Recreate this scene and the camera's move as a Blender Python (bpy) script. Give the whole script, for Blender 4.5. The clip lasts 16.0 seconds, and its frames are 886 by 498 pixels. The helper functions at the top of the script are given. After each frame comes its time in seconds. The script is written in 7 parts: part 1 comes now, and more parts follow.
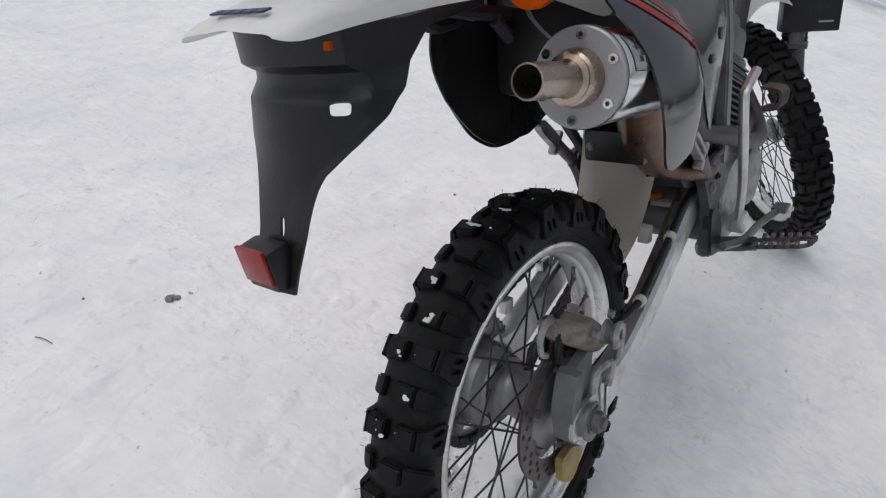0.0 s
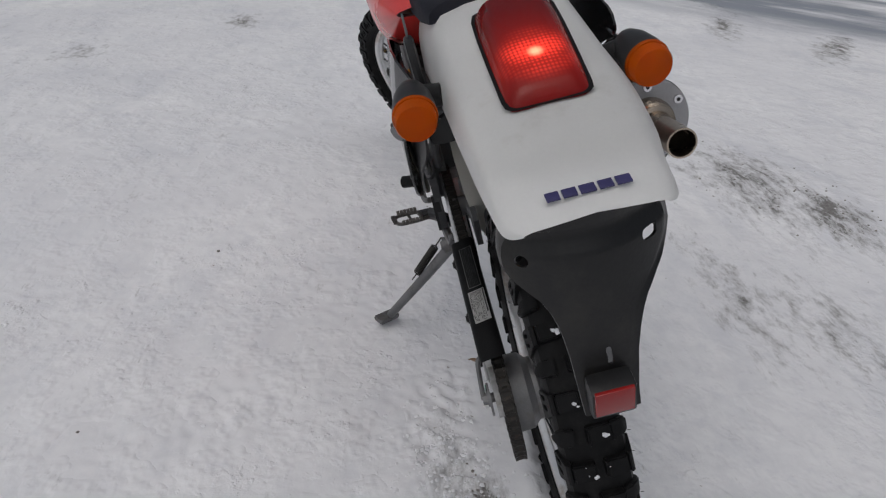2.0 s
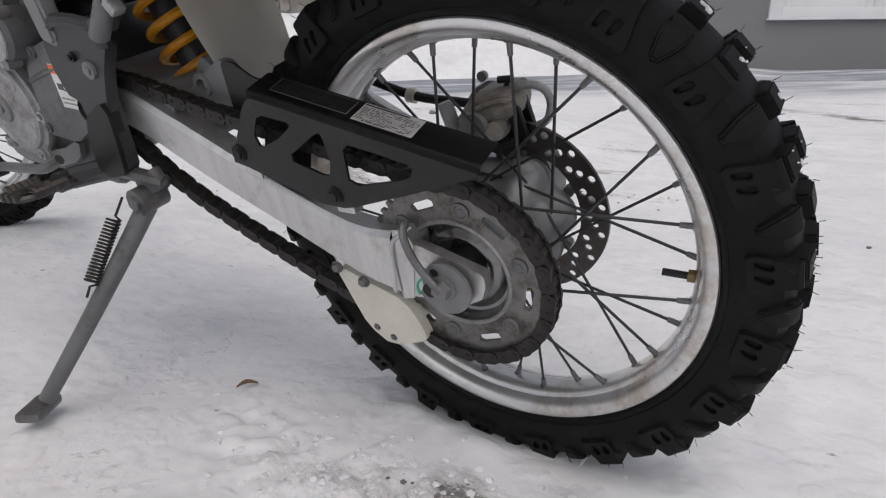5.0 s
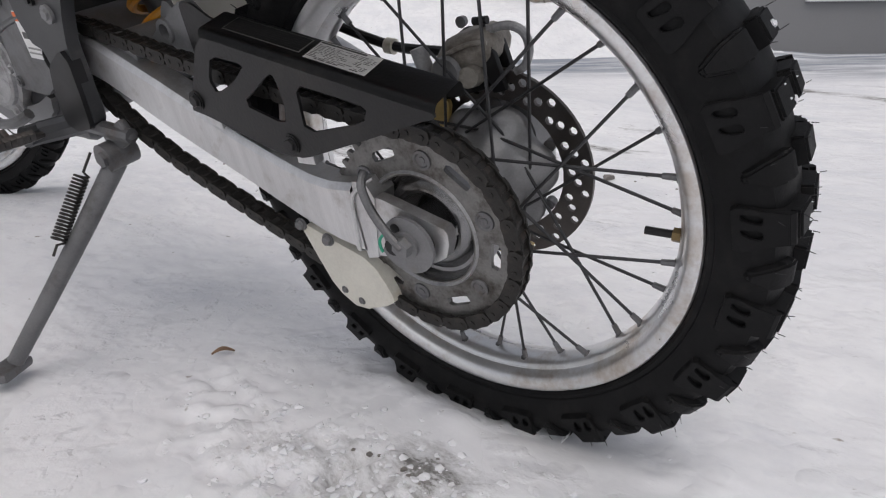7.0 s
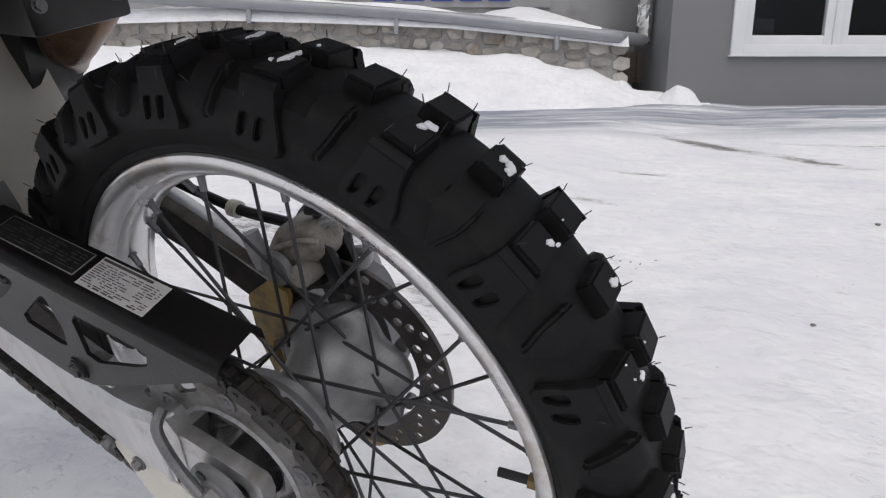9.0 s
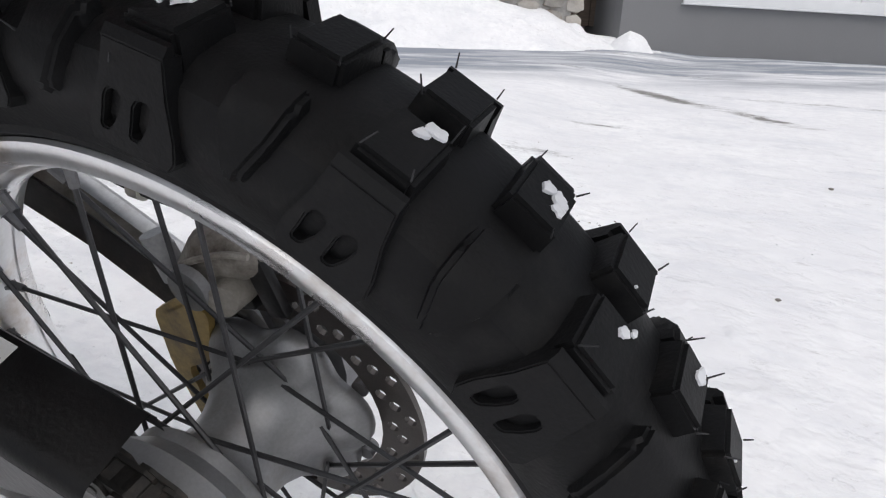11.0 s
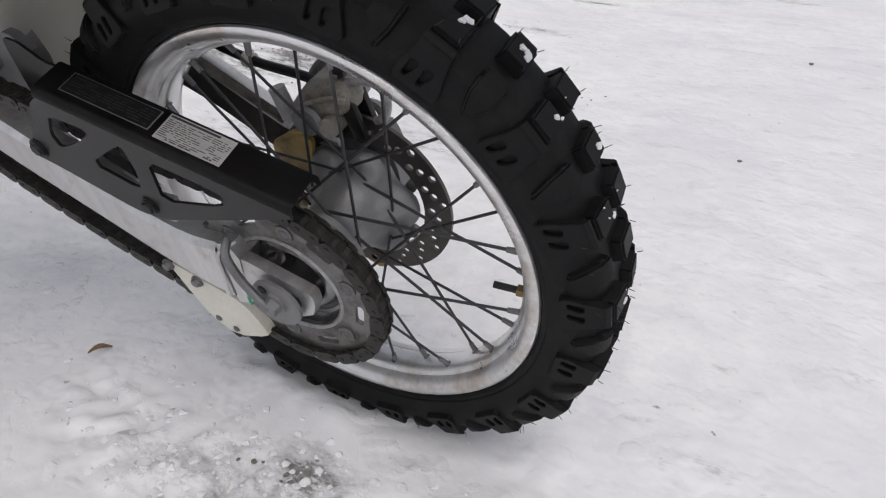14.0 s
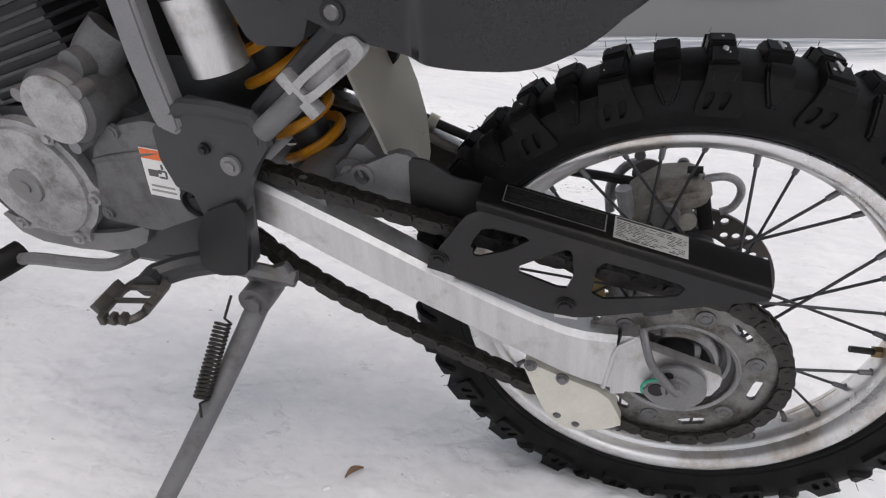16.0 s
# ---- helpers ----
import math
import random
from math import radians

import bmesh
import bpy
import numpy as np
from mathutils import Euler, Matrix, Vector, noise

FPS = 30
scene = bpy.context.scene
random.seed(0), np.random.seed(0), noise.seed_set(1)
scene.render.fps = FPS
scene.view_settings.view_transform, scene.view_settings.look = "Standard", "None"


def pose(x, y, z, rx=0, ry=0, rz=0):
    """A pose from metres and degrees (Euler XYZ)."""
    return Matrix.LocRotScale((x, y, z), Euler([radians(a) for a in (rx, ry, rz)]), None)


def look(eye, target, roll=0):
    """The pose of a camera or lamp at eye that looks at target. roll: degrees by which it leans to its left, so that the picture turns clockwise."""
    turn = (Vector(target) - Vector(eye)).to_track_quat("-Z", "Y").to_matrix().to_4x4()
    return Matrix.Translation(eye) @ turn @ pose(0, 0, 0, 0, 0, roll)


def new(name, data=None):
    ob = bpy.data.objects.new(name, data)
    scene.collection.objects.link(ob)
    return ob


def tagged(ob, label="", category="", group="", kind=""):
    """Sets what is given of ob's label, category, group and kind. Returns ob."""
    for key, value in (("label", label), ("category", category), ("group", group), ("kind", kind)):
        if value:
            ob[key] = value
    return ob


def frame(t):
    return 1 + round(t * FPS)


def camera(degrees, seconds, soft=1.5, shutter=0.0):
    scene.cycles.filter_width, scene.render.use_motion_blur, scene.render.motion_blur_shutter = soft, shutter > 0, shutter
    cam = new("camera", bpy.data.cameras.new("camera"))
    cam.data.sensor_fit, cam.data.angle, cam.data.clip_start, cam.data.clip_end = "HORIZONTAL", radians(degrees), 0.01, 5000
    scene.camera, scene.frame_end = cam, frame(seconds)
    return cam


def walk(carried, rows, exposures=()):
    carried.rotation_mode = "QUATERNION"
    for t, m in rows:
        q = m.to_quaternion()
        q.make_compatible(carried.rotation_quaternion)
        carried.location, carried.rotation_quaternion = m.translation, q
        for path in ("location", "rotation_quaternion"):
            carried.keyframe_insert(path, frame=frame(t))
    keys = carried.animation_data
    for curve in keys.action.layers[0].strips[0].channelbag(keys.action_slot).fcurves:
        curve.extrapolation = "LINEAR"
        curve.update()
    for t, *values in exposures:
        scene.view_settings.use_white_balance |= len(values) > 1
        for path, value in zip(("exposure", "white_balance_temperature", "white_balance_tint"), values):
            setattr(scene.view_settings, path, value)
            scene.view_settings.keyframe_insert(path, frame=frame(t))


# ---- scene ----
# ---- camera ----
cam = camera(68.9, 16.0, soft=1.2)
PATH = [
    (0, (-0.71, -0.254, 0.964), (0.739, 0.652, -0.074), 11.4),
    (0.5, (-0.773, -0.129, 0.989), (0.796, 0.497, -0.082), 10.2),
    (1, (-0.854, 0.014, 1.012), (0.846, 0.285, -0.005), 10.3),
    (1.5, (-0.885, 0.171, 1.018), (0.849, 0.149, 0.022), 8.9),
    (2, (-0.82, 0.34, 1.029), (0.897, 0.077, 0.037), 4.6),
    (2.5, (-0.772, 0.511, 0.998), (0.811, -0.168, -0.018), 8.1),
    (3, (-0.69, 0.627, 1.003), (0.726, -0.381, 0.013), 5.1),
    (3.5, (-0.552, 0.688, 0.974), (0.705, -0.49, -0.043), 0.8),
    (4, (-0.454, 0.743, 0.913), (0.551, -0.554, -0.231), 1.2),
    (4.5, (-0.38, 0.712, 0.733), (0.618, -0.719, -0.246), -0.7),
    (5, (-0.328, 0.627, 0.47), (0.715, -0.988, -0.081), -0.4),
    (7.5, (-0.374, 0.545, 0.426), (0.737, -1.008, -0.17), -0.1),
    (8, (-0.394, 0.513, 0.469), (0.691, -1.063, -0.114), -0.1),
    (8.5, (-0.402, 0.458, 0.511), (0.659, -1.15, -0.025), -1.2),
    (9, (-0.368, 0.397, 0.553), (0.626, -1.272, 0.077), 0.0),
    (9.5, (-0.317, 0.346, 0.553), (0.612, -1.311, -0.07), -1.1),
    (10, (-0.282, 0.291, 0.561), (0.583, -1.401, -0.062), 1.1),
    (12.5, (-0.267, 0.274, 0.574), (0.53, -1.427, -0.113), 3.8),
    (13, (-0.284, 0.313, 0.586), (0.533, -1.391, -0.07), 3.6),
    (13.5, (-0.331, 0.409, 0.587), (0.377, -1.191, -0.383), 4.2),
    (14, (-0.363, 0.518, 0.612), (0.372, -1.07, -0.358), 2.6),
    (14.5, (-0.316, 0.632, 0.607), (0.483, -1.017, -0.194), 1.0),
    (15, (-0.158, 0.762, 0.613), (0.533, -0.95, -0.157), 3.7),
    (15.5, (0.008, 0.77, 0.586), (0.671, -1.005, -0.056), 3.6),
    (16, (0.079, 0.728, 0.607), (0.589, -1.082, -0.074), 1.1),
]
EXPOSURES = [(0.0, 0.16, 6500, 10), (1.0, -0.13, 6500, 10), (1.5, -0.27, 6500, 10), (2.0, -0.34, 6500, 10), (2.5, -0.26, 6520, 10), (3.5, -0.03, 6580, 11.5), (4.5, 0.06, 6640, 11.5), (5.0, 0.15, 6680, 11.5), (7.5, 0.21, 6580, 11.5), (8.5, 0.25, 6560, 11.5), (9.0, 0.3, 6550, 11.5), (9.7, 0.34, 6540, 10), (10.2, 0.4, 6520, 10), (12.3, 0.62, 6520, 10), (12.7, 0.58, 6520, 10), (13.0, 0.47, 6520, 10), (13.6, 0.43, 6580, 11.5), (14.5, 0.2, 6650, 11.5), (15.2, 0.33, 6660, 11.5), (16.0, 0.48, 6680, 11.5)]
walk(cam, [(t, look(eye, target, roll)) for t, eye, target, roll in PATH], EXPOSURES)

# ---- world and sun: overcast winter sky ----
world = bpy.data.worlds.new("overcast_sky")
scene.world = world
world.use_nodes = True
wt = world.node_tree
wt.nodes.clear()
sky = wt.nodes.new("ShaderNodeTexSky")
sky.sky_type, sky.sun_disc = "NISHITA", False
sky.sun_elevation, sky.sun_rotation = radians(64), radians(320)
sky.air_density, sky.dust_density, sky.ozone_density = 1.0, 4.0, 1.0
grey = wt.nodes.new("ShaderNodeHueSaturation")
grey.inputs["Saturation"].default_value = 0.36
bg = wt.nodes.new("ShaderNodeBackground")
bg.inputs["Strength"].default_value = 0.105
wout = wt.nodes.new("ShaderNodeOutputWorld")
wt.links.new(sky.outputs["Color"], grey.inputs["Color"])
wt.links.new(grey.outputs["Color"], bg.inputs["Color"])
wt.links.new(bg.outputs["Background"], wout.inputs["Surface"])

sun_data = bpy.data.lights.new("sun", "SUN")
sun_data.energy, sun_data.angle, sun_data.color = 0.45, radians(85), (1.0, 0.97, 0.93)
sun = new("sun", sun_data)
sun.matrix_world = look((-1.69, 2.01, 5.39), (0, 0, 0))


# ---- materials ----
def nodes_of(name):
    m = bpy.data.materials.new(name)
    m.use_nodes = True
    nt = m.node_tree
    nt.nodes.clear()
    out = nt.nodes.new("ShaderNodeOutputMaterial")
    b = nt.nodes.new("ShaderNodeBsdfPrincipled")
    nt.links.new(b.outputs["BSDF"], out.inputs["Surface"])
    return m, nt, b


def tex(nt, kind, scale, detail=4.0, rough=0.55, coord=None, stretch=None):
    n = nt.nodes.new(kind)
    n.inputs["Scale"].default_value = scale
    if kind == "ShaderNodeTexNoise":
        n.inputs["Detail"].default_value, n.inputs["Roughness"].default_value = detail, rough
    if coord is None:
        coord = nt.nodes.new("ShaderNodeTexCoord").outputs["Object"]
    if stretch:
        mp = nt.nodes.new("ShaderNodeMapping")
        mp.inputs["Scale"].default_value = stretch
        nt.links.new(coord, mp.inputs["Vector"])
        coord = mp.outputs["Vector"]
    nt.links.new(coord, n.inputs["Vector"])
    return n


def ramp(nt, socket, a, b, ca=(0, 0, 0, 1), cb=(1, 1, 1, 1)):
    r = nt.nodes.new("ShaderNodeValToRGB")
    r.color_ramp.elements[0].position, r.color_ramp.elements[1].position = a, b
    r.color_ramp.elements[0].color, r.color_ramp.elements[1].color = ca, cb
    nt.links.new(socket, r.inputs["Fac"])
    return r.outputs["Color"]


def mix(nt, fac, a, b, mode="MIX"):
    n = nt.nodes.new("ShaderNodeMix")
    n.data_type, n.blend_type = "RGBA", mode
    for value, sock in ((fac, n.inputs[0]), (a, n.inputs[6]), (b, n.inputs[7])):
        if isinstance(value, bpy.types.NodeSocket):
            nt.links.new(value, sock)
        elif isinstance(value, (int, float)):
            sock.default_value = value
        else:
            sock.default_value = (*value, 1) if len(value) == 3 else value
    return n.outputs[2]


def bump(nt, b, height, strength=0.3, distance=0.002):
    n = nt.nodes.new("ShaderNodeBump")
    n.inputs["Strength"].default_value, n.inputs["Distance"].default_value = strength, distance
    nt.links.new(height, n.inputs["Height"])
    if b.inputs["Normal"].is_linked:
        nt.links.new(b.inputs["Normal"].links[0].from_socket, n.inputs["Normal"])
    nt.links.new(n.outputs["Normal"], b.inputs["Normal"])


def surface(name, color, rough=0.5, metal=0.0, vary=0.25, scale=30.0, grain=400.0, relief=0.15, dirt=None, dirt_amount=0.4, coat=0.0, stretch=None, each=0.0, gloss=0.5):
    """A worn surface: blotches at one scale, grain at a finer one, and patches of dirt or painted tint."""
    m, nt, b = nodes_of(name)
    big, fine = tex(nt, "ShaderNodeTexNoise", scale, stretch=stretch), tex(nt, "ShaderNodeTexNoise", grain, 3.0, stretch=stretch)
    lo, hi = [c * (1 - vary) for c in color], [min(1.0, c * (1 + vary)) for c in color]
    col = mix(nt, ramp(nt, big.outputs["Fac"], 0.3, 0.7), lo, hi)
    col = mix(nt, 0.35, col, mix(nt, ramp(nt, fine.outputs["Fac"], 0.3, 0.7), lo, hi))
    if dirt:
        patch = tex(nt, "ShaderNodeTexNoise", scale * 0.6, 6.0, 0.7)
        mask = ramp(nt, patch.outputs["Fac"], 0.62 - 0.3 * dirt_amount, 0.8 - 0.2 * dirt_amount)
        col = mix(nt, mask, col, dirt)
    if each:
        info = nt.nodes.new("ShaderNodeObjectInfo")
        col = mix(nt, each, col, ramp(nt, info.outputs["Random"], 0, 1, (*[c * 0.3 for c in color], 1), (*[min(1, c * 1.7) for c in color], 1)))
    nt.links.new(col, b.inputs["Base Color"])
    rr = nt.nodes.new("ShaderNodeMapRange")
    rr.inputs["To Min"].default_value, rr.inputs["To Max"].default_value = max(0.03, rough - 0.12), min(1, rough + 0.15)
    nt.links.new(big.outputs["Fac"], rr.inputs["Value"])
    nt.links.new(rr.outputs["Result"], b.inputs["Roughness"])
    b.inputs["Metallic"].default_value = metal
    b.inputs["Coat Weight"].default_value = coat
    b.inputs["Specular IOR Level"].default_value = gloss
    if relief:
        bump(nt, b, fine.outputs["Fac"], relief, 0.0008)
    return m


M = {}
M["rubber"] = surface("tyre_rubber", (0.0068, 0.0068, 0.0073), 0.5, 0, 0.45, 40, 500, 0.35, (0.022, 0.021, 0.020), 0.36, each=0.25, gloss=0.15)
M["brass"] = surface("dull_brass", (0.2, 0.145, 0.07), 0.4, 0.8, 0.2, 60, 400, 0.1)
M["hair"] = surface("rubber_hair", (0.02, 0.02, 0.022), 0.6)
M["alloy"] = surface("brushed_aluminium", (0.64, 0.64, 0.645), 0.38, 0.85, 0.16, 22, 420, 0.2, (0.36, 0.335, 0.31), 0.38, stretch=(3.0, 1, 0.35))
# tan patches: brown stain together with painted warm reflections on the metal
M["rim"] = surface("rim_aluminium", (0.76, 0.76, 0.765), 0.29, 0.9, 0.1, 18, 300, 0.08, (0.42, 0.34, 0.26), 0.42)
M["cast"] = surface("cast_aluminium_grey", (0.22, 0.22, 0.227), 0.5, 0.5, 0.2, 35, 500, 0.35, (0.2, 0.19, 0.17), 0.35)
M["cast_light"] = surface("cast_aluminium_light", (0.36, 0.36, 0.365), 0.4, 0.35, 0.3, 34, 380, 0.5, (0.09, 0.082, 0.075), 0.42)
M["engine"] = surface("painted_engine_grey", (0.125, 0.127, 0.132), 0.42, 0.2, 0.25, 28, 420, 0.4, (0.05, 0.045, 0.04), 0.42)
M["steel"] = surface("dull_steel", (0.17, 0.17, 0.175), 0.45, 0.7, 0.25, 40, 500, 0.2, (0.12, 0.1, 0.08), 0.35)
# grimy steel for the pegs; on header and fins its darkness paints shade
M["grimy_shaded_steel"] = surface("grimy_shaded_steel", (0.075, 0.07, 0.066), 0.45, 0.5, 0.35, 60, 500, 0.3, (0.035, 0.03, 0.027), 0.45)
M["spoke"] = surface("spoke_steel", (0.06, 0.06, 0.063), 0.45, 0.6, 0.3, 60, 500, 0.1)
M["caliper"] = surface("grimy_caliper", (0.27, 0.25, 0.222), 0.5, 0.15, 0.3, 40, 400, 0.5, (0.075, 0.055, 0.042), 0.5)
M["disc"] = surface("brake_disc_steel", (0.11, 0.1, 0.095), 0.36, 0.75, 0.2, 30, 600, 0.1, (0.1, 0.08, 0.07), 0.3)
M["sprocket"] = surface("oily_sprocket_steel", (0.2, 0.196, 0.19), 0.36, 0.7, 0.3, 60, 500, 0.2, (0.05, 0.042, 0.034), 0.55)
M["frame"] = surface("dark_grey_frame_paint", (0.031, 0.032, 0.035), 0.42, 0, 0.2, 25, 500, 0.12, (0.08, 0.076, 0.072), 0.2)
M["frame_light"] = surface("grey_frame_paint", (0.135, 0.136, 0.141), 0.4, 0.1, 0.22, 30, 400, 0.2, (0.06, 0.055, 0.05), 0.36)
M["rail"] = surface("silver_frame_paint", (0.2, 0.2, 0.21), 0.4, 0.3, 0.14, 25, 400, 0.15, (0.1, 0.09, 0.085), 0.3)
M["black"] = surface("black_plastic", (0.010, 0.010, 0.011), 0.42, 0, 0.25, 20, 500, 0.2, (0.03, 0.03, 0.03), 0.2, gloss=0.35)
M["black_mat"] = surface("matt_black_plastic", (0.0085, 0.0083, 0.009), 0.36, 0, 0.4, 14, 300, 0.3, (0.026, 0.024, 0.021), 0.4, gloss=0.42)
M["panel"] = surface("grey_side_panel", (0.0125, 0.013, 0.0148), 0.14, 0, 0.22, 12, 400, 0.04, (0.03, 0.028, 0.027), 0.3, 0.2, gloss=0.38)
M["white"] = surface("white_fender_plastic", (0.9, 0.9, 0.89), 0.35, 0, 0.03, 10, 300, 0.05, (0.74, 0.73, 0.7), 0.15, 0.2)


def flap_material():
    """Milky plastic that lets some daylight through."""
    m = surface("milky_mudflap_plastic", (0.8, 0.785, 0.735), 0.45, 0, 0.08, 9, 200, 0.1, (0.55, 0.49, 0.4), 0.3)
    nt = m.node_tree
    out = [n for n in nt.nodes if n.type == "OUTPUT_MATERIAL"][0]
    b = [n for n in nt.nodes if n.type == "BSDF_PRINCIPLED"][0]
    through_light = nt.nodes.new("ShaderNodeBsdfTranslucent")
    through_light.inputs["Color"].default_value = (0.84, 0.83, 0.78, 1)
    both = nt.nodes.new("ShaderNodeMixShader")
    both.inputs[0].default_value = 0.55
    nt.links.new(b.outputs["BSDF"], both.inputs[1])
    nt.links.new(through_light.outputs["BSDF"], both.inputs[2])
    nt.links.new(both.outputs["Shader"], out.inputs["Surface"])
    return m


M["flap"] = flap_material()
M["red"] = surface("red_tank_paint", (0.6, 0.035, 0.03), 0.25, 0, 0.08, 10, 300, 0.03, coat=0.5)
M["yellow"] = surface("yellow_spring_paint", (0.62, 0.26, 0.008), 0.4, 0, 0.2, 30, 300, 0.1, (0.2, 0.1, 0.03), 0.3)
M["tab"] = surface("aged_yellow_plastic", (0.36, 0.25, 0.08), 0.45, 0, 0.3, 35, 300, 0.2, (0.1, 0.07, 0.035), 0.5)
M["cream"] = surface("milky_slider_plastic", (0.64, 0.62, 0.55), 0.42, 0, 0.12, 20, 300, 0.1, (0.42, 0.35, 0.23), 0.3)
M["chrome"] = surface("polished_muffler", (0.75, 0.75, 0.76), 0.16, 1.0, 0.08, 20, 300, 0.02)
M["cap"] = surface("muffler_cap_grey", (0.33, 0.33, 0.34), 0.45, 0.35, 0.1, 25, 400, 0.1)
M["tip"] = surface("heat_tinted_steel", (0.42, 0.35, 0.28), 0.25, 1.0, 0.25, 25, 300, 0.03)
M["scorched"] = surface("scorched_exhaust", (0.13, 0.076, 0.046), 0.3, 0.8, 0.6, 16, 300, 0.1, (0.06, 0.035, 0.03), 0.45)
M["seat"] = surface("navy_seat_vinyl", (0.02, 0.021, 0.035), 0.55, 0, 0.2, 15, 250, 0.4)
M["chain"] = surface("oily_chain_steel", (0.03, 0.028, 0.026), 0.45, 0.5, 0.4, 90, 700, 0.3, (0.08, 0.06, 0.05), 0.3)
M["navy"] = surface("navy_letter_print", (0.025, 0.022, 0.1), 0.4)
M["label_white"] = surface("silver_label", (0.74, 0.74, 0.73), 0.32, 0, 0.1, 60, 500, 0.05)
M["label_ink"] = surface("label_print", (0.09, 0.09, 0.09), 0.5)
M["label_black"] = surface("black_label", (0.02, 0.02, 0.021), 0.3)
M["label_grey"] = surface("grey_label_print", (0.3, 0.3, 0.29), 0.5)
M["label_faint"] = surface("faint_label_print", (0.07, 0.07, 0.07), 0.5)
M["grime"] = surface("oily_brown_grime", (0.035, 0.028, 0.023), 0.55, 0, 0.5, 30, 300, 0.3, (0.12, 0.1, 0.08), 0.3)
M["green"] = surface("green_paint_mark", (0.03, 0.36, 0.22), 0.4)
M["hub"] = surface("hub_aluminium", (0.27, 0.27, 0.275), 0.38, 0.6, 0.2, 26, 400, 0.15, (0.2, 0.185, 0.17), 0.4)
M["bowl"] = surface("oily_carrier_aluminium", (0.24, 0.24, 0.245), 0.2, 0.85, 0.25, 30, 400, 0.1, (0.09, 0.08, 0.07), 0.5)
# near-black colour that paints deep shade between the engine parts
M["deep_shade"] = surface("unlit_interior", (0.006, 0.006, 0.006), 0.9, gloss=0.1)
M["orange_print"] = surface("orange_label_print", (0.75, 0.16, 0.04), 0.5)
M["stone"] = surface("rubble_stone", (0.46, 0.435, 0.40), 0.85, 0, 0.35, 6, 60, 0.6, (0.3, 0.17, 0.08), 0.35, each=0.35)
M["mortar"] = surface("grey_mortar", (0.42, 0.405, 0.39), 0.9, 0, 0.3, 10, 80, 0.5)
M["wall"] = surface("grey_wall_panel", (0.185, 0.187, 0.195), 0.55, 0, 0.05, 1.5, 40, 0.05)
M["wall_old"] = surface("grey_render", (0.3, 0.3, 0.305), 0.8, 0, 0.12, 2.0, 40, 0.3, (0.22, 0.21, 0.2), 0.3)
# near-black colour paints the shade in the gap under the wall
M["plinth"] = surface("plinth_gap_shade", (0.02, 0.02, 0.028), 0.7)
M["upvc"] = surface("white_window_plastic", (0.72, 0.73, 0.75), 0.35, 0, 0.04, 4, 60, 0.03)
M["pipe"] = surface("galvanised_pipe", (0.32, 0.33, 0.35), 0.5, 0.4, 0.12, 4, 60, 0.1)
M["foil"] = surface("crumpled_foil", (0.6, 0.6, 0.58), 0.22, 0.9, 0.3, 18, 60, 1.0)
M["wood"] = surface("weathered_board", (0.13, 0.1, 0.08), 0.75, 0, 0.4, 5, 60, 0.4, stretch=(1, 1, 8))
# dark base colour puts the room's dimness into its surfaces
M["room"] = surface("room_painted_dim", (0.05, 0.052, 0.06), 0.8)
M["sign"] = surface("blue_sign", (0.02, 0.06, 0.33), 0.4)
M["leafy"] = surface("dry_leaf", (0.36, 0.24, 0.16), 0.7)
M["grit"] = surface("grit", (0.2, 0.185, 0.17), 0.85, 0, 0.4, 60, 300, 0.5)


def lens_material(name, color, glow=0.0):
    m, nt, b = nodes_of(name)
    cell = tex(nt, "ShaderNodeTexWave", 55, stretch=(0, 0, 1))
    b.inputs["Base Color"].default_value = (*color, 1)
    b.inputs["Roughness"].default_value = 0.116
    b.inputs["Coat Weight"].default_value = 0.15
    b.inputs["Specular IOR Level"].default_value = 0.35
    b.inputs["Subsurface Weight"].default_value = 0.1
    b.inputs["Subsurface Radius"].default_value = (0.01, 0.004, 0.002)
    bump(nt, b, cell.outputs["Fac"], 0.3, 0.0012)
    if glow:
        b.inputs["Emission Color"].default_value = (1.0, 0.06, 0.03, 1)
        b.inputs["Emission Strength"].default_value = glow
    return m


M["amber"] = lens_material("amber_lens", (0.85, 0.13, 0.002))
amber = [n for n in M["amber"].node_tree.nodes if n.type == "BSDF_PRINCIPLED"][0]
amber.inputs["Transmission Weight"].default_value = 0.6
amber.inputs["IOR"].default_value = 1.12
amber.inputs["Roughness"].default_value = 0.2
M["bulb"] = surface("dark_amber_bulb", (0.3, 0.07, 0.01), 0.3)
M["red_lens"] = lens_material("red_lens", (0.26, 0.01, 0.01))


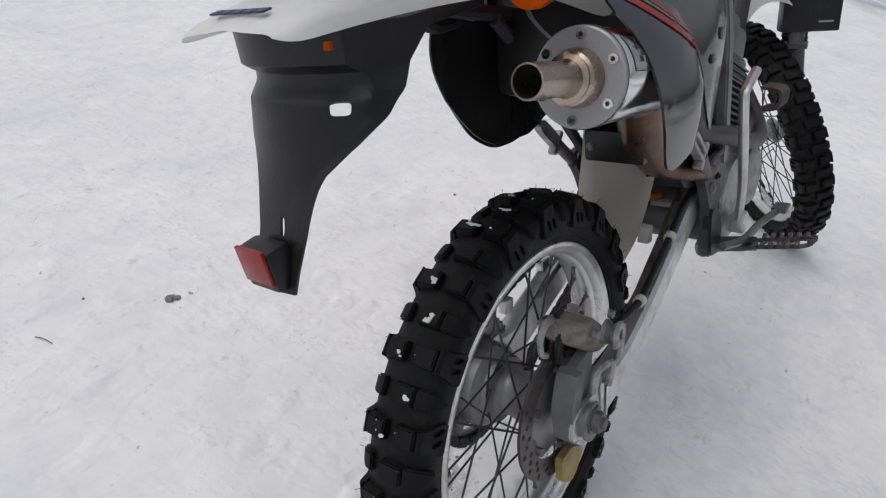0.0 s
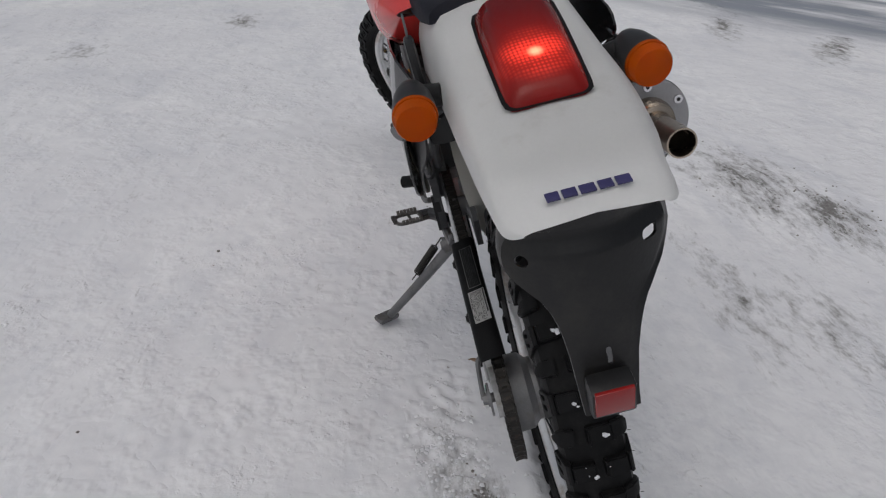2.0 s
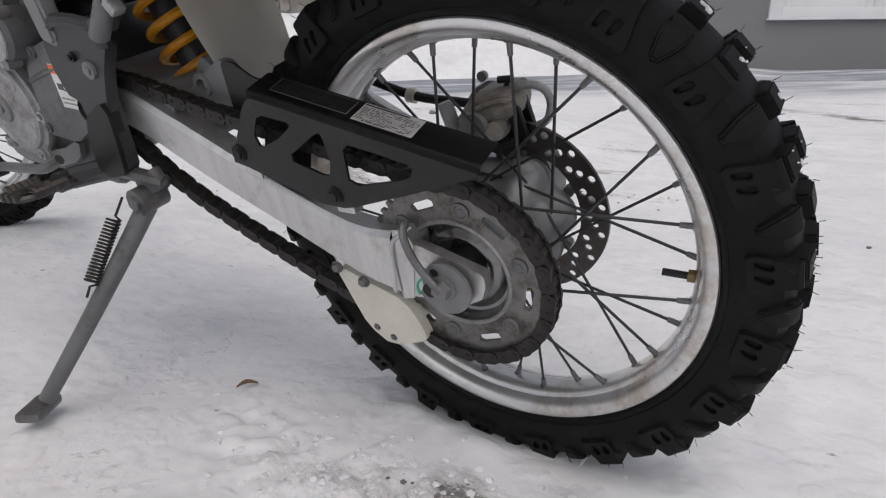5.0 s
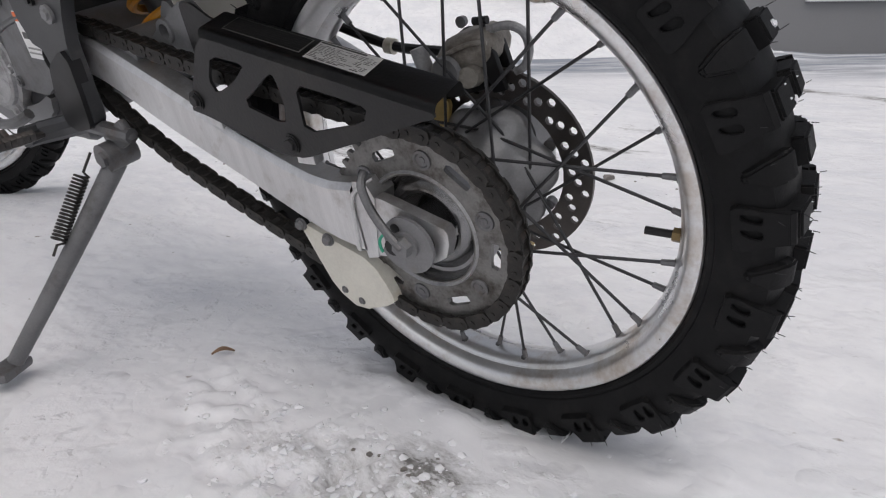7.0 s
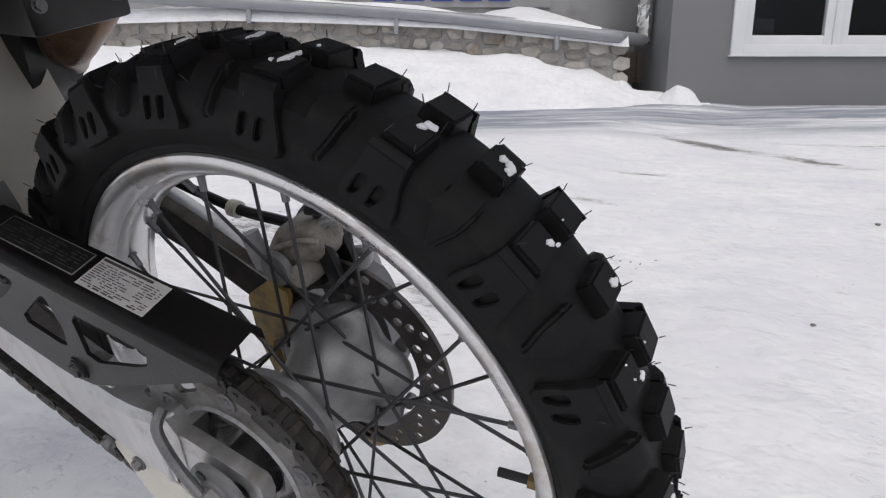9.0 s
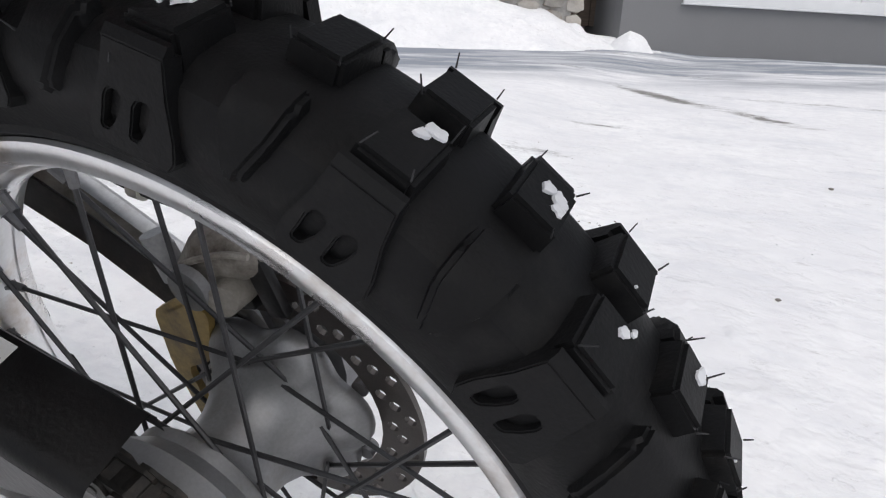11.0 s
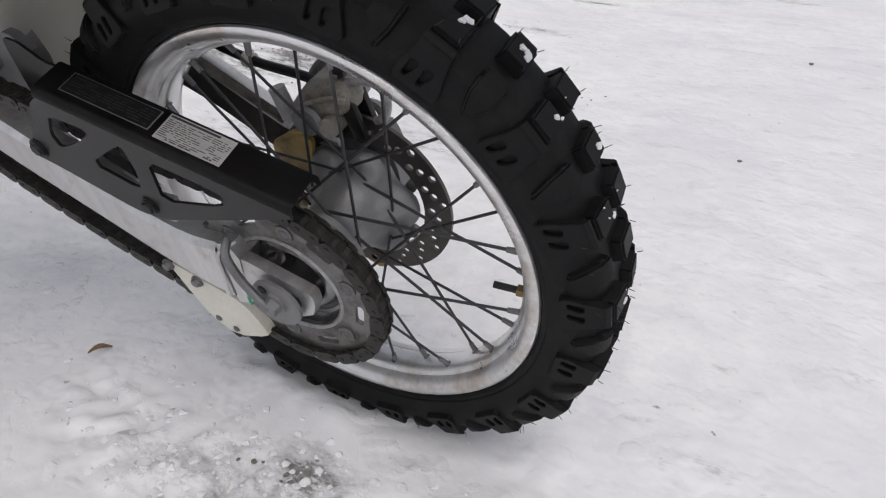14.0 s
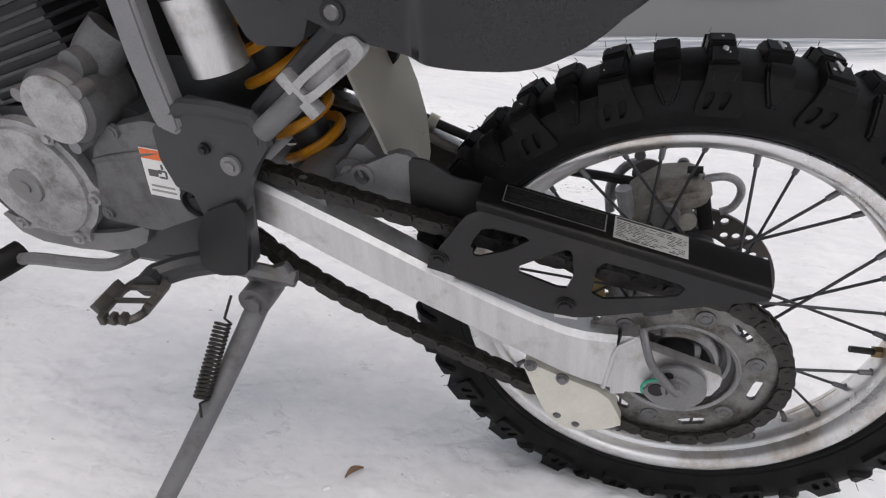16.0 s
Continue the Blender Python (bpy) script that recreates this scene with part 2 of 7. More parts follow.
def tail_lamp_material():
    """Red lens lit from a bulb behind its centre, with a grid of small prisms round it."""
    m, nt, b = nodes_of("lit_red_lens")
    at = nt.nodes.new("ShaderNodeTexCoord").outputs["Object"]
    cell = tex(nt, "ShaderNodeTexVoronoi", 225, coord=at, stretch=(1, 1.15, 0.3))
    cell.inputs["Randomness"].default_value = 0.12
    dist = nt.nodes.new("ShaderNodeVectorMath")
    dist.operation = "DISTANCE"
    dist.inputs[1].default_value = LAMP_BULB
    nt.links.new(at, dist.inputs[0])

    def falloff(reach, low, high):
        glow = nt.nodes.new("ShaderNodeMapRange")
        glow.interpolation_type = "SMOOTHERSTEP"
        glow.inputs["From Min"].default_value, glow.inputs["From Max"].default_value = reach, 0.0
        glow.inputs["To Min"].default_value, glow.inputs["To Max"].default_value = low, high
        nt.links.new(dist.outputs["Value"], glow.inputs["Value"])
        return glow.outputs["Result"]

    def calc(mode, p, q):
        n = nt.nodes.new("ShaderNodeMath")
        n.operation = mode
        nt.links.new(p, n.inputs[0])
        nt.links.new(q, n.inputs[1])
        return n.outputs["Value"]

    prisms = ramp(nt, cell.outputs["Distance"], 0.2, 0.62, (1.5, 1.5, 1.5, 1), (0.3, 0.3, 0.3, 1))
    total = calc("ADD", calc("MULTIPLY", falloff(0.05, 0.0, 1.1), prisms), calc("ADD", falloff(0.1, 0.02, 0.15), falloff(0.011, 0.0, 14.0)))
    b.inputs["Base Color"].default_value = (0.22, 0.006, 0.008, 1)
    b.inputs["Roughness"].default_value = 0.12
    b.inputs["Coat Weight"].default_value = 0.1
    b.inputs["Specular IOR Level"].default_value = 0.35
    b.inputs["Emission Color"].default_value = (1.0, 0.055, 0.03, 1)
    nt.links.new(total, b.inputs["Emission Strength"])
    bump(nt, b, cell.outputs["Distance"], 0.2, 0.001)
    return m


LAMP_BULB = (-0.226, -0.006, 0.637)
M["tail"] = tail_lamp_material()


def glass_material():
    m, nt, b = nodes_of("window_glass")
    b.inputs["Base Color"].default_value = (0.85, 0.9, 0.95, 1)
    b.inputs["Roughness"].default_value = 0.02
    b.inputs["Transmission Weight"].default_value = 1.0
    b.inputs["IOR"].default_value = 1.2
    return m


M["glass"] = glass_material()


def wheel_streaks(nt, at, col):
    """Packed grey wheel lanes that run along the building, a few metres from the bike."""
    turn = nt.nodes.new("ShaderNodeMapping")
    turn.inputs["Rotation"].default_value = (0, 0, radians(-211.05))
    nt.links.new(at, turn.inputs["Vector"])
    lanes = tex(nt, "ShaderNodeTexNoise", 1.0, 7, 0.62, turn.outputs["Vector"], (0.4, 1.7, 1))
    split = nt.nodes.new("ShaderNodeSeparateXYZ")
    nt.links.new(turn.outputs["Vector"], split.inputs["Vector"])
    zone = nt.nodes.new("ShaderNodeMapRange")
    zone.inputs["From Min"].default_value, zone.inputs["From Max"].default_value = 4.6, 5.6
    nt.links.new(split.outputs["Y"], zone.inputs["Value"])
    amount = nt.nodes.new("ShaderNodeMath")
    amount.operation = "MULTIPLY"
    nt.links.new(zone.outputs["Result"], amount.inputs[0])
    nt.links.new(ramp(nt, lanes.outputs["Fac"], 0.36, 0.56), amount.inputs[1])
    return mix(nt, amount.outputs["Value"], col, (0.27, 0.295, 0.34))


def snow_material(name, spots, streaks=False):
    """Trodden snow: clean and packed patches, grit, and dirt round the given spots (x, y, two radii, amount, turn in degrees)."""
    m, nt, b = nodes_of(name)
    at = nt.nodes.new("ShaderNodeTexCoord").outputs["Object"]
    big, mid, fine = tex(nt, "ShaderNodeTexNoise", 1.1, 5, 0.6, at), tex(nt, "ShaderNodeTexNoise", 14, 6, 0.65, at), tex(nt, "ShaderNodeTexNoise", 160, 4, 0.6, at)
    col = mix(nt, ramp(nt, big.outputs["Fac"], 0.3, 0.7), (0.75, 0.757, 0.785), (0.875, 0.88, 0.892))
    col = mix(nt, ramp(nt, mid.outputs["Fac"], 0.42, 0.75), col, (0.74, 0.745, 0.77))
    mottle = tex(nt, "ShaderNodeTexNoise", 24, 7, 0.66, at)
    col = mix(nt, ramp(nt, mottle.outputs["Fac"], 0.54, 0.74), col, (0.73, 0.737, 0.772))
    packed = tex(nt, "ShaderNodeTexNoise", 3.1, 8, 0.68, at, (0.7, 1.3, 1))
    col = mix(nt, ramp(nt, packed.outputs["Fac"], 0.5, 0.72, cb=(0.8, 0.8, 0.8, 1)), col, (0.66, 0.675, 0.715))
    ragged = tex(nt, "ShaderNodeTexNoise", 11, 10, 0.78, at, (0.7, 1.4, 1))
    rag = ramp(nt, ragged.outputs["Fac"], 0.34, 0.66, cb=(0.9, 0.9, 0.9, 1))
    total = None
    for x, y, rx, ry, amount, turn in spots:
        mp = nt.nodes.new("ShaderNodeMapping")
        mp.vector_type = "TEXTURE"
        mp.inputs["Location"].default_value = (x, y, 0)
        mp.inputs["Rotation"].default_value = (0, 0, radians(turn))
        mp.inputs["Scale"].default_value = (rx, ry, 1e6)
        nt.links.new(at, mp.inputs["Vector"])
        ln = nt.nodes.new("ShaderNodeVectorMath")
        ln.operation = "LENGTH"
        nt.links.new(mp.outputs["Vector"], ln.inputs[0])
        fade = nt.nodes.new("ShaderNodeMapRange")
        fade.inputs["From Min"].default_value, fade.inputs["From Max"].default_value = 0.0, 1.0
        fade.inputs["To Min"].default_value, fade.inputs["To Max"].default_value = amount, 0.0
        nt.links.new(ln.outputs["Value"], fade.inputs["Value"])
        if total is None:
            total = fade.outputs["Result"]
        else:
            add = nt.nodes.new("ShaderNodeMath")
            add.operation = "MAXIMUM"
            nt.links.new(total, add.inputs[0])
            nt.links.new(fade.outputs["Result"], add.inputs[1])
            total = add.outputs["Value"]
    add = nt.nodes.new("ShaderNodeMath")
    add.operation = "ADD"
    nt.links.new(total, add.inputs[0])
    nt.links.new(rag, add.inputs[1])
    half = nt.nodes.new("ShaderNodeMath")
    half.operation = "MULTIPLY"
    half.inputs[1].default_value = 0.5
    nt.links.new(add.outputs["Value"], half.inputs[0])
    film = ramp(nt, half.outputs["Value"], 0.35, 0.56, cb=(0.8, 0.8, 0.8, 1))
    mask = ramp(nt, half.outputs["Value"], 0.58, 0.63)
    gritty = tex(nt, "ShaderNodeTexNoise", 30, 8, 0.75, at, (0.7, 1.3, 1))
    col = mix(nt, film, col, mix(nt, ramp(nt, gritty.outputs["Fac"], 0.42, 0.58), (0.24, 0.235, 0.232), (0.6, 0.605, 0.62)))
    dirt = mix(nt, ramp(nt, fine.outputs["Fac"], 0.4, 0.6), (0.17, 0.165, 0.16), (0.27, 0.265, 0.26))
    col = mix(nt, mask, col, dirt)
    if streaks:
        col = wheel_streaks(nt, at, col)
    speck = tex(nt, "ShaderNodeTexNoise", 38, 3, 0.5, at)
    col = mix(nt, ramp(nt, speck.outputs["Fac"], 0.735, 0.78), col, (0.36, 0.34, 0.32))
    nt.links.new(col, b.inputs["Base Color"])
    b.inputs["Roughness"].default_value = 0.7
    b.inputs["Specular IOR Level"].default_value = 0.1
    where = ramp(nt, tex(nt, "ShaderNodeTexNoise", 2.6, 4, 0.6, at).outputs["Fac"], 0.47, 0.68, (0.07, 0.07, 0.07, 1))
    bump(nt, b, mix(nt, 1.0, mid.outputs["Fac"], where, "MULTIPLY"), 0.5, 0.018)
    bump(nt, b, mix(nt, 1.0, tex(nt, "ShaderNodeTexNoise", 55, 5, 0.65, at).outputs["Fac"], where, "MULTIPLY"), 0.3, 0.005)
    scrape = tex(nt, "ShaderNodeTexNoise", 9, 3, 0.55, at)
    bump(nt, b, ramp(nt, scrape.outputs["Fac"], 0.5, 0.68), 0.35, 0.014)
    crust = tex(nt, "ShaderNodeTexNoise", 34, 3, 0.5, at)
    bump(nt, b, mix(nt, 1.0, ramp(nt, crust.outputs["Fac"], 0.58, 0.7), where, "MULTIPLY"), 0.6, 0.006)
    bump(nt, b, fine.outputs["Fac"], 0.06, 0.0012)
    return m


SPOTS = [(0.42, -4.88, 0.95, 0.15, 1.25, -41), (-0.3, -4.26, 0.5, 0.11, 0.95, -38), (1.5, -6.0, 0.7, 0.12, 0.75, -35), (0.54, -3.41, 0.25, 0.07, 0.7, 0), (1.4, -1.22, 0.55, 0.36, 0.8, 0), (1.12, -1.4, 0.32, 0.2, 0.95, 0), (0.64, -0.78, 0.45, 0.16, 0.62, 0), (0.52, -1.0, 0.45, 0.22, 0.55, 0), (1.95, 2.08, 0.45, 0.16, 0.85, 0), (2.96, 1.85, 0.4, 0.2, 0.55, 0), (4.0, 1.12, 0.4, 0.2, 0.75, 0), (0.7, -2.06, 0.32, 0.1, 0.85, 0), (1.26, -2.2, 0.4, 0.14, 0.66, 0),
         (0.6, -2.56, 0.3, 0.1, 0.6, 0), (0.81, -1.79, 0.25, 0.1, 0.5, 0), (2.25, -3.4, 0.5, 0.15, 0.6, 0), (0.38, -1.66, 0.28, 0.1, 0.5, 0), (-0.01, 0.09, 0.11, 0.07, 0.9, 0), (0.05, 0.14, 0.22, 0.1, 0.7, 0), (0.5, -6.6, 1.6, 0.16, 0.62, 0), (-0.5, -5.2, 1.0, 0.12, 0.55, 0), (1.6, -7.9, 1.2, 0.2, 0.6, 0), (4.5, -2.7, 0.9, 0.2, 0.85, -25), (3.75, -3.2, 0.9, 0.22, 0.85, -40), (5.6, -3.2, 1.0, 0.25, 0.8, -15), (2.7, -4.1, 1.0, 0.2, 0.75, -45)]
M["snow"] = snow_material("trodden_snow", SPOTS, True)
M["bank_snow"] = snow_material("bank_snow", [(0, 50, 1, 1, 0.1, 0)])

# ---- geometry helpers ----
def vec(*p):
    return Vector(p)


def finish(bm, smooth=True):
    bmesh.ops.recalc_face_normals(bm, faces=bm.faces)
    me = bpy.data.meshes.new("mesh")
    bm.to_mesh(me)
    bm.free()
    if smooth:
        me.polygons.foreach_set("use_smooth", [True] * len(me.polygons))
        me.set_sharp_from_angle(angle=radians(35))
    return me


def part(name, bm, material, parent, label="", at=None, smooth=True):
    """One mesh object under a thing or a part."""
    me = bm if isinstance(bm, bpy.types.Mesh) else finish(bm, smooth)
    if not me.materials:
        me.materials.append(material)
    ob = new(name, me)
    ob.parent = parent
    if at is not None:
        ob.matrix_basis = at
    elif parent is not None and parent.type == "EMPTY" and "offset" in parent:
        ob.matrix_basis = Matrix.Translation(parent["offset"])
    if label:
        ob["label"] = label
    return ob


def thing(name, bm, material, label, category, kind="", at=None, group="", smooth=True):
    ob = part(name, bm, material, None, "", at, smooth)
    return tagged(ob, label, category, group, kind)


def frame_of(d):
    d = d.normalized()
    a = d.orthogonal().normalized()
    return a, d.cross(a)


def cyl(bm, p0, p1, r0, r1=None, seg=14, caps=True):
    p0, p1 = Vector(p0), Vector(p1)
    r1 = r0 if r1 is None else r1
    a, b = frame_of(p1 - p0)
    rings = []
    for p, r in ((p0, r0), (p1, r1)):
        rings.append([bm.verts.new(p + r * (math.cos(t) * a + math.sin(t) * b)) for t in (2 * math.pi * k / seg for k in range(seg))])
    for k in range(seg):
        bm.faces.new((rings[0][k], rings[0][(k + 1) % seg], rings[1][(k + 1) % seg], rings[1][k]))
    if caps:
        bm.faces.new(rings[0][::-1])
        bm.faces.new(rings[1])


def smooth_line(pts, n=4, closed=False):
    """Catmull-Rom through the points."""
    pts = [Vector(p) for p in pts]
    k = len(pts)
    out = []
    for i in range(k if closed else k - 1):
        p = [pts[(i + j) % k] if closed else pts[min(max(i + j, 0), k - 1)] for j in (-1, 0, 1, 2)]
        for s in range(n):
            t = s / n
            out.append(0.5 * (2 * p[1] + (p[2] - p[0]) * t + (2 * p[0] - 5 * p[1] + 4 * p[2] - p[3]) * t * t + (3 * p[1] - p[0] - 3 * p[2] + p[3]) * t ** 3))
    if not closed:
        out.append(pts[-1])
    return out


def tube(bm, pts, r, seg=8, n=4, radii=None):
    line = smooth_line(pts, n) if n > 1 else [Vector(p) for p in pts]
    rings, a = [], None
    for i, p in enumerate(line):
        d = (line[min(i + 1, len(line) - 1)] - line[max(i - 1, 0)]).normalized()
        a = d.orthogonal().normalized() if a is None else (a - d * a.dot(d)).normalized()
        b = d.cross(a)
        rr = r if radii is None else float(np.interp(i / (len(line) - 1), np.linspace(0, 1, len(radii)), radii))
        rings.append([bm.verts.new(p + rr * (math.cos(t) * a + math.sin(t) * b)) for t in (2 * math.pi * k / seg for k in range(seg))])
    for u, v in zip(rings, rings[1:]):
        for k in range(seg):
            bm.faces.new((u[k], u[(k + 1) % seg], v[(k + 1) % seg], v[k]))
    bm.faces.new(rings[0][::-1])
    bm.faces.new(rings[-1])


def revolve(bm, prof, seg=64, closed=False, c=(0, 0, 0), m=None):
    """Turns a profile of (radius, y) round the y axis through c."""
    rings = []
    for k in range(seg):
        t = 2 * math.pi * k / seg
        ring = [Vector((r * math.cos(t), y, r * math.sin(t))) for r, y in prof]
        rings.append([bm.verts.new((m @ p if m else p) + Vector(c)) for p in ring])
    n = len(prof)
    for k in range(seg):
        u, v = rings[k], rings[(k + 1) % seg]
        for i in range(n if closed else n - 1):
            bm.faces.new((u[i], u[(i + 1) % n], v[(i + 1) % n], v[i]))


def blob(bm, balls):
    """One rounded casting: the hull of several balls given as x, y, z and radius."""
    vs = []
    for x, y, z, r in balls:
        for i in range(1, 7):
            for j in range(12):
                a, b = math.pi * i / 7, 2 * math.pi * j / 12
                vs.append(bm.verts.new((x + r * math.sin(a) * math.cos(b), y + r * math.cos(a), z + r * math.sin(a) * math.sin(b))))
    res = bmesh.ops.convex_hull(bm, input=vs)
    bmesh.ops.delete(bm, geom=[v for v in res["geom_interior"] if isinstance(v, bmesh.types.BMVert)], context="VERTS")


def box(bm, c, s, m=None, bev=0.0015):
    """A block of size s at c, turned by m, with worn edges."""
    r = bmesh.ops.create_cube(bm, size=1.0)
    mat4 = Matrix.Translation(c) @ (m.to_4x4() if m else Matrix()) @ Matrix.Diagonal((*s, 1))
    bmesh.ops.transform(bm, matrix=mat4, verts=r["verts"])
    if bev:
        edges = list({e for v in r["verts"] for e in v.link_edges})
        bmesh.ops.bevel(bm, geom=edges, offset=min(bev, min(s) * 0.4), segments=2, affect="EDGES", profile=0.6)


def fill(bm, outline, holes=(), y=0.0):
    """Fills an outline of (x, z) with holes, in the plane y."""
    edges = []
    for loop in (outline, *holes):
        vs = [bm.verts.new((p[0], y, p[-1])) for p in loop]
        edges += [bm.edges.new((vs[i], vs[(i + 1) % len(vs)])) for i in range(len(vs))]
    r = bmesh.ops.triangle_fill(bm, use_beauty=True, edges=edges, normal=(0, 1, 0))
    return [f for f in r["geom"] if isinstance(f, bmesh.types.BMFace)]


def round_off(outline, n=3):
    return [(p.x, p.y) for p in smooth_line([(a, b, 0) for a, b in outline], n, True)]


def cut_corners(outline, times=2, k=0.22):
    for _ in range(times):
        out = []
        for i, p in enumerate(outline):
            q = outline[(i + 1) % len(outline)]
            out += [(p[0] * (1 - k) + q[0] * k, p[1] * (1 - k) + q[1] * k), (p[0] * k + q[0] * (1 - k), p[1] * k + q[1] * (1 - k))]
        outline = out
    return outline


def slab(bm, outline, y0, y1, holes=()):
    faces = fill(bm, outline, holes, y0)
    r = bmesh.ops.extrude_face_region(bm, geom=faces)
    bmesh.ops.translate(bm, vec=(0, y1 - y0, 0), verts=[v for v in r["geom"] if isinstance(v, bmesh.types.BMVert)])


def panel(bm, outline, depth, thick=0.003, cuts=3, holes=()):
    """A curved plate: an outline in x and z, whose y is depth(x, z)."""
    faces = fill(bm, outline, holes)
    bmesh.ops.subdivide_edges(bm, edges=list({e for f in faces for e in f.edges}), cuts=cuts, use_grid_fill=True)
    for v in bm.verts:
        v.co.y = depth(v.co.x, v.co.z)
    bmesh.ops.solidify(bm, geom=list(bm.faces), thickness=thick)


def shell(bm, rows, thick=0.0):
    """A sheet through rows of points."""
    grid = [[bm.verts.new(p) for p in row] for row in rows]
    for u, v in zip(grid, grid[1:]):
        for i in range(len(u) - 1):
            bm.faces.new((u[i], u[i + 1], v[i + 1], v[i]))
    if thick:
        bmesh.ops.solidify(bm, geom=list(bm.faces), thickness=thick)


def bolt(bm, c, d, r=0.006, h=0.005):
    """A hexagon head on a washer, on an axis d."""
    c, d = Vector(c), Vector(d).normalized()
    cyl(bm, c, c + d * h * 0.35, r * 1.35, seg=12)
    cyl(bm, c + d * h * 0.35, c + d * h, r, r * 0.92, seg=6)


def B():
    return bmesh.new()


# ---- ground ----
def height(x, y):
    """The lie of the snow: nearly level, rising to the building and a little ahead of the bike."""
    z = 0.045 * min(max(0.0, -y - 1.6), 8.0)
    t = min(max((x - 0.55) / 0.9, 0), 1)
    z += 0.075 * t * t * (3 - 2 * t)
    p = Vector((x, y, 0))
    near = 1.0 / (1.0 + 0.02 * (x * x + y * y))
    z += (0.012 * noise.noise(p * 1.7) + 0.007 * noise.noise(p * 6) + 0.0034 * noise.noise(p * 15) * (0.15 + 2 * abs(noise.noise(p * 1.3 + Vector((7, 3, 1))))) + 0.0036 * noise.noise(p * 38) * max(0.0, abs(noise.noise(p * 1.9)) * 2.6 - 0.35)) * (0.4 + 0.6 * near)
    d = math.hypot(x / 0.2, (y + 0.085) / 0.065)
    if d < 2:
        z += -0.010 * max(0.0, 1 - d) + 0.010 * math.exp(-((d - 1.25) / 0.3) ** 2) * (0.6 + 0.6 * noise.noise(p * 25))
    u = max(0.0, 1 - abs(y - 0.15 - 0.03 * noise.noise(p * 4)) / 0.075) * max(0.0, 1 - (abs(x - 0.03) / 0.34) ** 4)
    if u > 0:
        rib = math.sin(2 * math.pi * (x + 0.35 * abs(y - 0.15)) / 0.043)
        z += u ** 0.5 * (0.008 * rib * (0.4 + 1.3 * noise.noise(p * 9)) + 0.02 * noise.noise(p * 24) + 0.012 * noise.noise(p * 60) - 0.003)
    return z


def make_ground():
    n = 600
    u = np.linspace(-1, 1, n)
    s = 2.3 * u + 12 * np.sign(u) * np.abs(u) ** 4 + 400 * np.sign(u) * np.abs(u) ** 15
    xs, ys = s + 0.35, s + 0.05
    verts = [(float(x), float(y), height(float(x), float(y))) for y in ys for x in xs]
    faces = [(j * n + i, j * n + i + 1, (j + 1) * n + i + 1, (j + 1) * n + i) for j in range(n - 1) for i in range(n - 1)]
    me = bpy.data.meshes.new("ground")
    me.from_pydata(verts, [], faces)
    me.polygons.foreach_set("use_smooth", [True] * len(me.polygons))
    return thing("ground", me, M["snow"], "trodden white snow with dirty patches and tyre tracks", "snow", "structure")


make_ground()

# ---- the motorcycle ----
LEAN, AXLE_Z = 16.77, 0.2865
bike = new("motorcycle")
bike.matrix_world = pose(0, 0, 0, -LEAN, 0, 0)
tagged(bike, "white and red off-road motorcycle leaning on its side stand", "motorcycle")
bike["offset"] = tuple(pose(0, 0, 0, LEAN, 0, 0) @ Vector((0, 0, AXLE_Z)))
OFF = Matrix.Translation(bike["offset"])
Y = Vector((0, 1, 0))


def spin(a):
    """A turn about the wheel's axle: a degrees from straight ahead, upward."""
    return Matrix.Rotation(radians(-a), 4, "Y")


def tyre_profile(r_bead, r_crown, w_bead, w_side):
    r_crown += 0.0034
    h = r_crown - r_bead
    w_side -= 0.0036
    half = [(r_bead - 0.006, w_bead - 0.012), (r_bead - 0.0015, w_bead - 0.003), (r_bead + 0.0035, w_bead + 0.0035), (r_bead + 0.0075, w_bead + 0.0035), (r_bead + 0.0085, w_bead + 0.0055), (r_bead + h * 0.36, w_side - 0.002), (r_bead + h * 0.55, w_side), (r_bead + h * 0.7, w_side - 0.002),
            (r_bead + h * 0.85, w_side * 0.86), (r_bead + h * 0.95, w_side * 0.62), (r_crown - 0.0005, w_side * 0.3), (r_crown, 0.0)]
    return half + [(r, -w) for r, w in half[-2::-1]]


def knob_block(lx, ly, h, tilt, y, r, taper=0.94):
    """One tread block, its foot at radius r over the point y, leaning outward by tilt degrees; built straight ahead of the axle along x."""
    bm = B()
    box(bm, (0, 0, 0), (1, 1, 1), bev=0)
    for v in bm.verts:
        k = taper if v.co.x > 0 else 1.08
        v.co = Vector(((v.co.x + 0.5) * (h + 0.008) - 0.008, v.co.y * ly * k, v.co.z * lx * k))
    bmesh.ops.bevel(bm, geom=list(bm.edges), offset=0.0019, segments=2, affect="EDGES")
    bmesh.ops.transform(bm, matrix=Matrix.Translation((r, y, 0)) @ Matrix.Rotation(radians(tilt), 4, "Z"), verts=bm.verts)
    return finish(bm, True)


def hull_block(stations, s, bev=0.0013):
    """A convex block through stations of radius, y and half width."""
    bm = B()
    vs = [bm.verts.new((r, s * y, side * hw)) for r, y, hw in stations for side in (1, -1)]
    res = bmesh.ops.convex_hull(bm, input=vs)
    bmesh.ops.delete(bm, geom=[v for v in res["geom_interior"] if isinstance(v, bmesh.types.BMVert)], context="VERTS")
    bmesh.ops.dissolve_limit(bm, angle_limit=0.03, verts=bm.verts, edges=bm.edges)
    bmesh.ops.bevel(bm, geom=list(bm.edges), offset=bev, segments=2, affect="EDGES", clamp_overlap=True)
    return finish(bm, True)


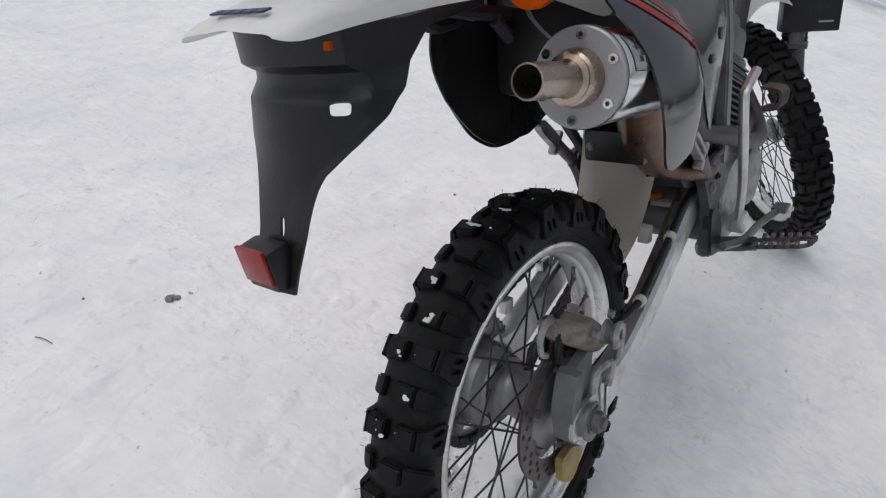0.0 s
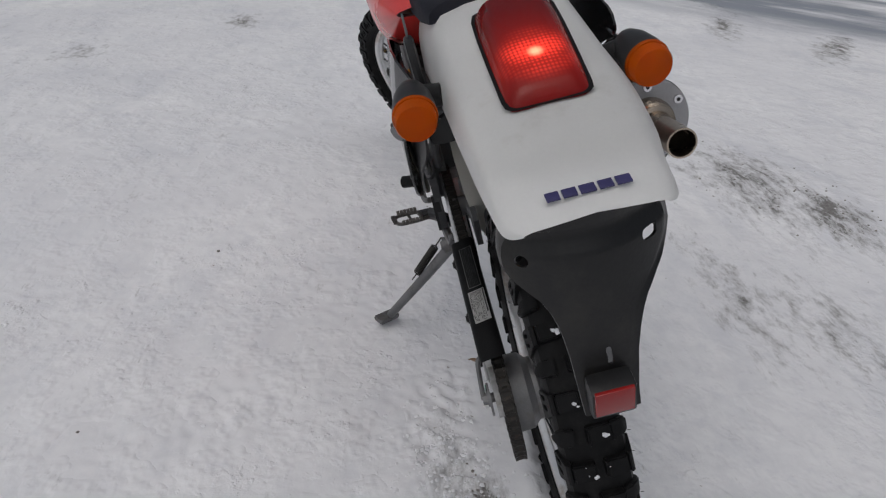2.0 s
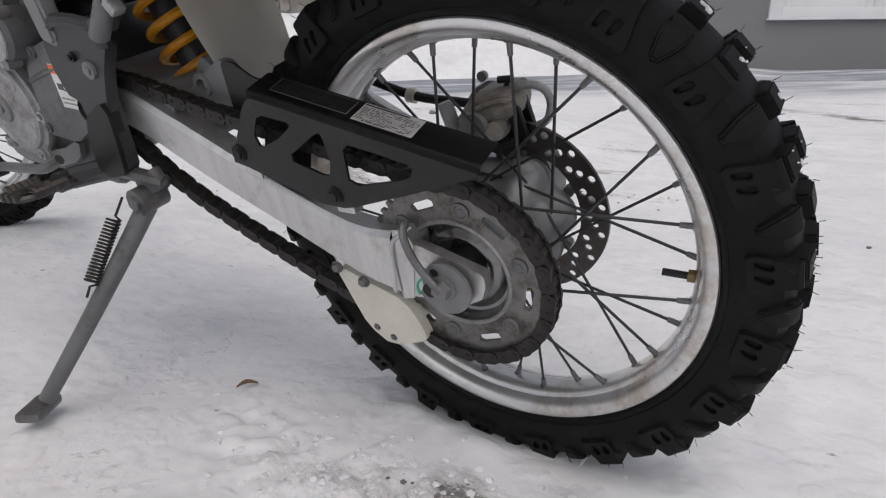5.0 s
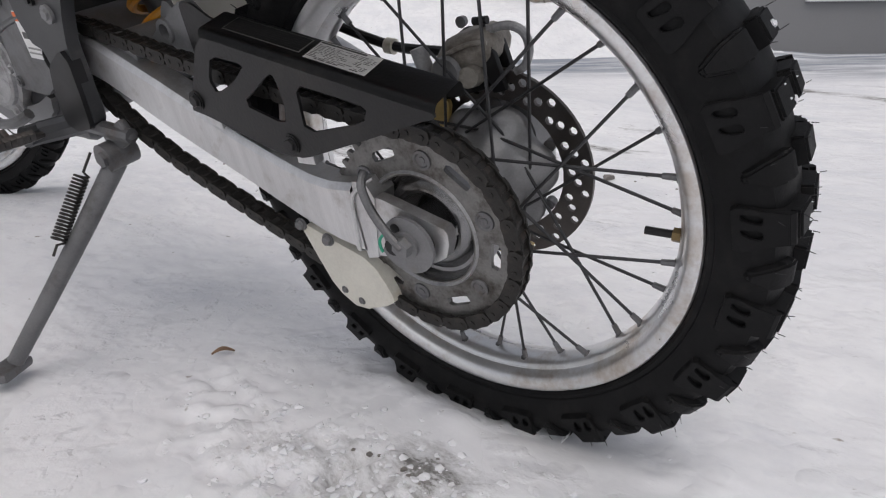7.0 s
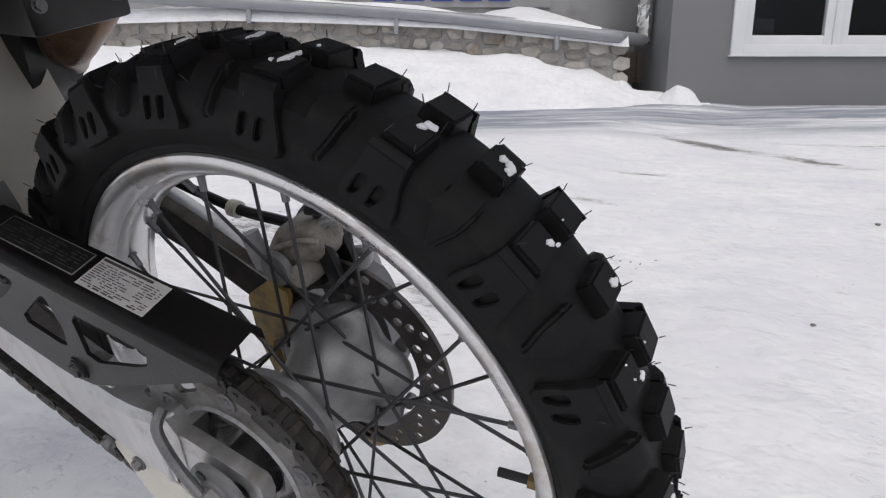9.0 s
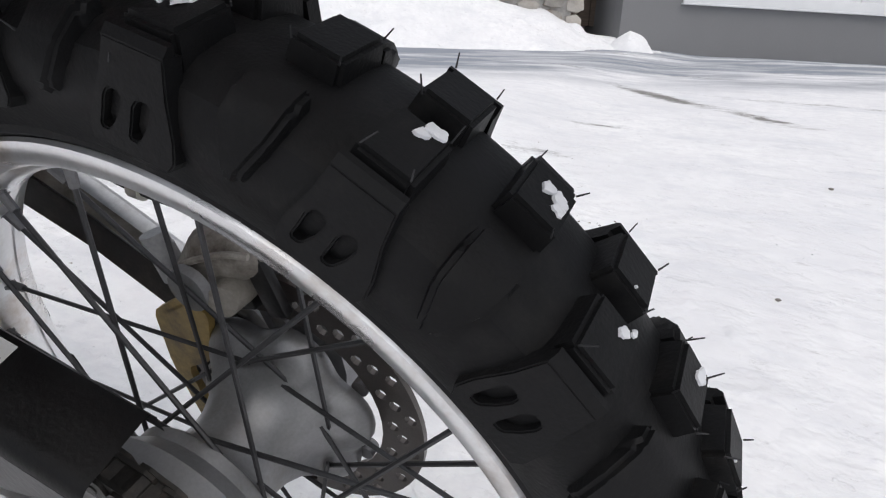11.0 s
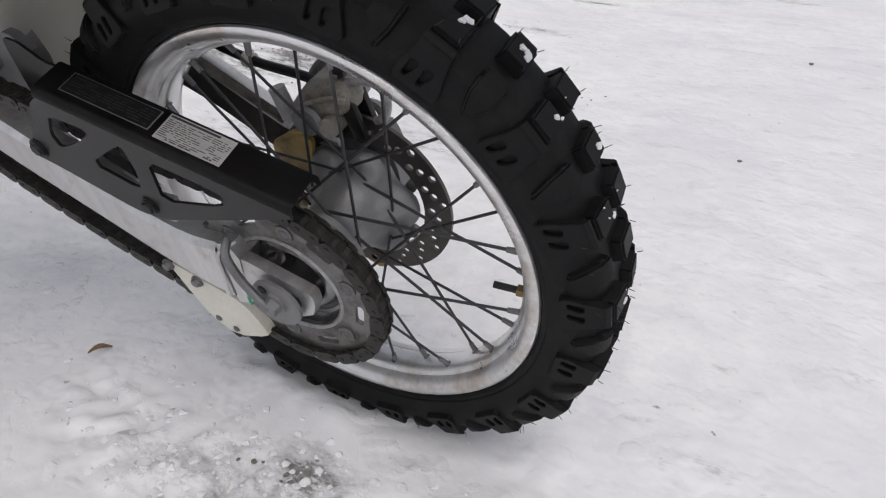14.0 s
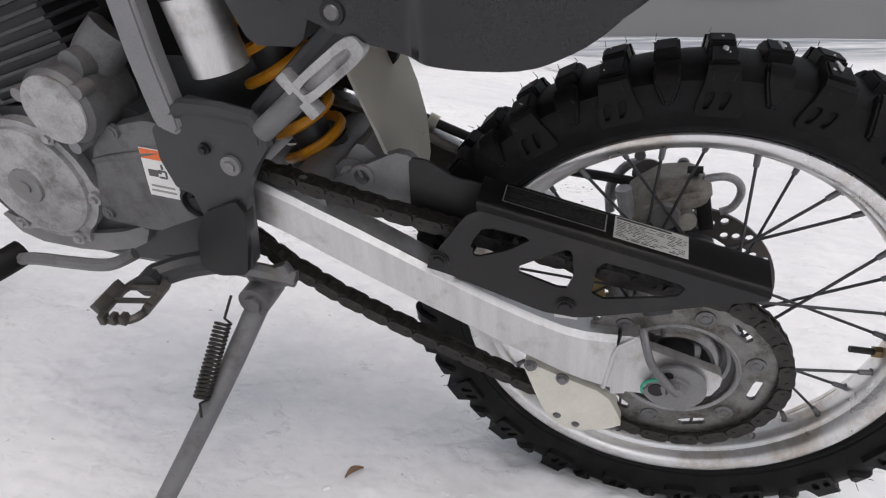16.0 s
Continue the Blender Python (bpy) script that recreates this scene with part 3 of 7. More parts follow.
def plain_shoulder(r_crown, k, s):
    """A pointed shoulder block between the slit ones."""
    return hull_block([(r_crown + 0.0085, 0.021 * k, 0.0112), (r_crown + 0.0068, 0.031 * k, 0.0116), (r_crown - 0.004, 0.0422 * k, 0.0104), (r_crown - 0.0205, 0.0466 * k, 0.0034), (r_crown - 0.026, 0.042 * k, 0.0034), (r_crown - 0.016, 0.03 * k, 0.012), (r_crown - 0.006, 0.02 * k, 0.012)], s, 0.002)


def slit_shoulder(r_crown, k, s):
    """A broad plate on the flank with two slanting slits, under a narrow top."""
    low, high = Vector((r_crown - 0.0345, 0.0464 * k)), Vector((r_crown + 0.0045, 0.0402 * k))
    run = (high - low).length
    along = (high - low) / run
    inward = Vector((along.y, -along.x))
    edge = [(0.0, 0.017), (0.004, 0.0195), (0.012, 0.0188), (0.026, 0.0150), (0.036, 0.0136), (run, 0.0132)]
    outline = [(u, v) for u, v in edge] + [(u, -v) for u, v in edge[::-1]]
    slits = []
    for v0 in (-0.0095, 0.0035):
        spine = [Vector((0.0065, v0 - 0.002)), Vector((0.0075, v0 - 0.0016)), Vector((0.0125, v0)), Vector((0.018, v0 + 0.001)), Vector((0.0205, v0 + 0.0014)), Vector((0.0216, v0 + 0.0015))]
        wide = (0.0010, 0.0021, 0.0031, 0.0037, 0.0029, 0.0013)
        slits.append([(p.x, p.y + w) for p, w in zip(spine, wide)] + [(p.x, p.y - w) for p, w in zip(spine[::-1], wide[::-1])])
    bm = B()
    slab(bm, outline, 0.0, 0.0085, slits)
    bmesh.ops.recalc_face_normals(bm, faces=bm.faces)
    rim_edges = [e for e in bm.edges if e.calc_face_angle(0) > 0.5 and max(v.co.y for v in e.verts) < 1e-5]
    bmesh.ops.bevel(bm, geom=rim_edges, offset=0.0007, segments=2, affect="EDGES", clamp_overlap=True)
    for v in bm.verts:
        p = low + along * v.co.x + inward * v.co.y
        v.co = Vector((p.x, s * p.y, v.co.z))
    top = [(r_crown + 0.0046, 0.0400 * k), (r_crown + 0.0078, 0.0375 * k), (r_crown + 0.0082, 0.0352 * k), (r_crown - 0.008, 0.034 * k), (r_crown - 0.010, 0.040 * k)]
    vs = [bm.verts.new((r, s * y, w)) for r, y in top for w in (0.0131, -0.0131)]
    bmesh.ops.convex_hull(bm, input=vs)
    return finish(bm, True)


def wheel(prefix, at, r_rim, w_rim, tyre, n_pitch, knob_h, valve_deg, hair, phase, n_sp):
    """Tyre, rim, spokes and hub round the y axis."""
    r_crown, w_side = tyre
    k_w = w_side / 0.0448
    bm = B()
    revolve(bm, tyre_profile(r_rim + 0.0005, r_crown, w_rim - 0.002, w_side), 120)
    ty = part(prefix + "_tyre", bm, M["rubber"], bike, "black knobbly off-road tyre with snow in the tread", at)
    pitch = 360 / n_pitch
    pair = [knob_block(0.0245, 0.0282 * k_w, knob_h, s * 5, s * 0.0188 * k_w, r_crown - 0.0004) for s in (1, -1)]
    single = knob_block(0.0235, 0.030 * k_w, knob_h + 0.0002, -2, -0.007 * k_w, r_crown)
    slit = [slit_shoulder(r_crown, k_w, s) for s in (1, -1)]
    plain = [plain_shoulder(r_crown, k_w, s) for s in (1, -1)]
    for k in range(n_pitch):
        a = phase + k * pitch
        part("knob", single, M["rubber"], ty, at=spin(a + pitch / 2))
        for s in (0, 1):
            part("knob", pair[s], M["rubber"], ty, at=spin(a))
            part("shoulder_knob", slit[s], M["rubber"], ty, at=spin(a))
            part("shoulder_knob", plain[s], M["rubber"], ty, at=spin(a + pitch / 2))
    if hair:
        rng = random.Random(5)
        bm = B()
        for k in range(n_pitch * 2):
            a0 = radians(phase + k * pitch / 2)
            ends = (-0.0325, -0.006, 0.006, 0.0325) if k % 2 == 0 else (-0.021, 0.007)
            for y in ends + (-0.0425, 0.0425):
                for side in (-1, 1):
                    if rng.random() < (0.6 if abs(y) > 0.04 else 0.25):
                        continue
                    low = abs(y) > 0.04
                    a = a0 + side * (0.032 if not low else 0.027)
                    rr = r_crown + (knob_h - 0.0012 if not low else -0.003)
                    p = Vector((rr * math.cos(a), y * k_w, rr * math.sin(a)))
                    d = Vector((math.cos(a), 9 * y, math.sin(a))) + Vector([rng.uniform(-0.5, 0.5) for _ in range(3)])
                    cyl(bm, p, p + d.normalized() * rng.uniform(0.004, 0.008), 0.00045, 0.0003, 4, False)
        h = part("rubber_hair", bm, M["hair"], ty, "fine rubber moulding hairs")
        h["kind"] = "stuff"
    # rim
    bm = B()
    r = r_rim
    prof = [(r - 0.001, w_rim), (r + 0.0005, w_rim - 0.002), (r - 0.002, w_rim - 0.004), (r - 0.012, w_rim - 0.005), (r - 0.014, w_rim - 0.012), (r - 0.02, w_rim - 0.016)]
    inner = [(r - 0.0262, 0.006), (r - 0.0248, 0.0115), (r - 0.0215, 0.0160), (r - 0.0195, 0.0172), (r - 0.0188, 0.0182), (r - 0.0196, 0.0192), (r - 0.0188, 0.0212), (r - 0.0165, w_rim - 0.0065), (r - 0.0135, w_rim - 0.0022), (r - 0.011, w_rim - 0.0002), (r - 0.0035, w_rim + 0.0008)]
    loop = [(a, b) for a, b in prof] + [(a, -b) for a, b in prof[::-1]] + [(a, -b) for a, b in inner[::-1]] + [(a, b) for a, b in inner]
    revolve(bm, loop, 120, True)
    rim = part(prefix + "_rim", bm, M["rim"], bike, "silver aluminium rim with scuffs", at)
    # spokes, crossed, and nipples
    r_n = r - 0.0245
    for side in (1, -1):
        y_f, r_f = side * 0.030, 0.052
        for lean_way in (1, -1):
            bm = B()
            p0 = Vector((r_f * math.cos(radians(64 * lean_way)), y_f + side * 0.002 * lean_way, r_f * math.sin(radians(64 * lean_way))))
            p1 = Vector((r_n, side * 0.006, 0))
            d = (p0 - p1).normalized()
            cyl(bm, p1, p0, 0.0017, seg=6)
            mesh = finish(bm)
            bm = B()
            cyl(bm, p1 - d * 0.004, p1 + d * 0.014, 0.0034, 0.0029, seg=8)
            cyl(bm, p1 - d * 0.003, p1 + d * 0.0016, 0.0062, 0.0048, seg=10)
            nip = finish(bm)
            for k in range(n_sp // 4):
                a = 0.55 + (k * 4 + {(1, 1): 1, (1, -1): 3, (-1, -1): 0, (-1, 1): 2}[side, lean_way]) * 360 / n_sp
                part("spoke", mesh, M["spoke"], rim, at=spin(a))
                part("nipple", nip, M["steel"], rim, at=spin(a))
    bm = B()
    v = spin(valve_deg).to_3x3()
    cyl(bm, v @ Vector((r - 0.024, 0, 0)), v @ Vector((r - 0.03, 0, 0)), 0.0065, seg=6)
    cyl(bm, v @ Vector((r - 0.024, 0, 0)), v @ Vector((r - 0.058, 0.004, 0)), 0.0038, seg=10)
    stem = part("valve", bm, M["black"], rim, "black valve stem with a brass nut")
    bm = B()
    cyl(bm, v @ Vector((r - 0.027, 0.0005, 0)), v @ Vector((r - 0.034, 0.001, 0)), 0.0066, seg=6)
    part("nut", bm, M["brass"], stem, "brass nut")
    return ty, rim


REAR = OFF @ Matrix.Translation((0.0035, 0, 0.0015))
rear_tyre, rear_rim = wheel("rear", REAR, 0.2427, 0.0332, (0.301, 0.048), 21, 0.0127, 185, True, 3.6, 32)


def make_hub():
    bm = B()
    revolve(bm, [(0.0, -0.057), (0.069, -0.057), (0.0735, -0.0555), (0.075, -0.052), (0.075, -0.047), (0.0735, -0.043), (0.066, -0.036), (0.055, -0.028), (0.045, -0.018), (0.038, -0.004), (0.0355, 0.01), (0.037, 0.022), (0.0415, 0.027), (0.052, 0.03), (0.0545, 0.032), (0.0545, 0.04), (0.06, 0.046), (0.066, 0.052), (0.068, 0.086), (0.0655, 0.086), (0.062, 0.06), (0.0, 0.055)], 72)
    for v in bm.verts:
        if v.co.y < -0.012:
            a = math.atan2(v.co.z, v.co.x)
            t = min(1, (-0.012 - v.co.y) / 0.02)
            k = 1 - 0.15 * t * (0.5 - 0.5 * math.cos(6 * a + 0.6)) ** 1.6
            v.co.x, v.co.z = v.co.x * k, v.co.z * k
    part("rear_hub", bm, M["hub"], bike, "smooth grey cast aluminium wheel hub with lobed flanks", at=REAR)
    # sprocket with slots and bolts
    bm = B()
    ring = lambda r, n=72: [(r * math.cos(2 * math.pi * k / n), r * math.sin(2 * math.pi * k / n)) for k in range(n)]
    teeth = []
    for k in range(47):
        for da, r in ((-0.32, 0.0985), (-0.12, 0.1045), (0.12, 0.1045), (0.32, 0.0985)):
            a = 2 * math.pi * (k + da) / 47
            teeth.append((r * math.cos(a), r * math.sin(a)))
    holes = [ring(0.058, 48)]
    for k in range(6):
        a0 = radians(60 * k)
        holes.append([(r * math.cos(a0 + t), r * math.sin(a0 + t)) for r, t in ((0.078, 0.0), (0.0765, 0.05), (0.0765, 0.30), (0.078, 0.35), (0.084, 0.35), (0.0865, 0.30), (0.0865, 0.05), (0.084, 0.0))])
    slab(bm, teeth, 0.086, 0.091, holes)
    spr = part("rear_sprocket", bm, M["sprocket"], bike, "grey slotted rear sprocket with oily teeth", at=REAR)
    for k in range(6):
        a = radians(60 * k + 43)
        bm = B()
        c = Vector((0.077 * math.cos(a), 0.091, 0.077 * math.sin(a)))
        revolve(bm, [(0.0098, 0.0), (0.0094, 0.0016), (0.0072, 0.0018), (0.0062, 0.0004), (0.0035, 0.0004), (0.0032, 0.0011), (0.0, 0.0011)], 18, c=c)
        part("sprocket_bolt", bm, M["steel"], spr)
    # bowl of the carrier
    bm = B()
    revolve(bm, [(0.0605, 0.0905), (0.0595, 0.087), (0.0575, 0.0805), (0.0545, 0.0765), (0.051, 0.0755), (0.0475, 0.0775), (0.0435, 0.0815), (0.039, 0.083), (0.035, 0.081), (0.032, 0.075), (0.03, 0.066), (0.026, 0.062), (0.02, 0.062), (0.018, 0.09), (0.0, 0.09)], 64)
    part("sprocket_carrier", bm, M["bowl"], bike, "dished cast carrier", at=REAR)
    bm = B()
    revolve(bm, [(0.0635, 0.0905), (0.0615, 0.0935), (0.0585, 0.090)], 48)
    part("carrier_ring", bm, M["cast_light"], bike, at=REAR)


make_hub()


def ring_with_holes(r_out, r_in, y0, y1, rows, parent_name, label, at, holes_n):
    bm = B()
    ring = lambda r, n=64: [(r * math.cos(2 * math.pi * k / n), r * math.sin(2 * math.pi * k / n)) for k in range(n)]
    holes = [ring(r_in, 40)]
    for j, rr in enumerate(rows):
        for k in range(holes_n):
            a = 2 * math.pi * (k + j / len(rows)) / holes_n
            holes.append([(rr * math.cos(a) + 0.0047 * math.cos(t), rr * math.sin(a) + 0.0047 * math.sin(t)) for t in (2 * math.pi * i / 8 for i in range(8))])
    slab(bm, ring(r_out), y0, y1, holes)
    return part(parent_name, bm, M["disc"], bike, label, at)


ring_with_holes(0.11, 0.077, -0.062, -0.0575, (0.086, 0.093, 0.102), "rear_brake_disc", "drilled steel brake disc", REAR, 18)
for k in range(6):
    a = radians(60 * k + 36)
    bm = B()
    c = Vector((0.07 * math.cos(a), -0.0625, 0.07 * math.sin(a)))
    cyl(bm, c + Y * 0.006, c - Y * 0.004, 0.0065, seg=12)
    part("disc_bolt", bm, M["steel"], bike, at=REAR)


def make_axle():
    bm = B()
    cyl(bm, (0, -0.135, 0), (0, 0.125, 0), 0.0085, seg=16)
    part("rear_axle", bm, M["steel"], bike, at=REAR)
    bm = B()
    cyl(bm, (0, -0.118, 0), (0, -0.13, 0), 0.016, seg=6)
    cyl(bm, (0, -0.116, 0), (0, -0.119, 0), 0.02, seg=20)
    part("axle_nut", bm, M["steel"], bike, at=REAR)
    bm = B()
    cyl(bm, (0, 0.117, 0), (0, 0.120, 0), 0.0145, seg=20)
    cyl(bm, (0, 0.120, 0), (0, 0.128, 0), 0.0105, 0.0095, seg=6)
    part("axle_head", bm, M["cast"], bike, at=REAR)
    # snail cam adjuster and its stop
    for s in (1, -1):
        bm = B()
        snail = [((0.0255 + 0.0085 * k / 28) * math.cos(2 * math.pi * k / 28 - 0.15), (0.0255 + 0.0085 * k / 28) * math.sin(2 * math.pi * k / 28 - 0.15)) for k in range(28)]
        slab(bm, snail, s * 0.113, s * 0.117)
        adj = part("chain_adjuster", bm, M["cast"], bike, "snail-shaped chain adjuster", at=REAR)
        for c, r in (((0.018, -0.007), 0.0085), ((0.009, 0.0155), 0.005)):
            bm = B()
            cyl(bm, (c[0], s * 0.1168, c[1]), (c[0], s * 0.1182, c[1]), r, seg=14)
            part("dimple", bm, M["black"], adj)
        if s > 0:
            bm = B()
            tube(bm, [(0.018 + 0.0148 * math.cos(t), 0.1178, -0.007 + 0.0148 * math.sin(t)) for t in np.linspace(-0.5, 1.6, 9)], 0.0016, 6, 1)
            part("paint_mark", bm, M["green"], adj, "green paint mark")


make_axle()


def make_swingarm():
    for s in (1, -1):
        bm = B()
        # stations along the beam: x, middle z, height, outer y, width
        st = [(0.50, 0.178, 0.06, 0.098, 0.04), (0.435, 0.160, 0.055, 0.104, 0.04), (0.33, 0.112, 0.06, 0.107, 0.04), (0.22, 0.062, 0.058, 0.109, 0.038), (0.12, 0.02, 0.066, 0.11, 0.036), (0.066, 0.012, 0.078, 0.11, 0.034)]
        if s < 0:
            st = [(0.50, 0.18, 0.07, 0.098, 0.04), (0.43, 0.178, 0.062, 0.106, 0.036), (0.33, 0.142, 0.058, 0.115, 0.034), (0.22, 0.085, 0.055, 0.118, 0.032), (0.12, 0.03, 0.058, 0.116, 0.032), (0.055, 0.012, 0.07, 0.112, 0.032)]
        rows = []
        for x, z, hgt, yo, w in st:
            a, b, r = yo, yo - w, 0.006
            sec = [(a - r, z + hgt / 2), (a, z + hgt / 2 - r), (a, z - hgt / 2 + r), (a - r, z - hgt / 2), (b + r, z - hgt / 2), (b, z - hgt / 2 + r), (b, z + hgt / 2 - r), (b + r, z + hgt / 2)]
            rows.append([Vector((x, s * yy, zz)) for yy, zz in sec] + [Vector((x, s * sec[0][0], sec[0][1]))])
        dense = [smooth_line([row[i] for row in rows], 3) for i in range(len(rows[0]))]
        shell(bm, [[line[k] for line in dense] for k in range(len(dense[0]))])
        bmesh.ops.remove_doubles(bm, verts=bm.verts, dist=1e-5)
        arm = part("swingarm_beam", bm, M["alloy"], bike, "brushed aluminium swingarm beam")
        if s < 0:
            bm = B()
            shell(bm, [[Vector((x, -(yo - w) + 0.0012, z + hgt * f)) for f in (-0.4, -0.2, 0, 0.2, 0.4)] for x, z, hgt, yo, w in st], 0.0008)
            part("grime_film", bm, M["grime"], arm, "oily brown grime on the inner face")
            bm = B()
            shell(bm, [[Vector((x, -(yo - w) - 0.013 * f + 0.0015, z + hgt / 2 + 0.0012 - 0.003 * (1 - f) ** 4)) for f in (0, 0.2, 0.6, 1.0)] for x, z, hgt, yo, w in st[:5]], 0.0006)
            part("dried_mud", bm, M["caliper"], arm, "dried tan mud along the top edge")
        bm = B()
        if s > 0:
            # end block and axle plates
            slab(bm, [(0.062, 0.055), (0.046, 0.056), (0.038, 0.04), (0.052, -0.028), (0.066, -0.032), (0.07, 0.0)], 0.078, 0.1085)
            tube(bm, [(0.044, 0.1, 0.056), (0.05, 0.1085, 0.052), (0.065, 0.1105, 0.038), (0.07, 0.1105, 0.008), (0.074, 0.1105, -0.02), (0.076, 0.1, -0.026)], 0.0024, 8)
        else:
            slab(bm, [(0.062, 0.05), (0.046, 0.048), (0.038, 0.035), (0.046, -0.028), (0.066, -0.03), (0.07, 0.0)], -0.11, -0.082)
        part("end_block", bm, M["alloy"], bike, "welded swingarm end block")
        bm = B()
        tab = [(0.06, 0.044), (0.03, 0.039), (-0.036, 0.0185), (-0.039, 0.014), (-0.039, 0.003), (-0.033, -0.012), (-0.018, -0.021), (0.06, -0.027)] if s > 0 else cut_corners([(0.06, 0.03), (-0.01, 0.03), (-0.04, 0.015), (-0.042, -0.014), (-0.015, -0.022), (0.06, -0.026)], 1)
        slot = cut_corners([(0.022, 0.011), (-0.022, 0.011), (-0.022, -0.011), (0.022, -0.011)], 2)
        slab(bm, tab, s * (0.0945 if s > 0 else 0.1005), s * 0.107, [slot])
        part("axle_plate", bm, M["alloy"], bike, "slotted axle plate")
    bm = B()
    cyl(bm, (0.40, -0.10, 0.168), (0.40, 0.09, 0.168), 0.026, seg=20)
    cyl(bm, (0.505, -0.105, 0.185), (0.505, 0.105, 0.185), 0.03, seg=20)
    part("swingarm_cross_tube", bm, M["cast"], bike)
    bm = B()
    tube(bm, [(0.043, 0.108, 0.066), (0.039, 0.12, 0.058), (0.031, 0.123, 0.036), (0.016, 0.125, 0.016), (0.002, 0.126, 0.002)], 0.0044, 10)
    part("retaining_wire", bm, M["steel"], bike, "bent steel retaining rod")
    # milky chain guide under the arm
    bm = B()
    slab(bm, cut_corners([(0.165, -0.006), (0.11, -0.026), (0.07, -0.04), (0.052, -0.075), (0.05, -0.09), (0.105, -0.112), (0.135, -0.09), (0.15, -0.05)], 1), 0.083, 0.104)
    guide = part("chain_guide", bm, M["cream"], bike, "milky yellowed plastic chain guide")
    for c in ((0.153, 0.109, -0.006), (0.118, 0.109, -0.019), (0.122, 0.103, -0.088), (0.1, 0.103, -0.098)):
        bm = B()
        bolt(bm, c, Y, 0.0055 if c[2] > -0.05 else 0.0036, 0.006 if c[2] > -0.05 else 0.003)
        part("bolt", bm, M["steel"], guide)


make_swingarm()


def make_chain_guard():
    out = cut_corners([(0.19, 0.1905), (0.204, 0.193), (0.217, 0.185), (0.262, 0.119), (0.237, 0.113), (0.142, 0.080), (0.106, 0.078), (0.023, 0.103), (-0.039, 0.123), (-0.056, 0.1275), (-0.056, 0.1315), (0.0, 0.1446), (0.061, 0.1592)], 1, 0.1)
    holes = [cut_corners(h, 1, 0.16) for h in (
        [(0.199, 0.176), (0.152, 0.168), (0.176, 0.151), (0.209, 0.138), (0.214, 0.152)],
        [(0.122, 0.160), (0.116, 0.158), (0.113, 0.131), (0.120, 0.111), (0.174, 0.129)],
        [(0.092, 0.151), (0.050, 0.1425), (0.012, 0.133), (0.019, 0.119), (0.096, 0.104)])]
    bm = B()
    slab(bm, out, 0.1135, 0.1168, holes)
    guard = part("chain_guard", bm, M["black_mat"], bike, "black plastic chain guard with cut-outs")

    def ridge(x):
        return 0.1718 + 0.24 * (x - 0.08)

    bm = B()
    rows = []
    for x in (0.206, 0.15, 0.1, 0.05, 0.0, -0.035, -0.058):
        z = ridge(x)
        rows.append([(x, 0.1168, z - 0.0085), (x, 0.1163, z - 0.0055), (x, 0.1148, z - 0.0025), (x, 0.112, z - 0.0004), (x, 0.108, z + 0.0004), (x, 0.095, z + 0.0028), (x, 0.08, z + 0.0056), (x, 0.0765, z + 0.005), (x, 0.0745, z + 0.002), (x, 0.074, z - 0.008)])
    shell(bm, [[Vector(p) for p in row] for row in rows], 0.003)
    part("guard_top", bm, M["black_mat"], guard)
    bm = B()
    slab(bm, cut_corners([(0.284, 0.214), (0.28, 0.219), (0.264, 0.217), (0.238, 0.2), (0.2, 0.195), (0.2, 0.15), (0.235, 0.13), (0.287, 0.143)], 1, 0.12), 0.0715, 0.0745)
    part("inner_wing", bm, M["black_mat"], guard, "black inner wing of the guard")

    def on_top(x, f):
        """A point on the sloping top: f runs from the outer to the inner edge."""
        y = 0.108 - 0.028 * f
        return Vector((x, y, ridge(x) + 0.0004 + 0.0052 * f))

    def decal(name, mat, x0, x1, f0, f1, lift, label=""):
        bm = B()
        rows = [[on_top(x0 + (x1 - x0) * i / 6, f0 + (f1 - f0) * j / 4) + Vector((0, 0, 1)) * lift for j in range(5)] for i in range(7)]
        shell(bm, rows, 0.0002)
        return part(name, bm, mat, guard, label, smooth=False)

    decal("label", M["label_white"], 0.0815, 0.0145, 0.0, 1.0, 0.0006, "silver caution label with lines of small print")
    decal("print_head", M["label_ink"], 0.080, 0.030, 0.87, 0.95, 0.0010, "dark heading line")
    rng = random.Random(2)
    for j in range(11):
        f, x = 0.05 + j * 0.072, 0.0795
        while x > 0.018:
            w = rng.uniform(0.002, 0.009)
            if rng.random() < 0.84 and not (2 < j < 8 and 0.036 < x < 0.046):
                decal("print_bar", M["label_ink"], x, max(0.0162, x - w), f, f + (0.045 if j == 0 else 0.028), 0.0010)
            x -= w + rng.uniform(0.0008, 0.0026)
    decal("label", M["label_grey"], 0.184, 0.0885, 0.13, 0.93, 0.0005, "black label with a pale border and small print")
    decal("label", M["label_black"], 0.1828, 0.0897, 0.16, 0.9, 0.0008, "black label field")
    for j in range(6):
        f, x = 0.25 + j * 0.1, 0.179
        while x > 0.095:
            w = rng.uniform(0.003, 0.014)
            if rng.random() < 0.75:
                decal("print_bar", M["label_faint"], x, max(0.092, x - w), f, f + 0.035, 0.0012)
            x -= w + 0.002
    for c in ((0.246, 0.1168, 0.130), (0.119, 0.1168, 0.092)):
        bm = B()
        cyl(bm, Vector(c), Vector(c) + Y * 0.0015, 0.0105, seg=18)
        part("washer", bm, M["black_mat"], guard)
        bm = B()
        bolt(bm, Vector(c) + Y * 0.0015, Y, 0.0066, 0.004)
        part("bolt", bm, M["black"], guard)
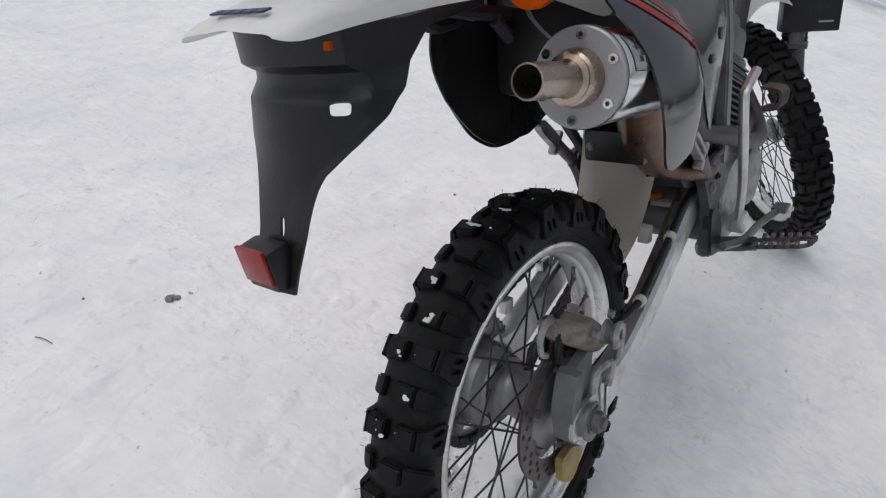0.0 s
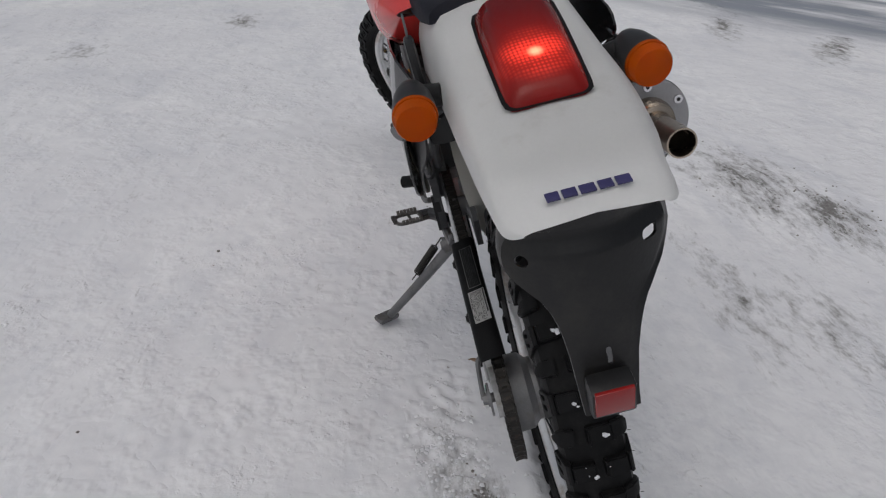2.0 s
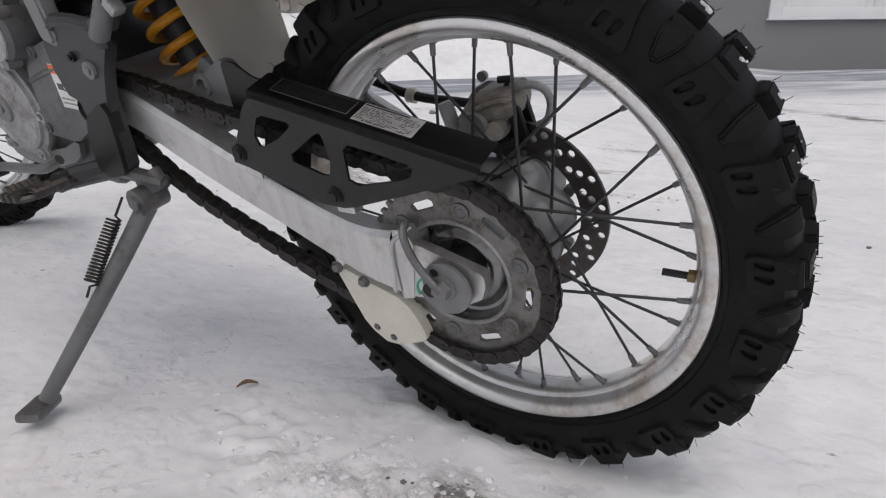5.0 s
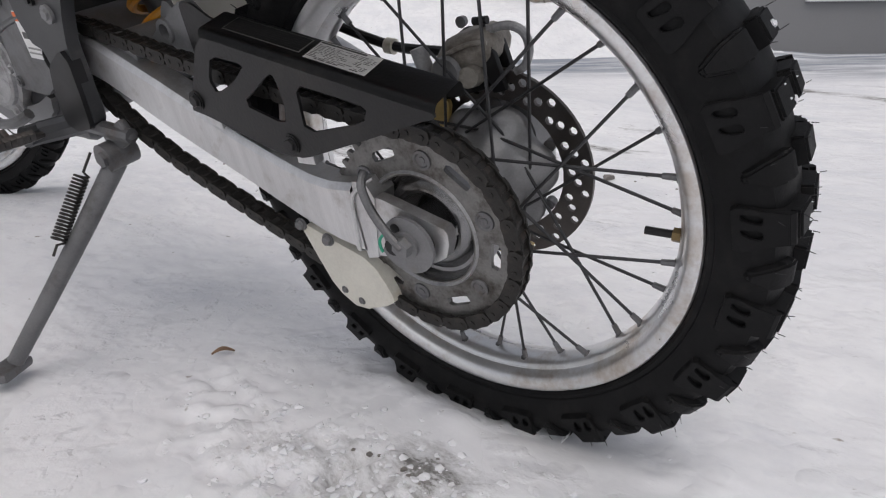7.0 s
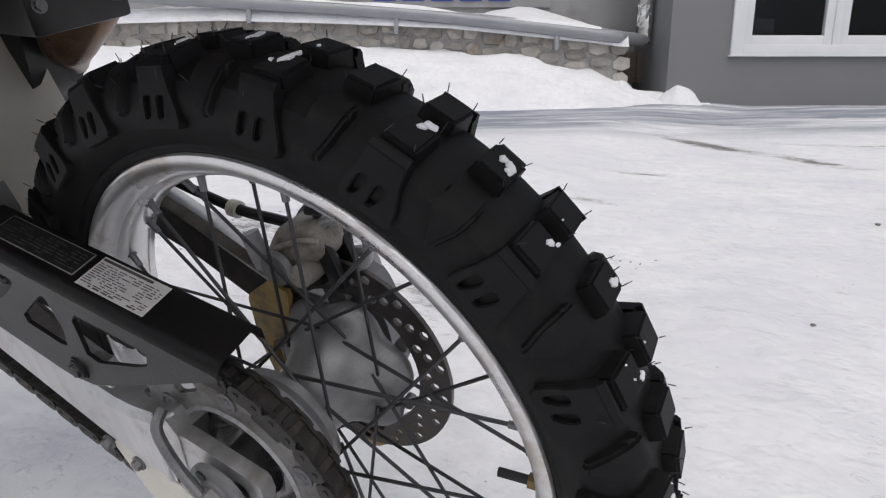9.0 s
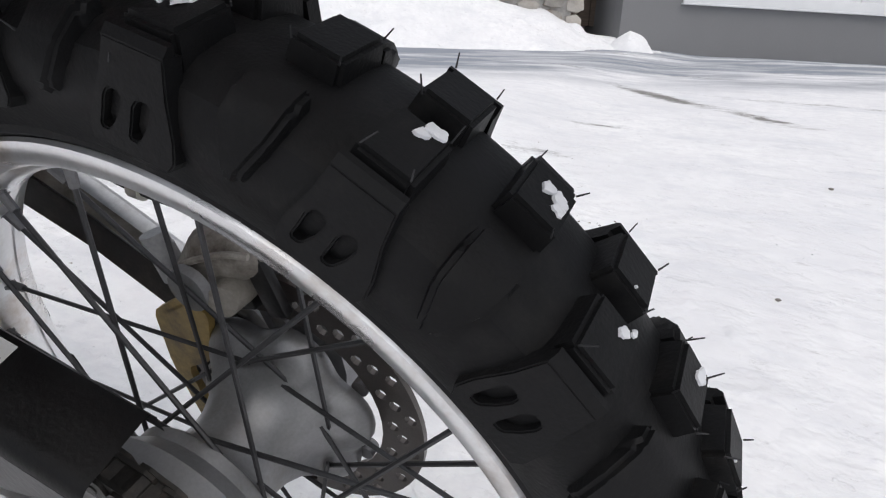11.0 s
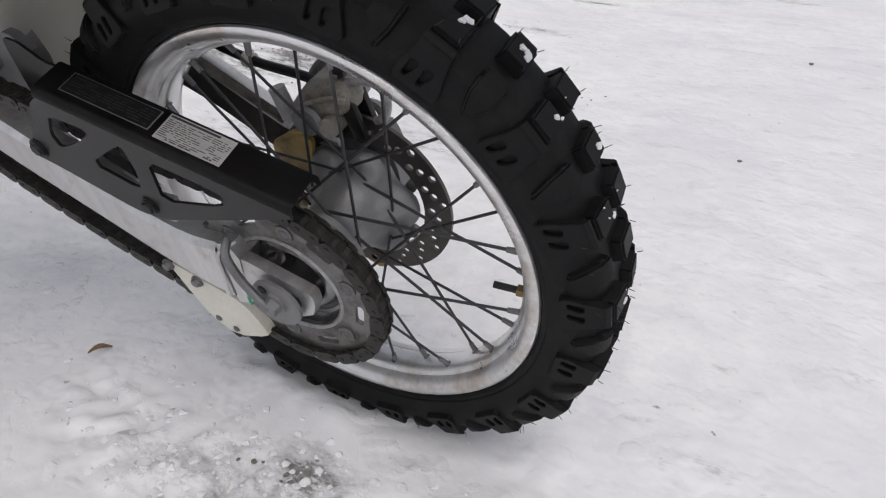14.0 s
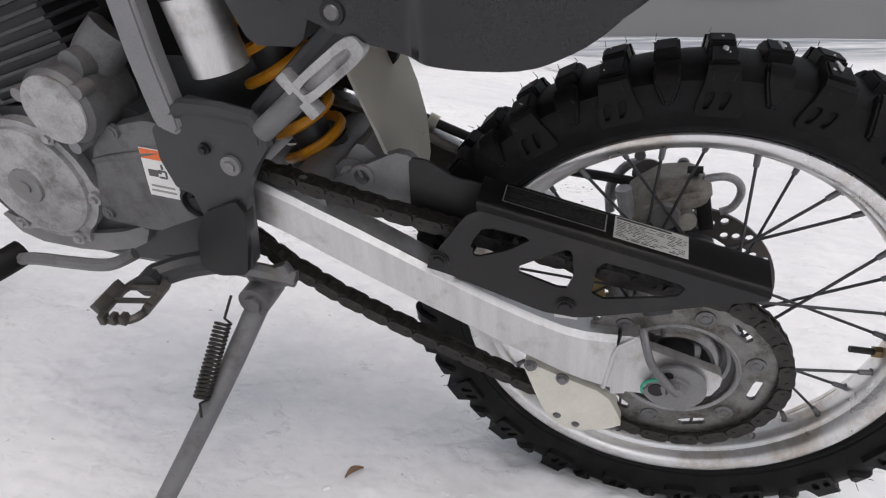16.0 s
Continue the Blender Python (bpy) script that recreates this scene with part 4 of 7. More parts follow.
    # arm lugs that carry it
    for c in ((0.246, 0.1, 0.106), (0.119, 0.1, 0.078)):
        bm = B()
        box(bm, c, (0.024, 0.014, 0.024))
        part("guard_lug", bm, M["alloy"], guard)
    # pale gusset on the arm, inside the chain
    bm = B()
    hole = [(0.341 + 0.0085 * math.cos(t * math.pi / 8), 0.187 + 0.0085 * math.sin(t * math.pi / 8)) for t in range(16)]
    slab(bm, cut_corners([(0.398, 0.164), (0.372, 0.182), (0.302, 0.217), (0.287, 0.215), (0.272, 0.197), (0.285, 0.13), (0.40, 0.15)], 1, 0.12), 0.052, 0.063, [hole])
    gusset = part("arm_gusset", bm, M["cast"], bike, "grey cast gusset with a round bore")
    bm = B()
    revolve(bm, [(0.0085, 0.062), (0.0085, 0.066), (0.0135, 0.066), (0.0145, 0.062)], 24, c=(0.341, 0, 0.187))
    part("boss", bm, M["cast"], gusset)


make_chain_guard()


def make_chain():
    y = 0.0885
    pts = []
    for k in range(40):
        a = radians(88 + (296 - 88) * k / 39)
        pts.append((0.104 * math.cos(a), 0.104 * math.sin(a)))
    pts += [(0.10, -0.079), (0.158, -0.058), (0.245, -0.021), (0.311, 0.008), (0.377, 0.04), (0.434, 0.076), (0.49, 0.125), (0.525, 0.138)]
    for k in range(8):
        a = radians(-80 + 190 * k / 7)
        pts.append((0.53 + 0.038 * math.cos(a), 0.176 + 0.038 * math.sin(a)))
    pts += [(0.435, 0.197), (0.3, 0.163), (0.15, 0.132)]
    line = np.array(pts + pts[:1])
    seg = np.hypot(*np.diff(line, axis=0).T)
    s = np.r_[0, np.cumsum(seg)]
    n = int(round(s[-1] / 0.01588 / 2)) * 2
    at = np.linspace(0, s[-1], n, endpoint=False)
    px, pz = np.interp(at, s, line[:, 0]), np.interp(at, s, line[:, 1])

    def link(wide):
        bm = B()
        p, w = 0.0159, (0.0075 if wide else 0.0052)
        shape = [(-0.0078, 0.0), (-0.0055, 0.0062), (0.0, 0.0078), (p / 2, 0.0072), (p, 0.0078), (p + 0.0055, 0.0062), (p + 0.0078, 0.0), (p + 0.0055, -0.0062), (p, -0.0078), (p / 2, -0.0072), (0.0, -0.0078), (-0.0055, -0.0062)]
        for sgn in (1, -1):
            slab(bm, shape, sgn * w, sgn * (w + 0.0022))
        if not wide:
            for q in (0, p):
                cyl(bm, (q, -0.005, 0), (q, 0.005, 0), 0.0066, seg=8)
        else:
            for q in (0, p):
                cyl(bm, (q, -0.0105, 0), (q, 0.0105, 0), 0.0026, seg=6)
        box(bm, (p / 2, 0, 0), (p * 0.86, 0.0104 if not wide else 0.0148, 0.0088), None, 0)
        return finish(bm, False)

    bm = B()
    cyl(bm, (0.53, y - 0.004, 0.176), (0.53, y + 0.004, 0.176), 0.034, seg=24)
    chain = part("drive_chain", bm, M["chain"], bike, "dark oily drive chain", at=REAR)
    kinds = (link(False), link(True))
    for i in range(n):
        j = (i + 1) % n
        a = math.atan2(pz[j] - pz[i], px[j] - px[i])
        part("link", kinds[i % 2], M["chain"], chain, at=Matrix.Translation((px[i], y, pz[i])) @ Matrix.Rotation(-a, 4, "Y"))


make_chain()


def make_brake():
    tilt = Matrix.Rotation(radians(14), 3, "Y")
    bm = B()
    blob(bm, [(0.05, -0.088, 0.106, 0.023), (0.03, -0.088, 0.122, 0.023), (0.008, -0.086, 0.13, 0.019), (0.052, -0.056, 0.104, 0.018), (0.03, -0.054, 0.124, 0.021), (0.0, -0.055, 0.133, 0.018)])
    caliper = part("rear_caliper", bm, M["caliper"], bike, "rounded dusty cast brake caliper with brown stains")
    bm = B()
    tube(bm, [(-0.006, -0.056, 0.148), (-0.026, -0.058, 0.152), (-0.041, -0.06, 0.146), (-0.047, -0.06, 0.132), (-0.042, -0.06, 0.114), (-0.03, -0.06, 0.106)], 0.0045, 10)
    part("bridge_loop", bm, M["cast_light"], caliper, "pale cast loop over the pads")
    bm = B()
    cyl(bm, (0.012, -0.05, 0.106), (0.006, -0.026, 0.110), 0.0125, 0.0105, 18)
    part("slider_boss", bm, M["caliper"], caliper)
    bm = B()
    tube(bm, [(0.052, -0.034, 0.118), (0.03, -0.0305, 0.132), (0.004, -0.034, 0.141), (-0.014, -0.038, 0.141)], 0.0024, 8)
    part("casting_lip", bm, M["caliper"], caliper)
    for p, q, r in (((0.03, -0.028, 0.115), (0.03, -0.022, 0.115), 0.017), ((0.05, -0.109, 0.12), (0.05, -0.115, 0.12), 0.019), ((0.012, -0.109, 0.134), (0.012, -0.117, 0.134), 0.0075), ((0.062, -0.109, 0.143), (0.062, -0.116, 0.143), 0.0065)):
        bm = B()
        cyl(bm, p, q, r, r * 0.9, 18)
        part("piston_cap" if r > 0.01 else "bolt", bm, M["cast"], caliper)
    bm = B()
    cyl(bm, (0.003, -0.06, 0.148), (0.002, -0.06, 0.156), 0.0035, 0.003, 10)
    cyl(bm, (0.012, -0.06, 0.156), (-0.004, -0.06, 0.157), 0.0042, 0.0042, 10)
    part("bleed_nipple", bm, M["black"], caliper, "black capped bleed nipple")
    for c, sz in (((-0.012, -0.048, 0.112), (0.016, 0.008, 0.046)), ((-0.012, -0.07, 0.112), (0.016, 0.008, 0.046)), ((0.03, -0.06, 0.09), (0.06, 0.032, 0.012))):
        bm = B()
        box(bm, c, sz, tilt, 0.002)
        part("brake_pad", bm, M["black_mat"], caliper)
    for p, q, r in (((0.076, -0.05, 0.122), (0.069, -0.05, 0.094), 0.0075), ((0.077, -0.046, 0.134), (0.069, -0.046, 0.1), 0.009)):
        bm = B()
        cyl(bm, p, q, r, seg=16)
        part("guide_pin", bm, M["cast_light"], caliper, "silver caliper pin")
    # cast guard loops outside the caliper, joined to the axle bracket
    bm = B()
    tube(bm, [(0.05, -0.124, 0.1), (0.052, -0.124, 0.125), (0.075, -0.122, 0.122), (0.092, -0.116, 0.095), (0.09, -0.114, 0.06)], 0.0062, 8)
    tube(bm, [(0.05, -0.124, 0.1), (0.072, -0.121, 0.096), (0.09, -0.115, 0.078)], 0.0055, 8)
    tube(bm, [(0.0, -0.117, 0.05), (0.004, -0.119, 0.08), (0.03, -0.12, 0.08), (0.052, -0.12, 0.07), (0.05, -0.116, 0.035)], 0.0062, 8)
    part("caliper_guard", bm, M["cast_light"], bike, "pale cast caliper guard")
    # ribbed bracket from caliper to axle
    bm = B()
    slab(bm, cut_corners([(0.05, 0.1), (-0.012, 0.082), (-0.03, 0.05), (-0.034, 0.0), (-0.018, -0.026), (0.012, -0.022), (0.03, 0.03)], 1, 0.15), -0.094, -0.078)
    slab(bm, cut_corners([(-0.006, 0.085), (-0.024, 0.08), (-0.04, 0.03), (-0.03, -0.026), (-0.012, -0.026)], 1, 0.15), -0.104, -0.072)
    cyl(bm, (0, -0.072, 0), (0, -0.112, 0), 0.024, seg=24)
    part("caliper_bracket", bm, M["cast"], bike, "cast caliper bracket")
    bm = B()
    slab(bm, cut_corners([(0.05, -0.09), (0.012, -0.066), (-0.02, -0.07), (-0.018, -0.112), (0.012, -0.13), (0.03, -0.12)], 1, 0.12), -0.08, -0.068)
    part("disc_guard", bm, M["tab"], bike, "yellowed plastic disc guard")
    bm = B()
    slab(bm, cut_corners([(0.101, 0.065), (0.068, 0.086), (0.043, 0.078), (0.058, 0.03), (0.088, 0.012), (0.081, -0.045), (0.093, -0.058), (0.105, 0.012)], 1, 0.1), -0.046, -0.04)
    box(bm, (0.07, -0.055, 0.078), (0.05, 0.03, 0.005), Matrix.Rotation(radians(30), 3, "Y"), 0.001)
    part("disc_guard_front", bm, M["tab"], bike, "yellowed plastic guard")
    # hose along the arm with clips
    bm = B()
    tube(bm, [(0.062, -0.1, 0.112), (0.1, -0.108, 0.112), (0.167, -0.112, 0.117), (0.24, -0.108, 0.142), (0.31, -0.104, 0.171), (0.38, -0.1, 0.205), (0.46, -0.1, 0.23)], 0.006, 10)
    hose = part("brake_hose", bm, M["black"], bike, "black rubber brake hose")
    for c, d in (((0.17, -0.112, 0.117), (1, 0, 0.15)), ((0.314, -0.104, 0.173), (1, 0, 0.45))):
        bm = B()
        c, d = Vector(c), Vector(d).normalized()
        cyl(bm, c - d * 0.006, c + d * 0.006, 0.0095, seg=14)
        part("clip", bm, M["cream"], hose, "white hose clip")


make_brake()


def make_stand():
    top, foot = Vector((0.466, 0.113, 0.046)), Vector((0.566, 0.316, -0.174))
    d = (foot - top).normalized()
    bm = B()
    tube(bm, [top + d * 0.01, top + d * 0.1 + Vector((-0.003, 0, 0)), top + d * 0.2 + Vector((-0.003, 0, 0)), foot], 0.0125, 14, 4, [0.0135, 0.012, 0.0105])
    stand = part("side_stand", bm, M["frame_light"], bike, "scuffed grey steel side stand")
    bm = B()
    box(bm, foot + Vector((0.004, 0.012, -0.006)), (0.06, 0.034, 0.014), Matrix.Rotation(radians(16), 3, "X") @ Matrix.Rotation(radians(-55), 3, "Z"), 0.006)
    part("foot", bm, M["steel"], stand)
    bm = B()
    cyl(bm, (0.466, 0.095, 0.05), (0.466, 0.135, 0.05), 0.019, seg=18)
    cyl(bm, (0.466, 0.132, 0.05), (0.466, 0.14, 0.05), 0.011, seg=6)
    box(bm, (0.448, 0.112, 0.072), (0.06, 0.012, 0.028), Matrix.Rotation(radians(25), 3, "Y"), 0.004)
    part("pivot", bm, M["steel"], stand)
    bm = B()
    a, b = Vector((0.498, 0.155, 0.033)), Vector((0.511, 0.214, -0.034))
    e, g = frame_of(b - a)
    turns, steps = 19, 12
    pts = [a.lerp(b, k / (turns * steps)) + 0.0085 * (math.cos(2 * math.pi * k / steps) * e + math.sin(2 * math.pi * k / steps) * g) for k in range(turns * steps + 1)]
    tube(bm, [a + (a - b) * 0.35, a + (a - b) * 0.05] + pts + [b + (b - a) * 0.06, b + (b - a) * 0.1 + Vector((-0.008, 0.01, -0.005))], 0.0018, 6, 1)
    part("spring", bm, M["chain"], stand, "coiled return spring")


make_stand()


def make_pegs():
    for s, base, tip in ((1, (0.575, 0.148, 0.083), (0.56, 0.218, 0.092)), (-1, (0.572, -0.165, 0.083), (0.556, -0.268, 0.11))):
        base, tip = Vector(base), Vector(tip)
        d = (tip - base).normalized()
        side = Vector((1, 0, 0)) - d * d.x
        side.normalize()
        bm = B()
        for w in (-0.022, 0.022):
            pts = [base + side * w * 0.5, base + d * 0.03 + side * w, tip + side * w]
            tube(bm, pts, 0.0045, 6, 3)
        tube(bm, [tip - side * 0.022, tip + d * 0.013 - side * 0.014, tip + d * 0.013 + side * 0.014, tip + side * 0.022], 0.0045, 6, 3)
        for f in (0.35, 0.7):
            p = base.lerp(tip, f)
            tube(bm, [p - side * 0.024, p + side * 0.024], 0.0035, 6, 1)
        up = side.cross(d)
        up = up if up.z > 0 else -up
        peg = part("foot_peg", bm, M["grimy_shaded_steel"], bike, "serrated steel foot peg")
        for w in (-0.022, 0.022):
            for k in range(6):
                p = base + d * 0.03 + (tip - base - d * 0.03) * (k / 5) + side * w * 1.2
                bm = B()
                box(bm, p + up * 0.005, (0.0085, 0.0075, 0.013), Matrix.Rotation(radians(35 if w > 0 else -35), 3, "Y"), 0.0012)
                part("tooth", bm, M["grimy_shaded_steel"], peg)
        for k in (-1, 0, 1):
            bm = B()
            box(bm, tip + d * 0.017 + side * 0.011 * k + up * 0.004, (0.007, 0.01, 0.011), None, 0.0012)
            part("tooth", bm, M["grimy_shaded_steel"], peg)
        bm = B()
        tube(bm, [base - d * 0.005, base + d * 0.022], 0.014, 10, 1)
        tube(bm, [base, (base.x - 0.03, s * 0.125, base.z + 0.002), (base.x - 0.08, s * 0.115, base.z + 0.01)], 0.015, 10)
        part("bracket", bm, M["frame"], peg)
    # gear lever
    bm = B()
    tube(bm, [(0.60, 0.14, 0.105), (0.63, 0.152, 0.094), (0.68, 0.155, 0.092), (0.735, 0.155, 0.09), (0.765, 0.16, 0.088)], 0.0075, 8)
    lever = part("gear_lever", bm, M["frame_light"], bike, "grey gear lever with a black rubber end")
    bm = B()
    tube(bm, [(0.765, 0.145, 0.088), (0.772, 0.17, 0.087), (0.79, 0.2, 0.083)], 0.0165, 12)
    part("rubber", bm, M["rubber"], lever, "black ribbed rubber")
    # brake pedal on the other side
    bm = B()
    tube(bm, [(0.47, -0.15, 0.11), (0.56, -0.165, 0.095), (0.68, -0.165, 0.088), (0.76, -0.18, 0.095)], 0.008, 8)
    box(bm, (0.785, -0.185, 0.098), (0.05, 0.03, 0.012), bev=0.003)
    part("brake_pedal", bm, M["steel"], bike, "grey steel brake pedal")


make_pegs()


def make_frame():
    plate = cut_corners([(0.527, 0.259), (0.487, 0.29), (0.455, 0.285), (0.412, 0.276), (0.4, 0.251), (0.423, 0.222), (0.441, 0.192), (0.456, 0.101), (0.473, 0.083), (0.5, 0.092), (0.498, 0.15), (0.504, 0.186), (0.522, 0.194), (0.53, 0.225)], 1, 0.06)
    for s in (1, -1):
        bm = B()
        slab(bm, plate, s * 0.112, s * 0.128)
        fp = part("frame_plate", bm, M["frame"], bike, "dark grey frame plate at the swingarm pivot")
        for c, r, m in (((0.447, s * 0.128, 0.226), 0.0105, "cast"), ((0.472, s * 0.128, 0.242), 0.006, "black")):
            bm = B()
            cyl(bm, c, (c[0], c[1] + s * 0.004, c[2]), r, seg=20)
            cyl(bm, (c[0], c[1] + s * 0.003, c[2]), (c[0], c[1] + s * 0.007, c[2]), r * 0.6, seg=6)
            part("bolt", bm, M[m], fp)
        bm = B()
        slab(bm, cut_corners([(0.489, 0.262), (0.500, 0.254), (0.520, 0.262), (0.530, 0.33), (0.535, 0.4), (0.535, 0.48), (0.516, 0.57), (0.486, 0.57), (0.505, 0.48), (0.505, 0.4), (0.499, 0.33)], 1, 0.12), 0.110, 0.132)
        bmesh.ops.recalc_face_normals(bm, faces=bm.faces)
        bmesh.ops.bevel(bm, geom=[e for e in bm.edges if e.calc_face_angle(0) > 0.8], offset=0.004, segments=3, affect="EDGES", clamp_overlap=True)
        for v in bm.verts:
            v.co.y = s * (v.co.y - 0.065 * max(0.0, v.co.z - 0.27))
        part("frame_rail", bm, M["rail"], bike, "silver-grey painted frame rail")
        # black lower bracket and folded edge on the plate
        bm = B()
        slab(bm, cut_corners([(0.494, 0.168), (0.452, 0.187), (0.443, 0.172), (0.452, 0.13), (0.463, 0.09), (0.5, 0.084), (0.52, 0.094), (0.513, 0.135)], 1, 0.12), s * 0.118, s * 0.134)
        part("lower_bracket", bm, M["black"], fp, "black lower bracket")
        bm = B()
        tube(bm, [(0.512, s * 0.122, 0.264), (0.486, s * 0.124, 0.283), (0.414, s * 0.124, 0.275), (0.405, s * 0.124, 0.25)], 0.0085, 8, 2)
        part("rolled_edge", bm, M["frame"], fp)
        bm = B()
        revolve(bm, [(0.02, 0.0), (0.0195, 0.006), (0.0155, 0.008), (0.0135, 0.003), (0.008, 0.003), (0.007, 0.007), (0.0, 0.007)], 22, c=(0.511, s * 0.114 if s > 0 else -0.122, 0.17))
        part("pivot_nut", bm, M["black"], fp, "black pivot nut")
        bm = B()
        tube(bm, [(0.43, s * 0.09, 0.53), (0.25, s * 0.088, 0.535), (0.05, s * 0.085, 0.55), (-0.12, s * 0.07, 0.57)], 0.011, 10)
        tube(bm, [(0.42, s * 0.1, 0.27), (0.33, s * 0.1, 0.35), (0.2, s * 0.09, 0.46), (0.08, s * 0.08, 0.54)], 0.010, 10)
        part("subframe", bm, M["frame"], bike)
        # heel-side strut with a bright slotted bracket
        bm = B()
        tube(bm, [(0.404, s * 0.126, 0.264), (0.352, s * 0.131, 0.306)], 0.0112, 14, 1)
        strut = part("passenger_strut", bm, M["frame_light"], bike, "grey strut")
        bm = B()
        tilt = Matrix.Rotation(radians(37), 3, "Y")
        bar = lambda n, hx, hz: [(math.copysign(abs(math.cos(t)) ** 0.45, math.cos(t)) * hx, math.copysign(abs(math.sin(t)) ** 0.6, math.sin(t)) * hz) for t in (2 * math.pi * k / n for k in range(n))]
        slab(bm, bar(28, 0.043, 0.0118), -0.007, 0.007, [bar(20, 0.032, 0.0048)])
        box(bm, (0.037, 0.0, 0.0), (0.012, 0.016, 0.047), None, 0.003)
        box(bm, (0.0, s * -0.004, 0.0), (0.07, 0.004, 0.014), None, 0.001)
        for v in bm.verts:
            v.co = tilt @ v.co + Vector((0.324, s * 0.132, 0.328))
        part("slotted_bracket", bm, M["cast_light"], strut, "bright slotted alloy bracket")
    bm = B()
    tube(bm, [(0.5, 0.115, 0.1), (0.53, 0.1, 0.072), (0.6, 0.08, 0.06), (0.72, 0.07, 0.06), (0.84, 0.06, 0.08), (0.93, 0.045, 0.2)], 0.014, 10)
    tube(bm, [(0.5, -0.115, 0.1), (0.53, -0.1, 0.072), (0.6, -0.08, 0.06), (0.72, -0.07, 0.06), (0.84, -0.06, 0.08), (0.93, -0.045, 0.2)], 0.014, 10)
    tube(bm, [(0.93, 0.0, 0.2), (0.98, 0.0, 0.35), (1.1, 0.01, 0.58), (1.2, 0.025, 0.67)], 0.019, 10)
    tube(bm, [(0.47, 0, 0.56), (0.7, 0, 0.66), (0.98, 0, 0.69), (1.18, 0.025, 0.74)], 0.02, 10)
    cyl(bm, (1.228, 0.028, 0.65), (1.163, 0.028, 0.78), 0.03, seg=20)
    part("frame_cradle", bm, M["frame"], bike, "dark tubular frame cradle")
    # chain-run roller bracket by the stand
    bm = B()
    tube(bm, [(0.5, 0.12, 0.09), (0.46, 0.118, 0.084), (0.418, 0.112, 0.075)], 0.01, 8)
    part("stand_bracket", bm, M["steel"], bike)


make_frame()


def make_shock():
    bot, top = Vector((0.418, -0.004, 0.165)), Vector((0.50, -0.004, 0.42))
    d = (top - bot).normalized()
    e, g = frame_of(d)
    bm = B()
    turns, steps = 6.5, 20
    n = int(turns * steps)
    pts = [bot + d * (0.02 + 0.2 * k / n) + 0.036 * (math.cos(2 * math.pi * k / steps) * e + math.sin(2 * math.pi * k / steps) * g) for k in range(n + 1)]
    tube(bm, pts, 0.0062, 8, 1)
    part("shock_spring", bm, M["yellow"], bike, "yellow shock absorber spring")
    bm = B()
    cyl(bm, bot + d * 0.01, top, 0.022, seg=18)
    cyl(bm, bot + d * 0.0, bot + d * 0.022, 0.038, seg=20)
    cyl(bm, bot + d * 0.218, bot + d * 0.235, 0.04, seg=20)
    part("shock_body", bm, M["frame"], bike)
    bm = B()
    cyl(bm, (0.461, 0.085, 0.306), (0.475, 0.085, 0.395), 0.028, 0.0285, seg=24)
    cyl(bm, (0.478, 0.085, 0.4), (0.484, 0.085, 0.44), 0.0285, seg=24)
    res = part("shock_reservoir", bm, M["alloy"], bike, "scuffed silver shock reservoir")
    bm = B()
    cyl(bm, (0.4765, 0.085, 0.391), (0.4778, 0.085, 0.399), 0.0298, seg=24)
    part("clamp_band", bm, M["tab"], res)
    bm = B()
    cyl(bm, (0.4722, 0.085, 0.377), (0.4745, 0.085, 0.3905), 0.0292, seg=28)
    band = part("label_band", bm, M["label_black"], res, "black label band with pale letters")
    for k in range(7):
        t = radians(40 + 11 * k)
        bm = B()
        u = Vector((math.cos(t + 0.25), math.sin(t + 0.25), 0.0))
        box(bm, Vector((0.4733, 0.085, 0.3838)) + u * 0.0292, (0.0012, 0.0036, 0.0065), Matrix.Rotation(t + 0.25, 3, "Z"), 0)
        part("letter_bar", bm, M["label_white"], band)
    # linkage casting with the bolt
    bm = B()
    slab(bm, cut_corners([(0.40, 0.16), (0.375, 0.17), (0.36, 0.205), (0.345, 0.22), (0.325, 0.2), (0.315, 0.16), (0.335, 0.145)], 1), 0.02, 0.05)
    slab(bm, cut_corners([(0.44, 0.168), (0.37, 0.19), (0.345, 0.19), (0.345, 0.165), (0.40, 0.15)], 1), 0.03, 0.046)
    cyl(bm, (0.357, -0.04, 0.181), (0.357, 0.052, 0.181), 0.019, seg=18)
    link = part("shock_linkage", bm, M["cast"], bike, "cast grey suspension linkage")
    bm = B()
    cyl(bm, (0.357, 0.05, 0.181), (0.357, 0.056, 0.181), 0.013, seg=18)
    cyl(bm, (0.357, 0.055, 0.181), (0.357, 0.062, 0.181), 0.0085, seg=6)
    part("bolt", bm, M["cast_light"], link)
    # milky inner fender in front of the tyre
    bm = B()
    prof = [(0.318, 0.105, 0.022), (0.311, 0.13, 0.036), (0.308, 0.16, 0.05), (0.312, 0.2, 0.06), (0.322, 0.24, 0.066), (0.334, 0.275, 0.068), (0.344, 0.31, 0.07), (0.347, 0.35, 0.07), (0.34, 0.385, 0.07)]
    rows = []
    for x, z, w in prof:
        rows.append([Vector((x + 0.014 - 0.02 * abs(f) ** 4, f * w, z)) for f in np.linspace(-1, 1, 13)])
    shell(bm, rows, 0.0025)
    flap = part("inner_mudguard", bm, M["flap"], bike, "milky grey plastic inner mudguard")
    bm = B()
    box(bm, (0.262, -0.048, 0.352), (0.13, 0.096, 0.05), Matrix.Rotation(radians(-6), 3, "Y"), 0.006)
    mount = part("mudguard_mount", bm, M["black_mat"], flap, "dark block over the mudguard")
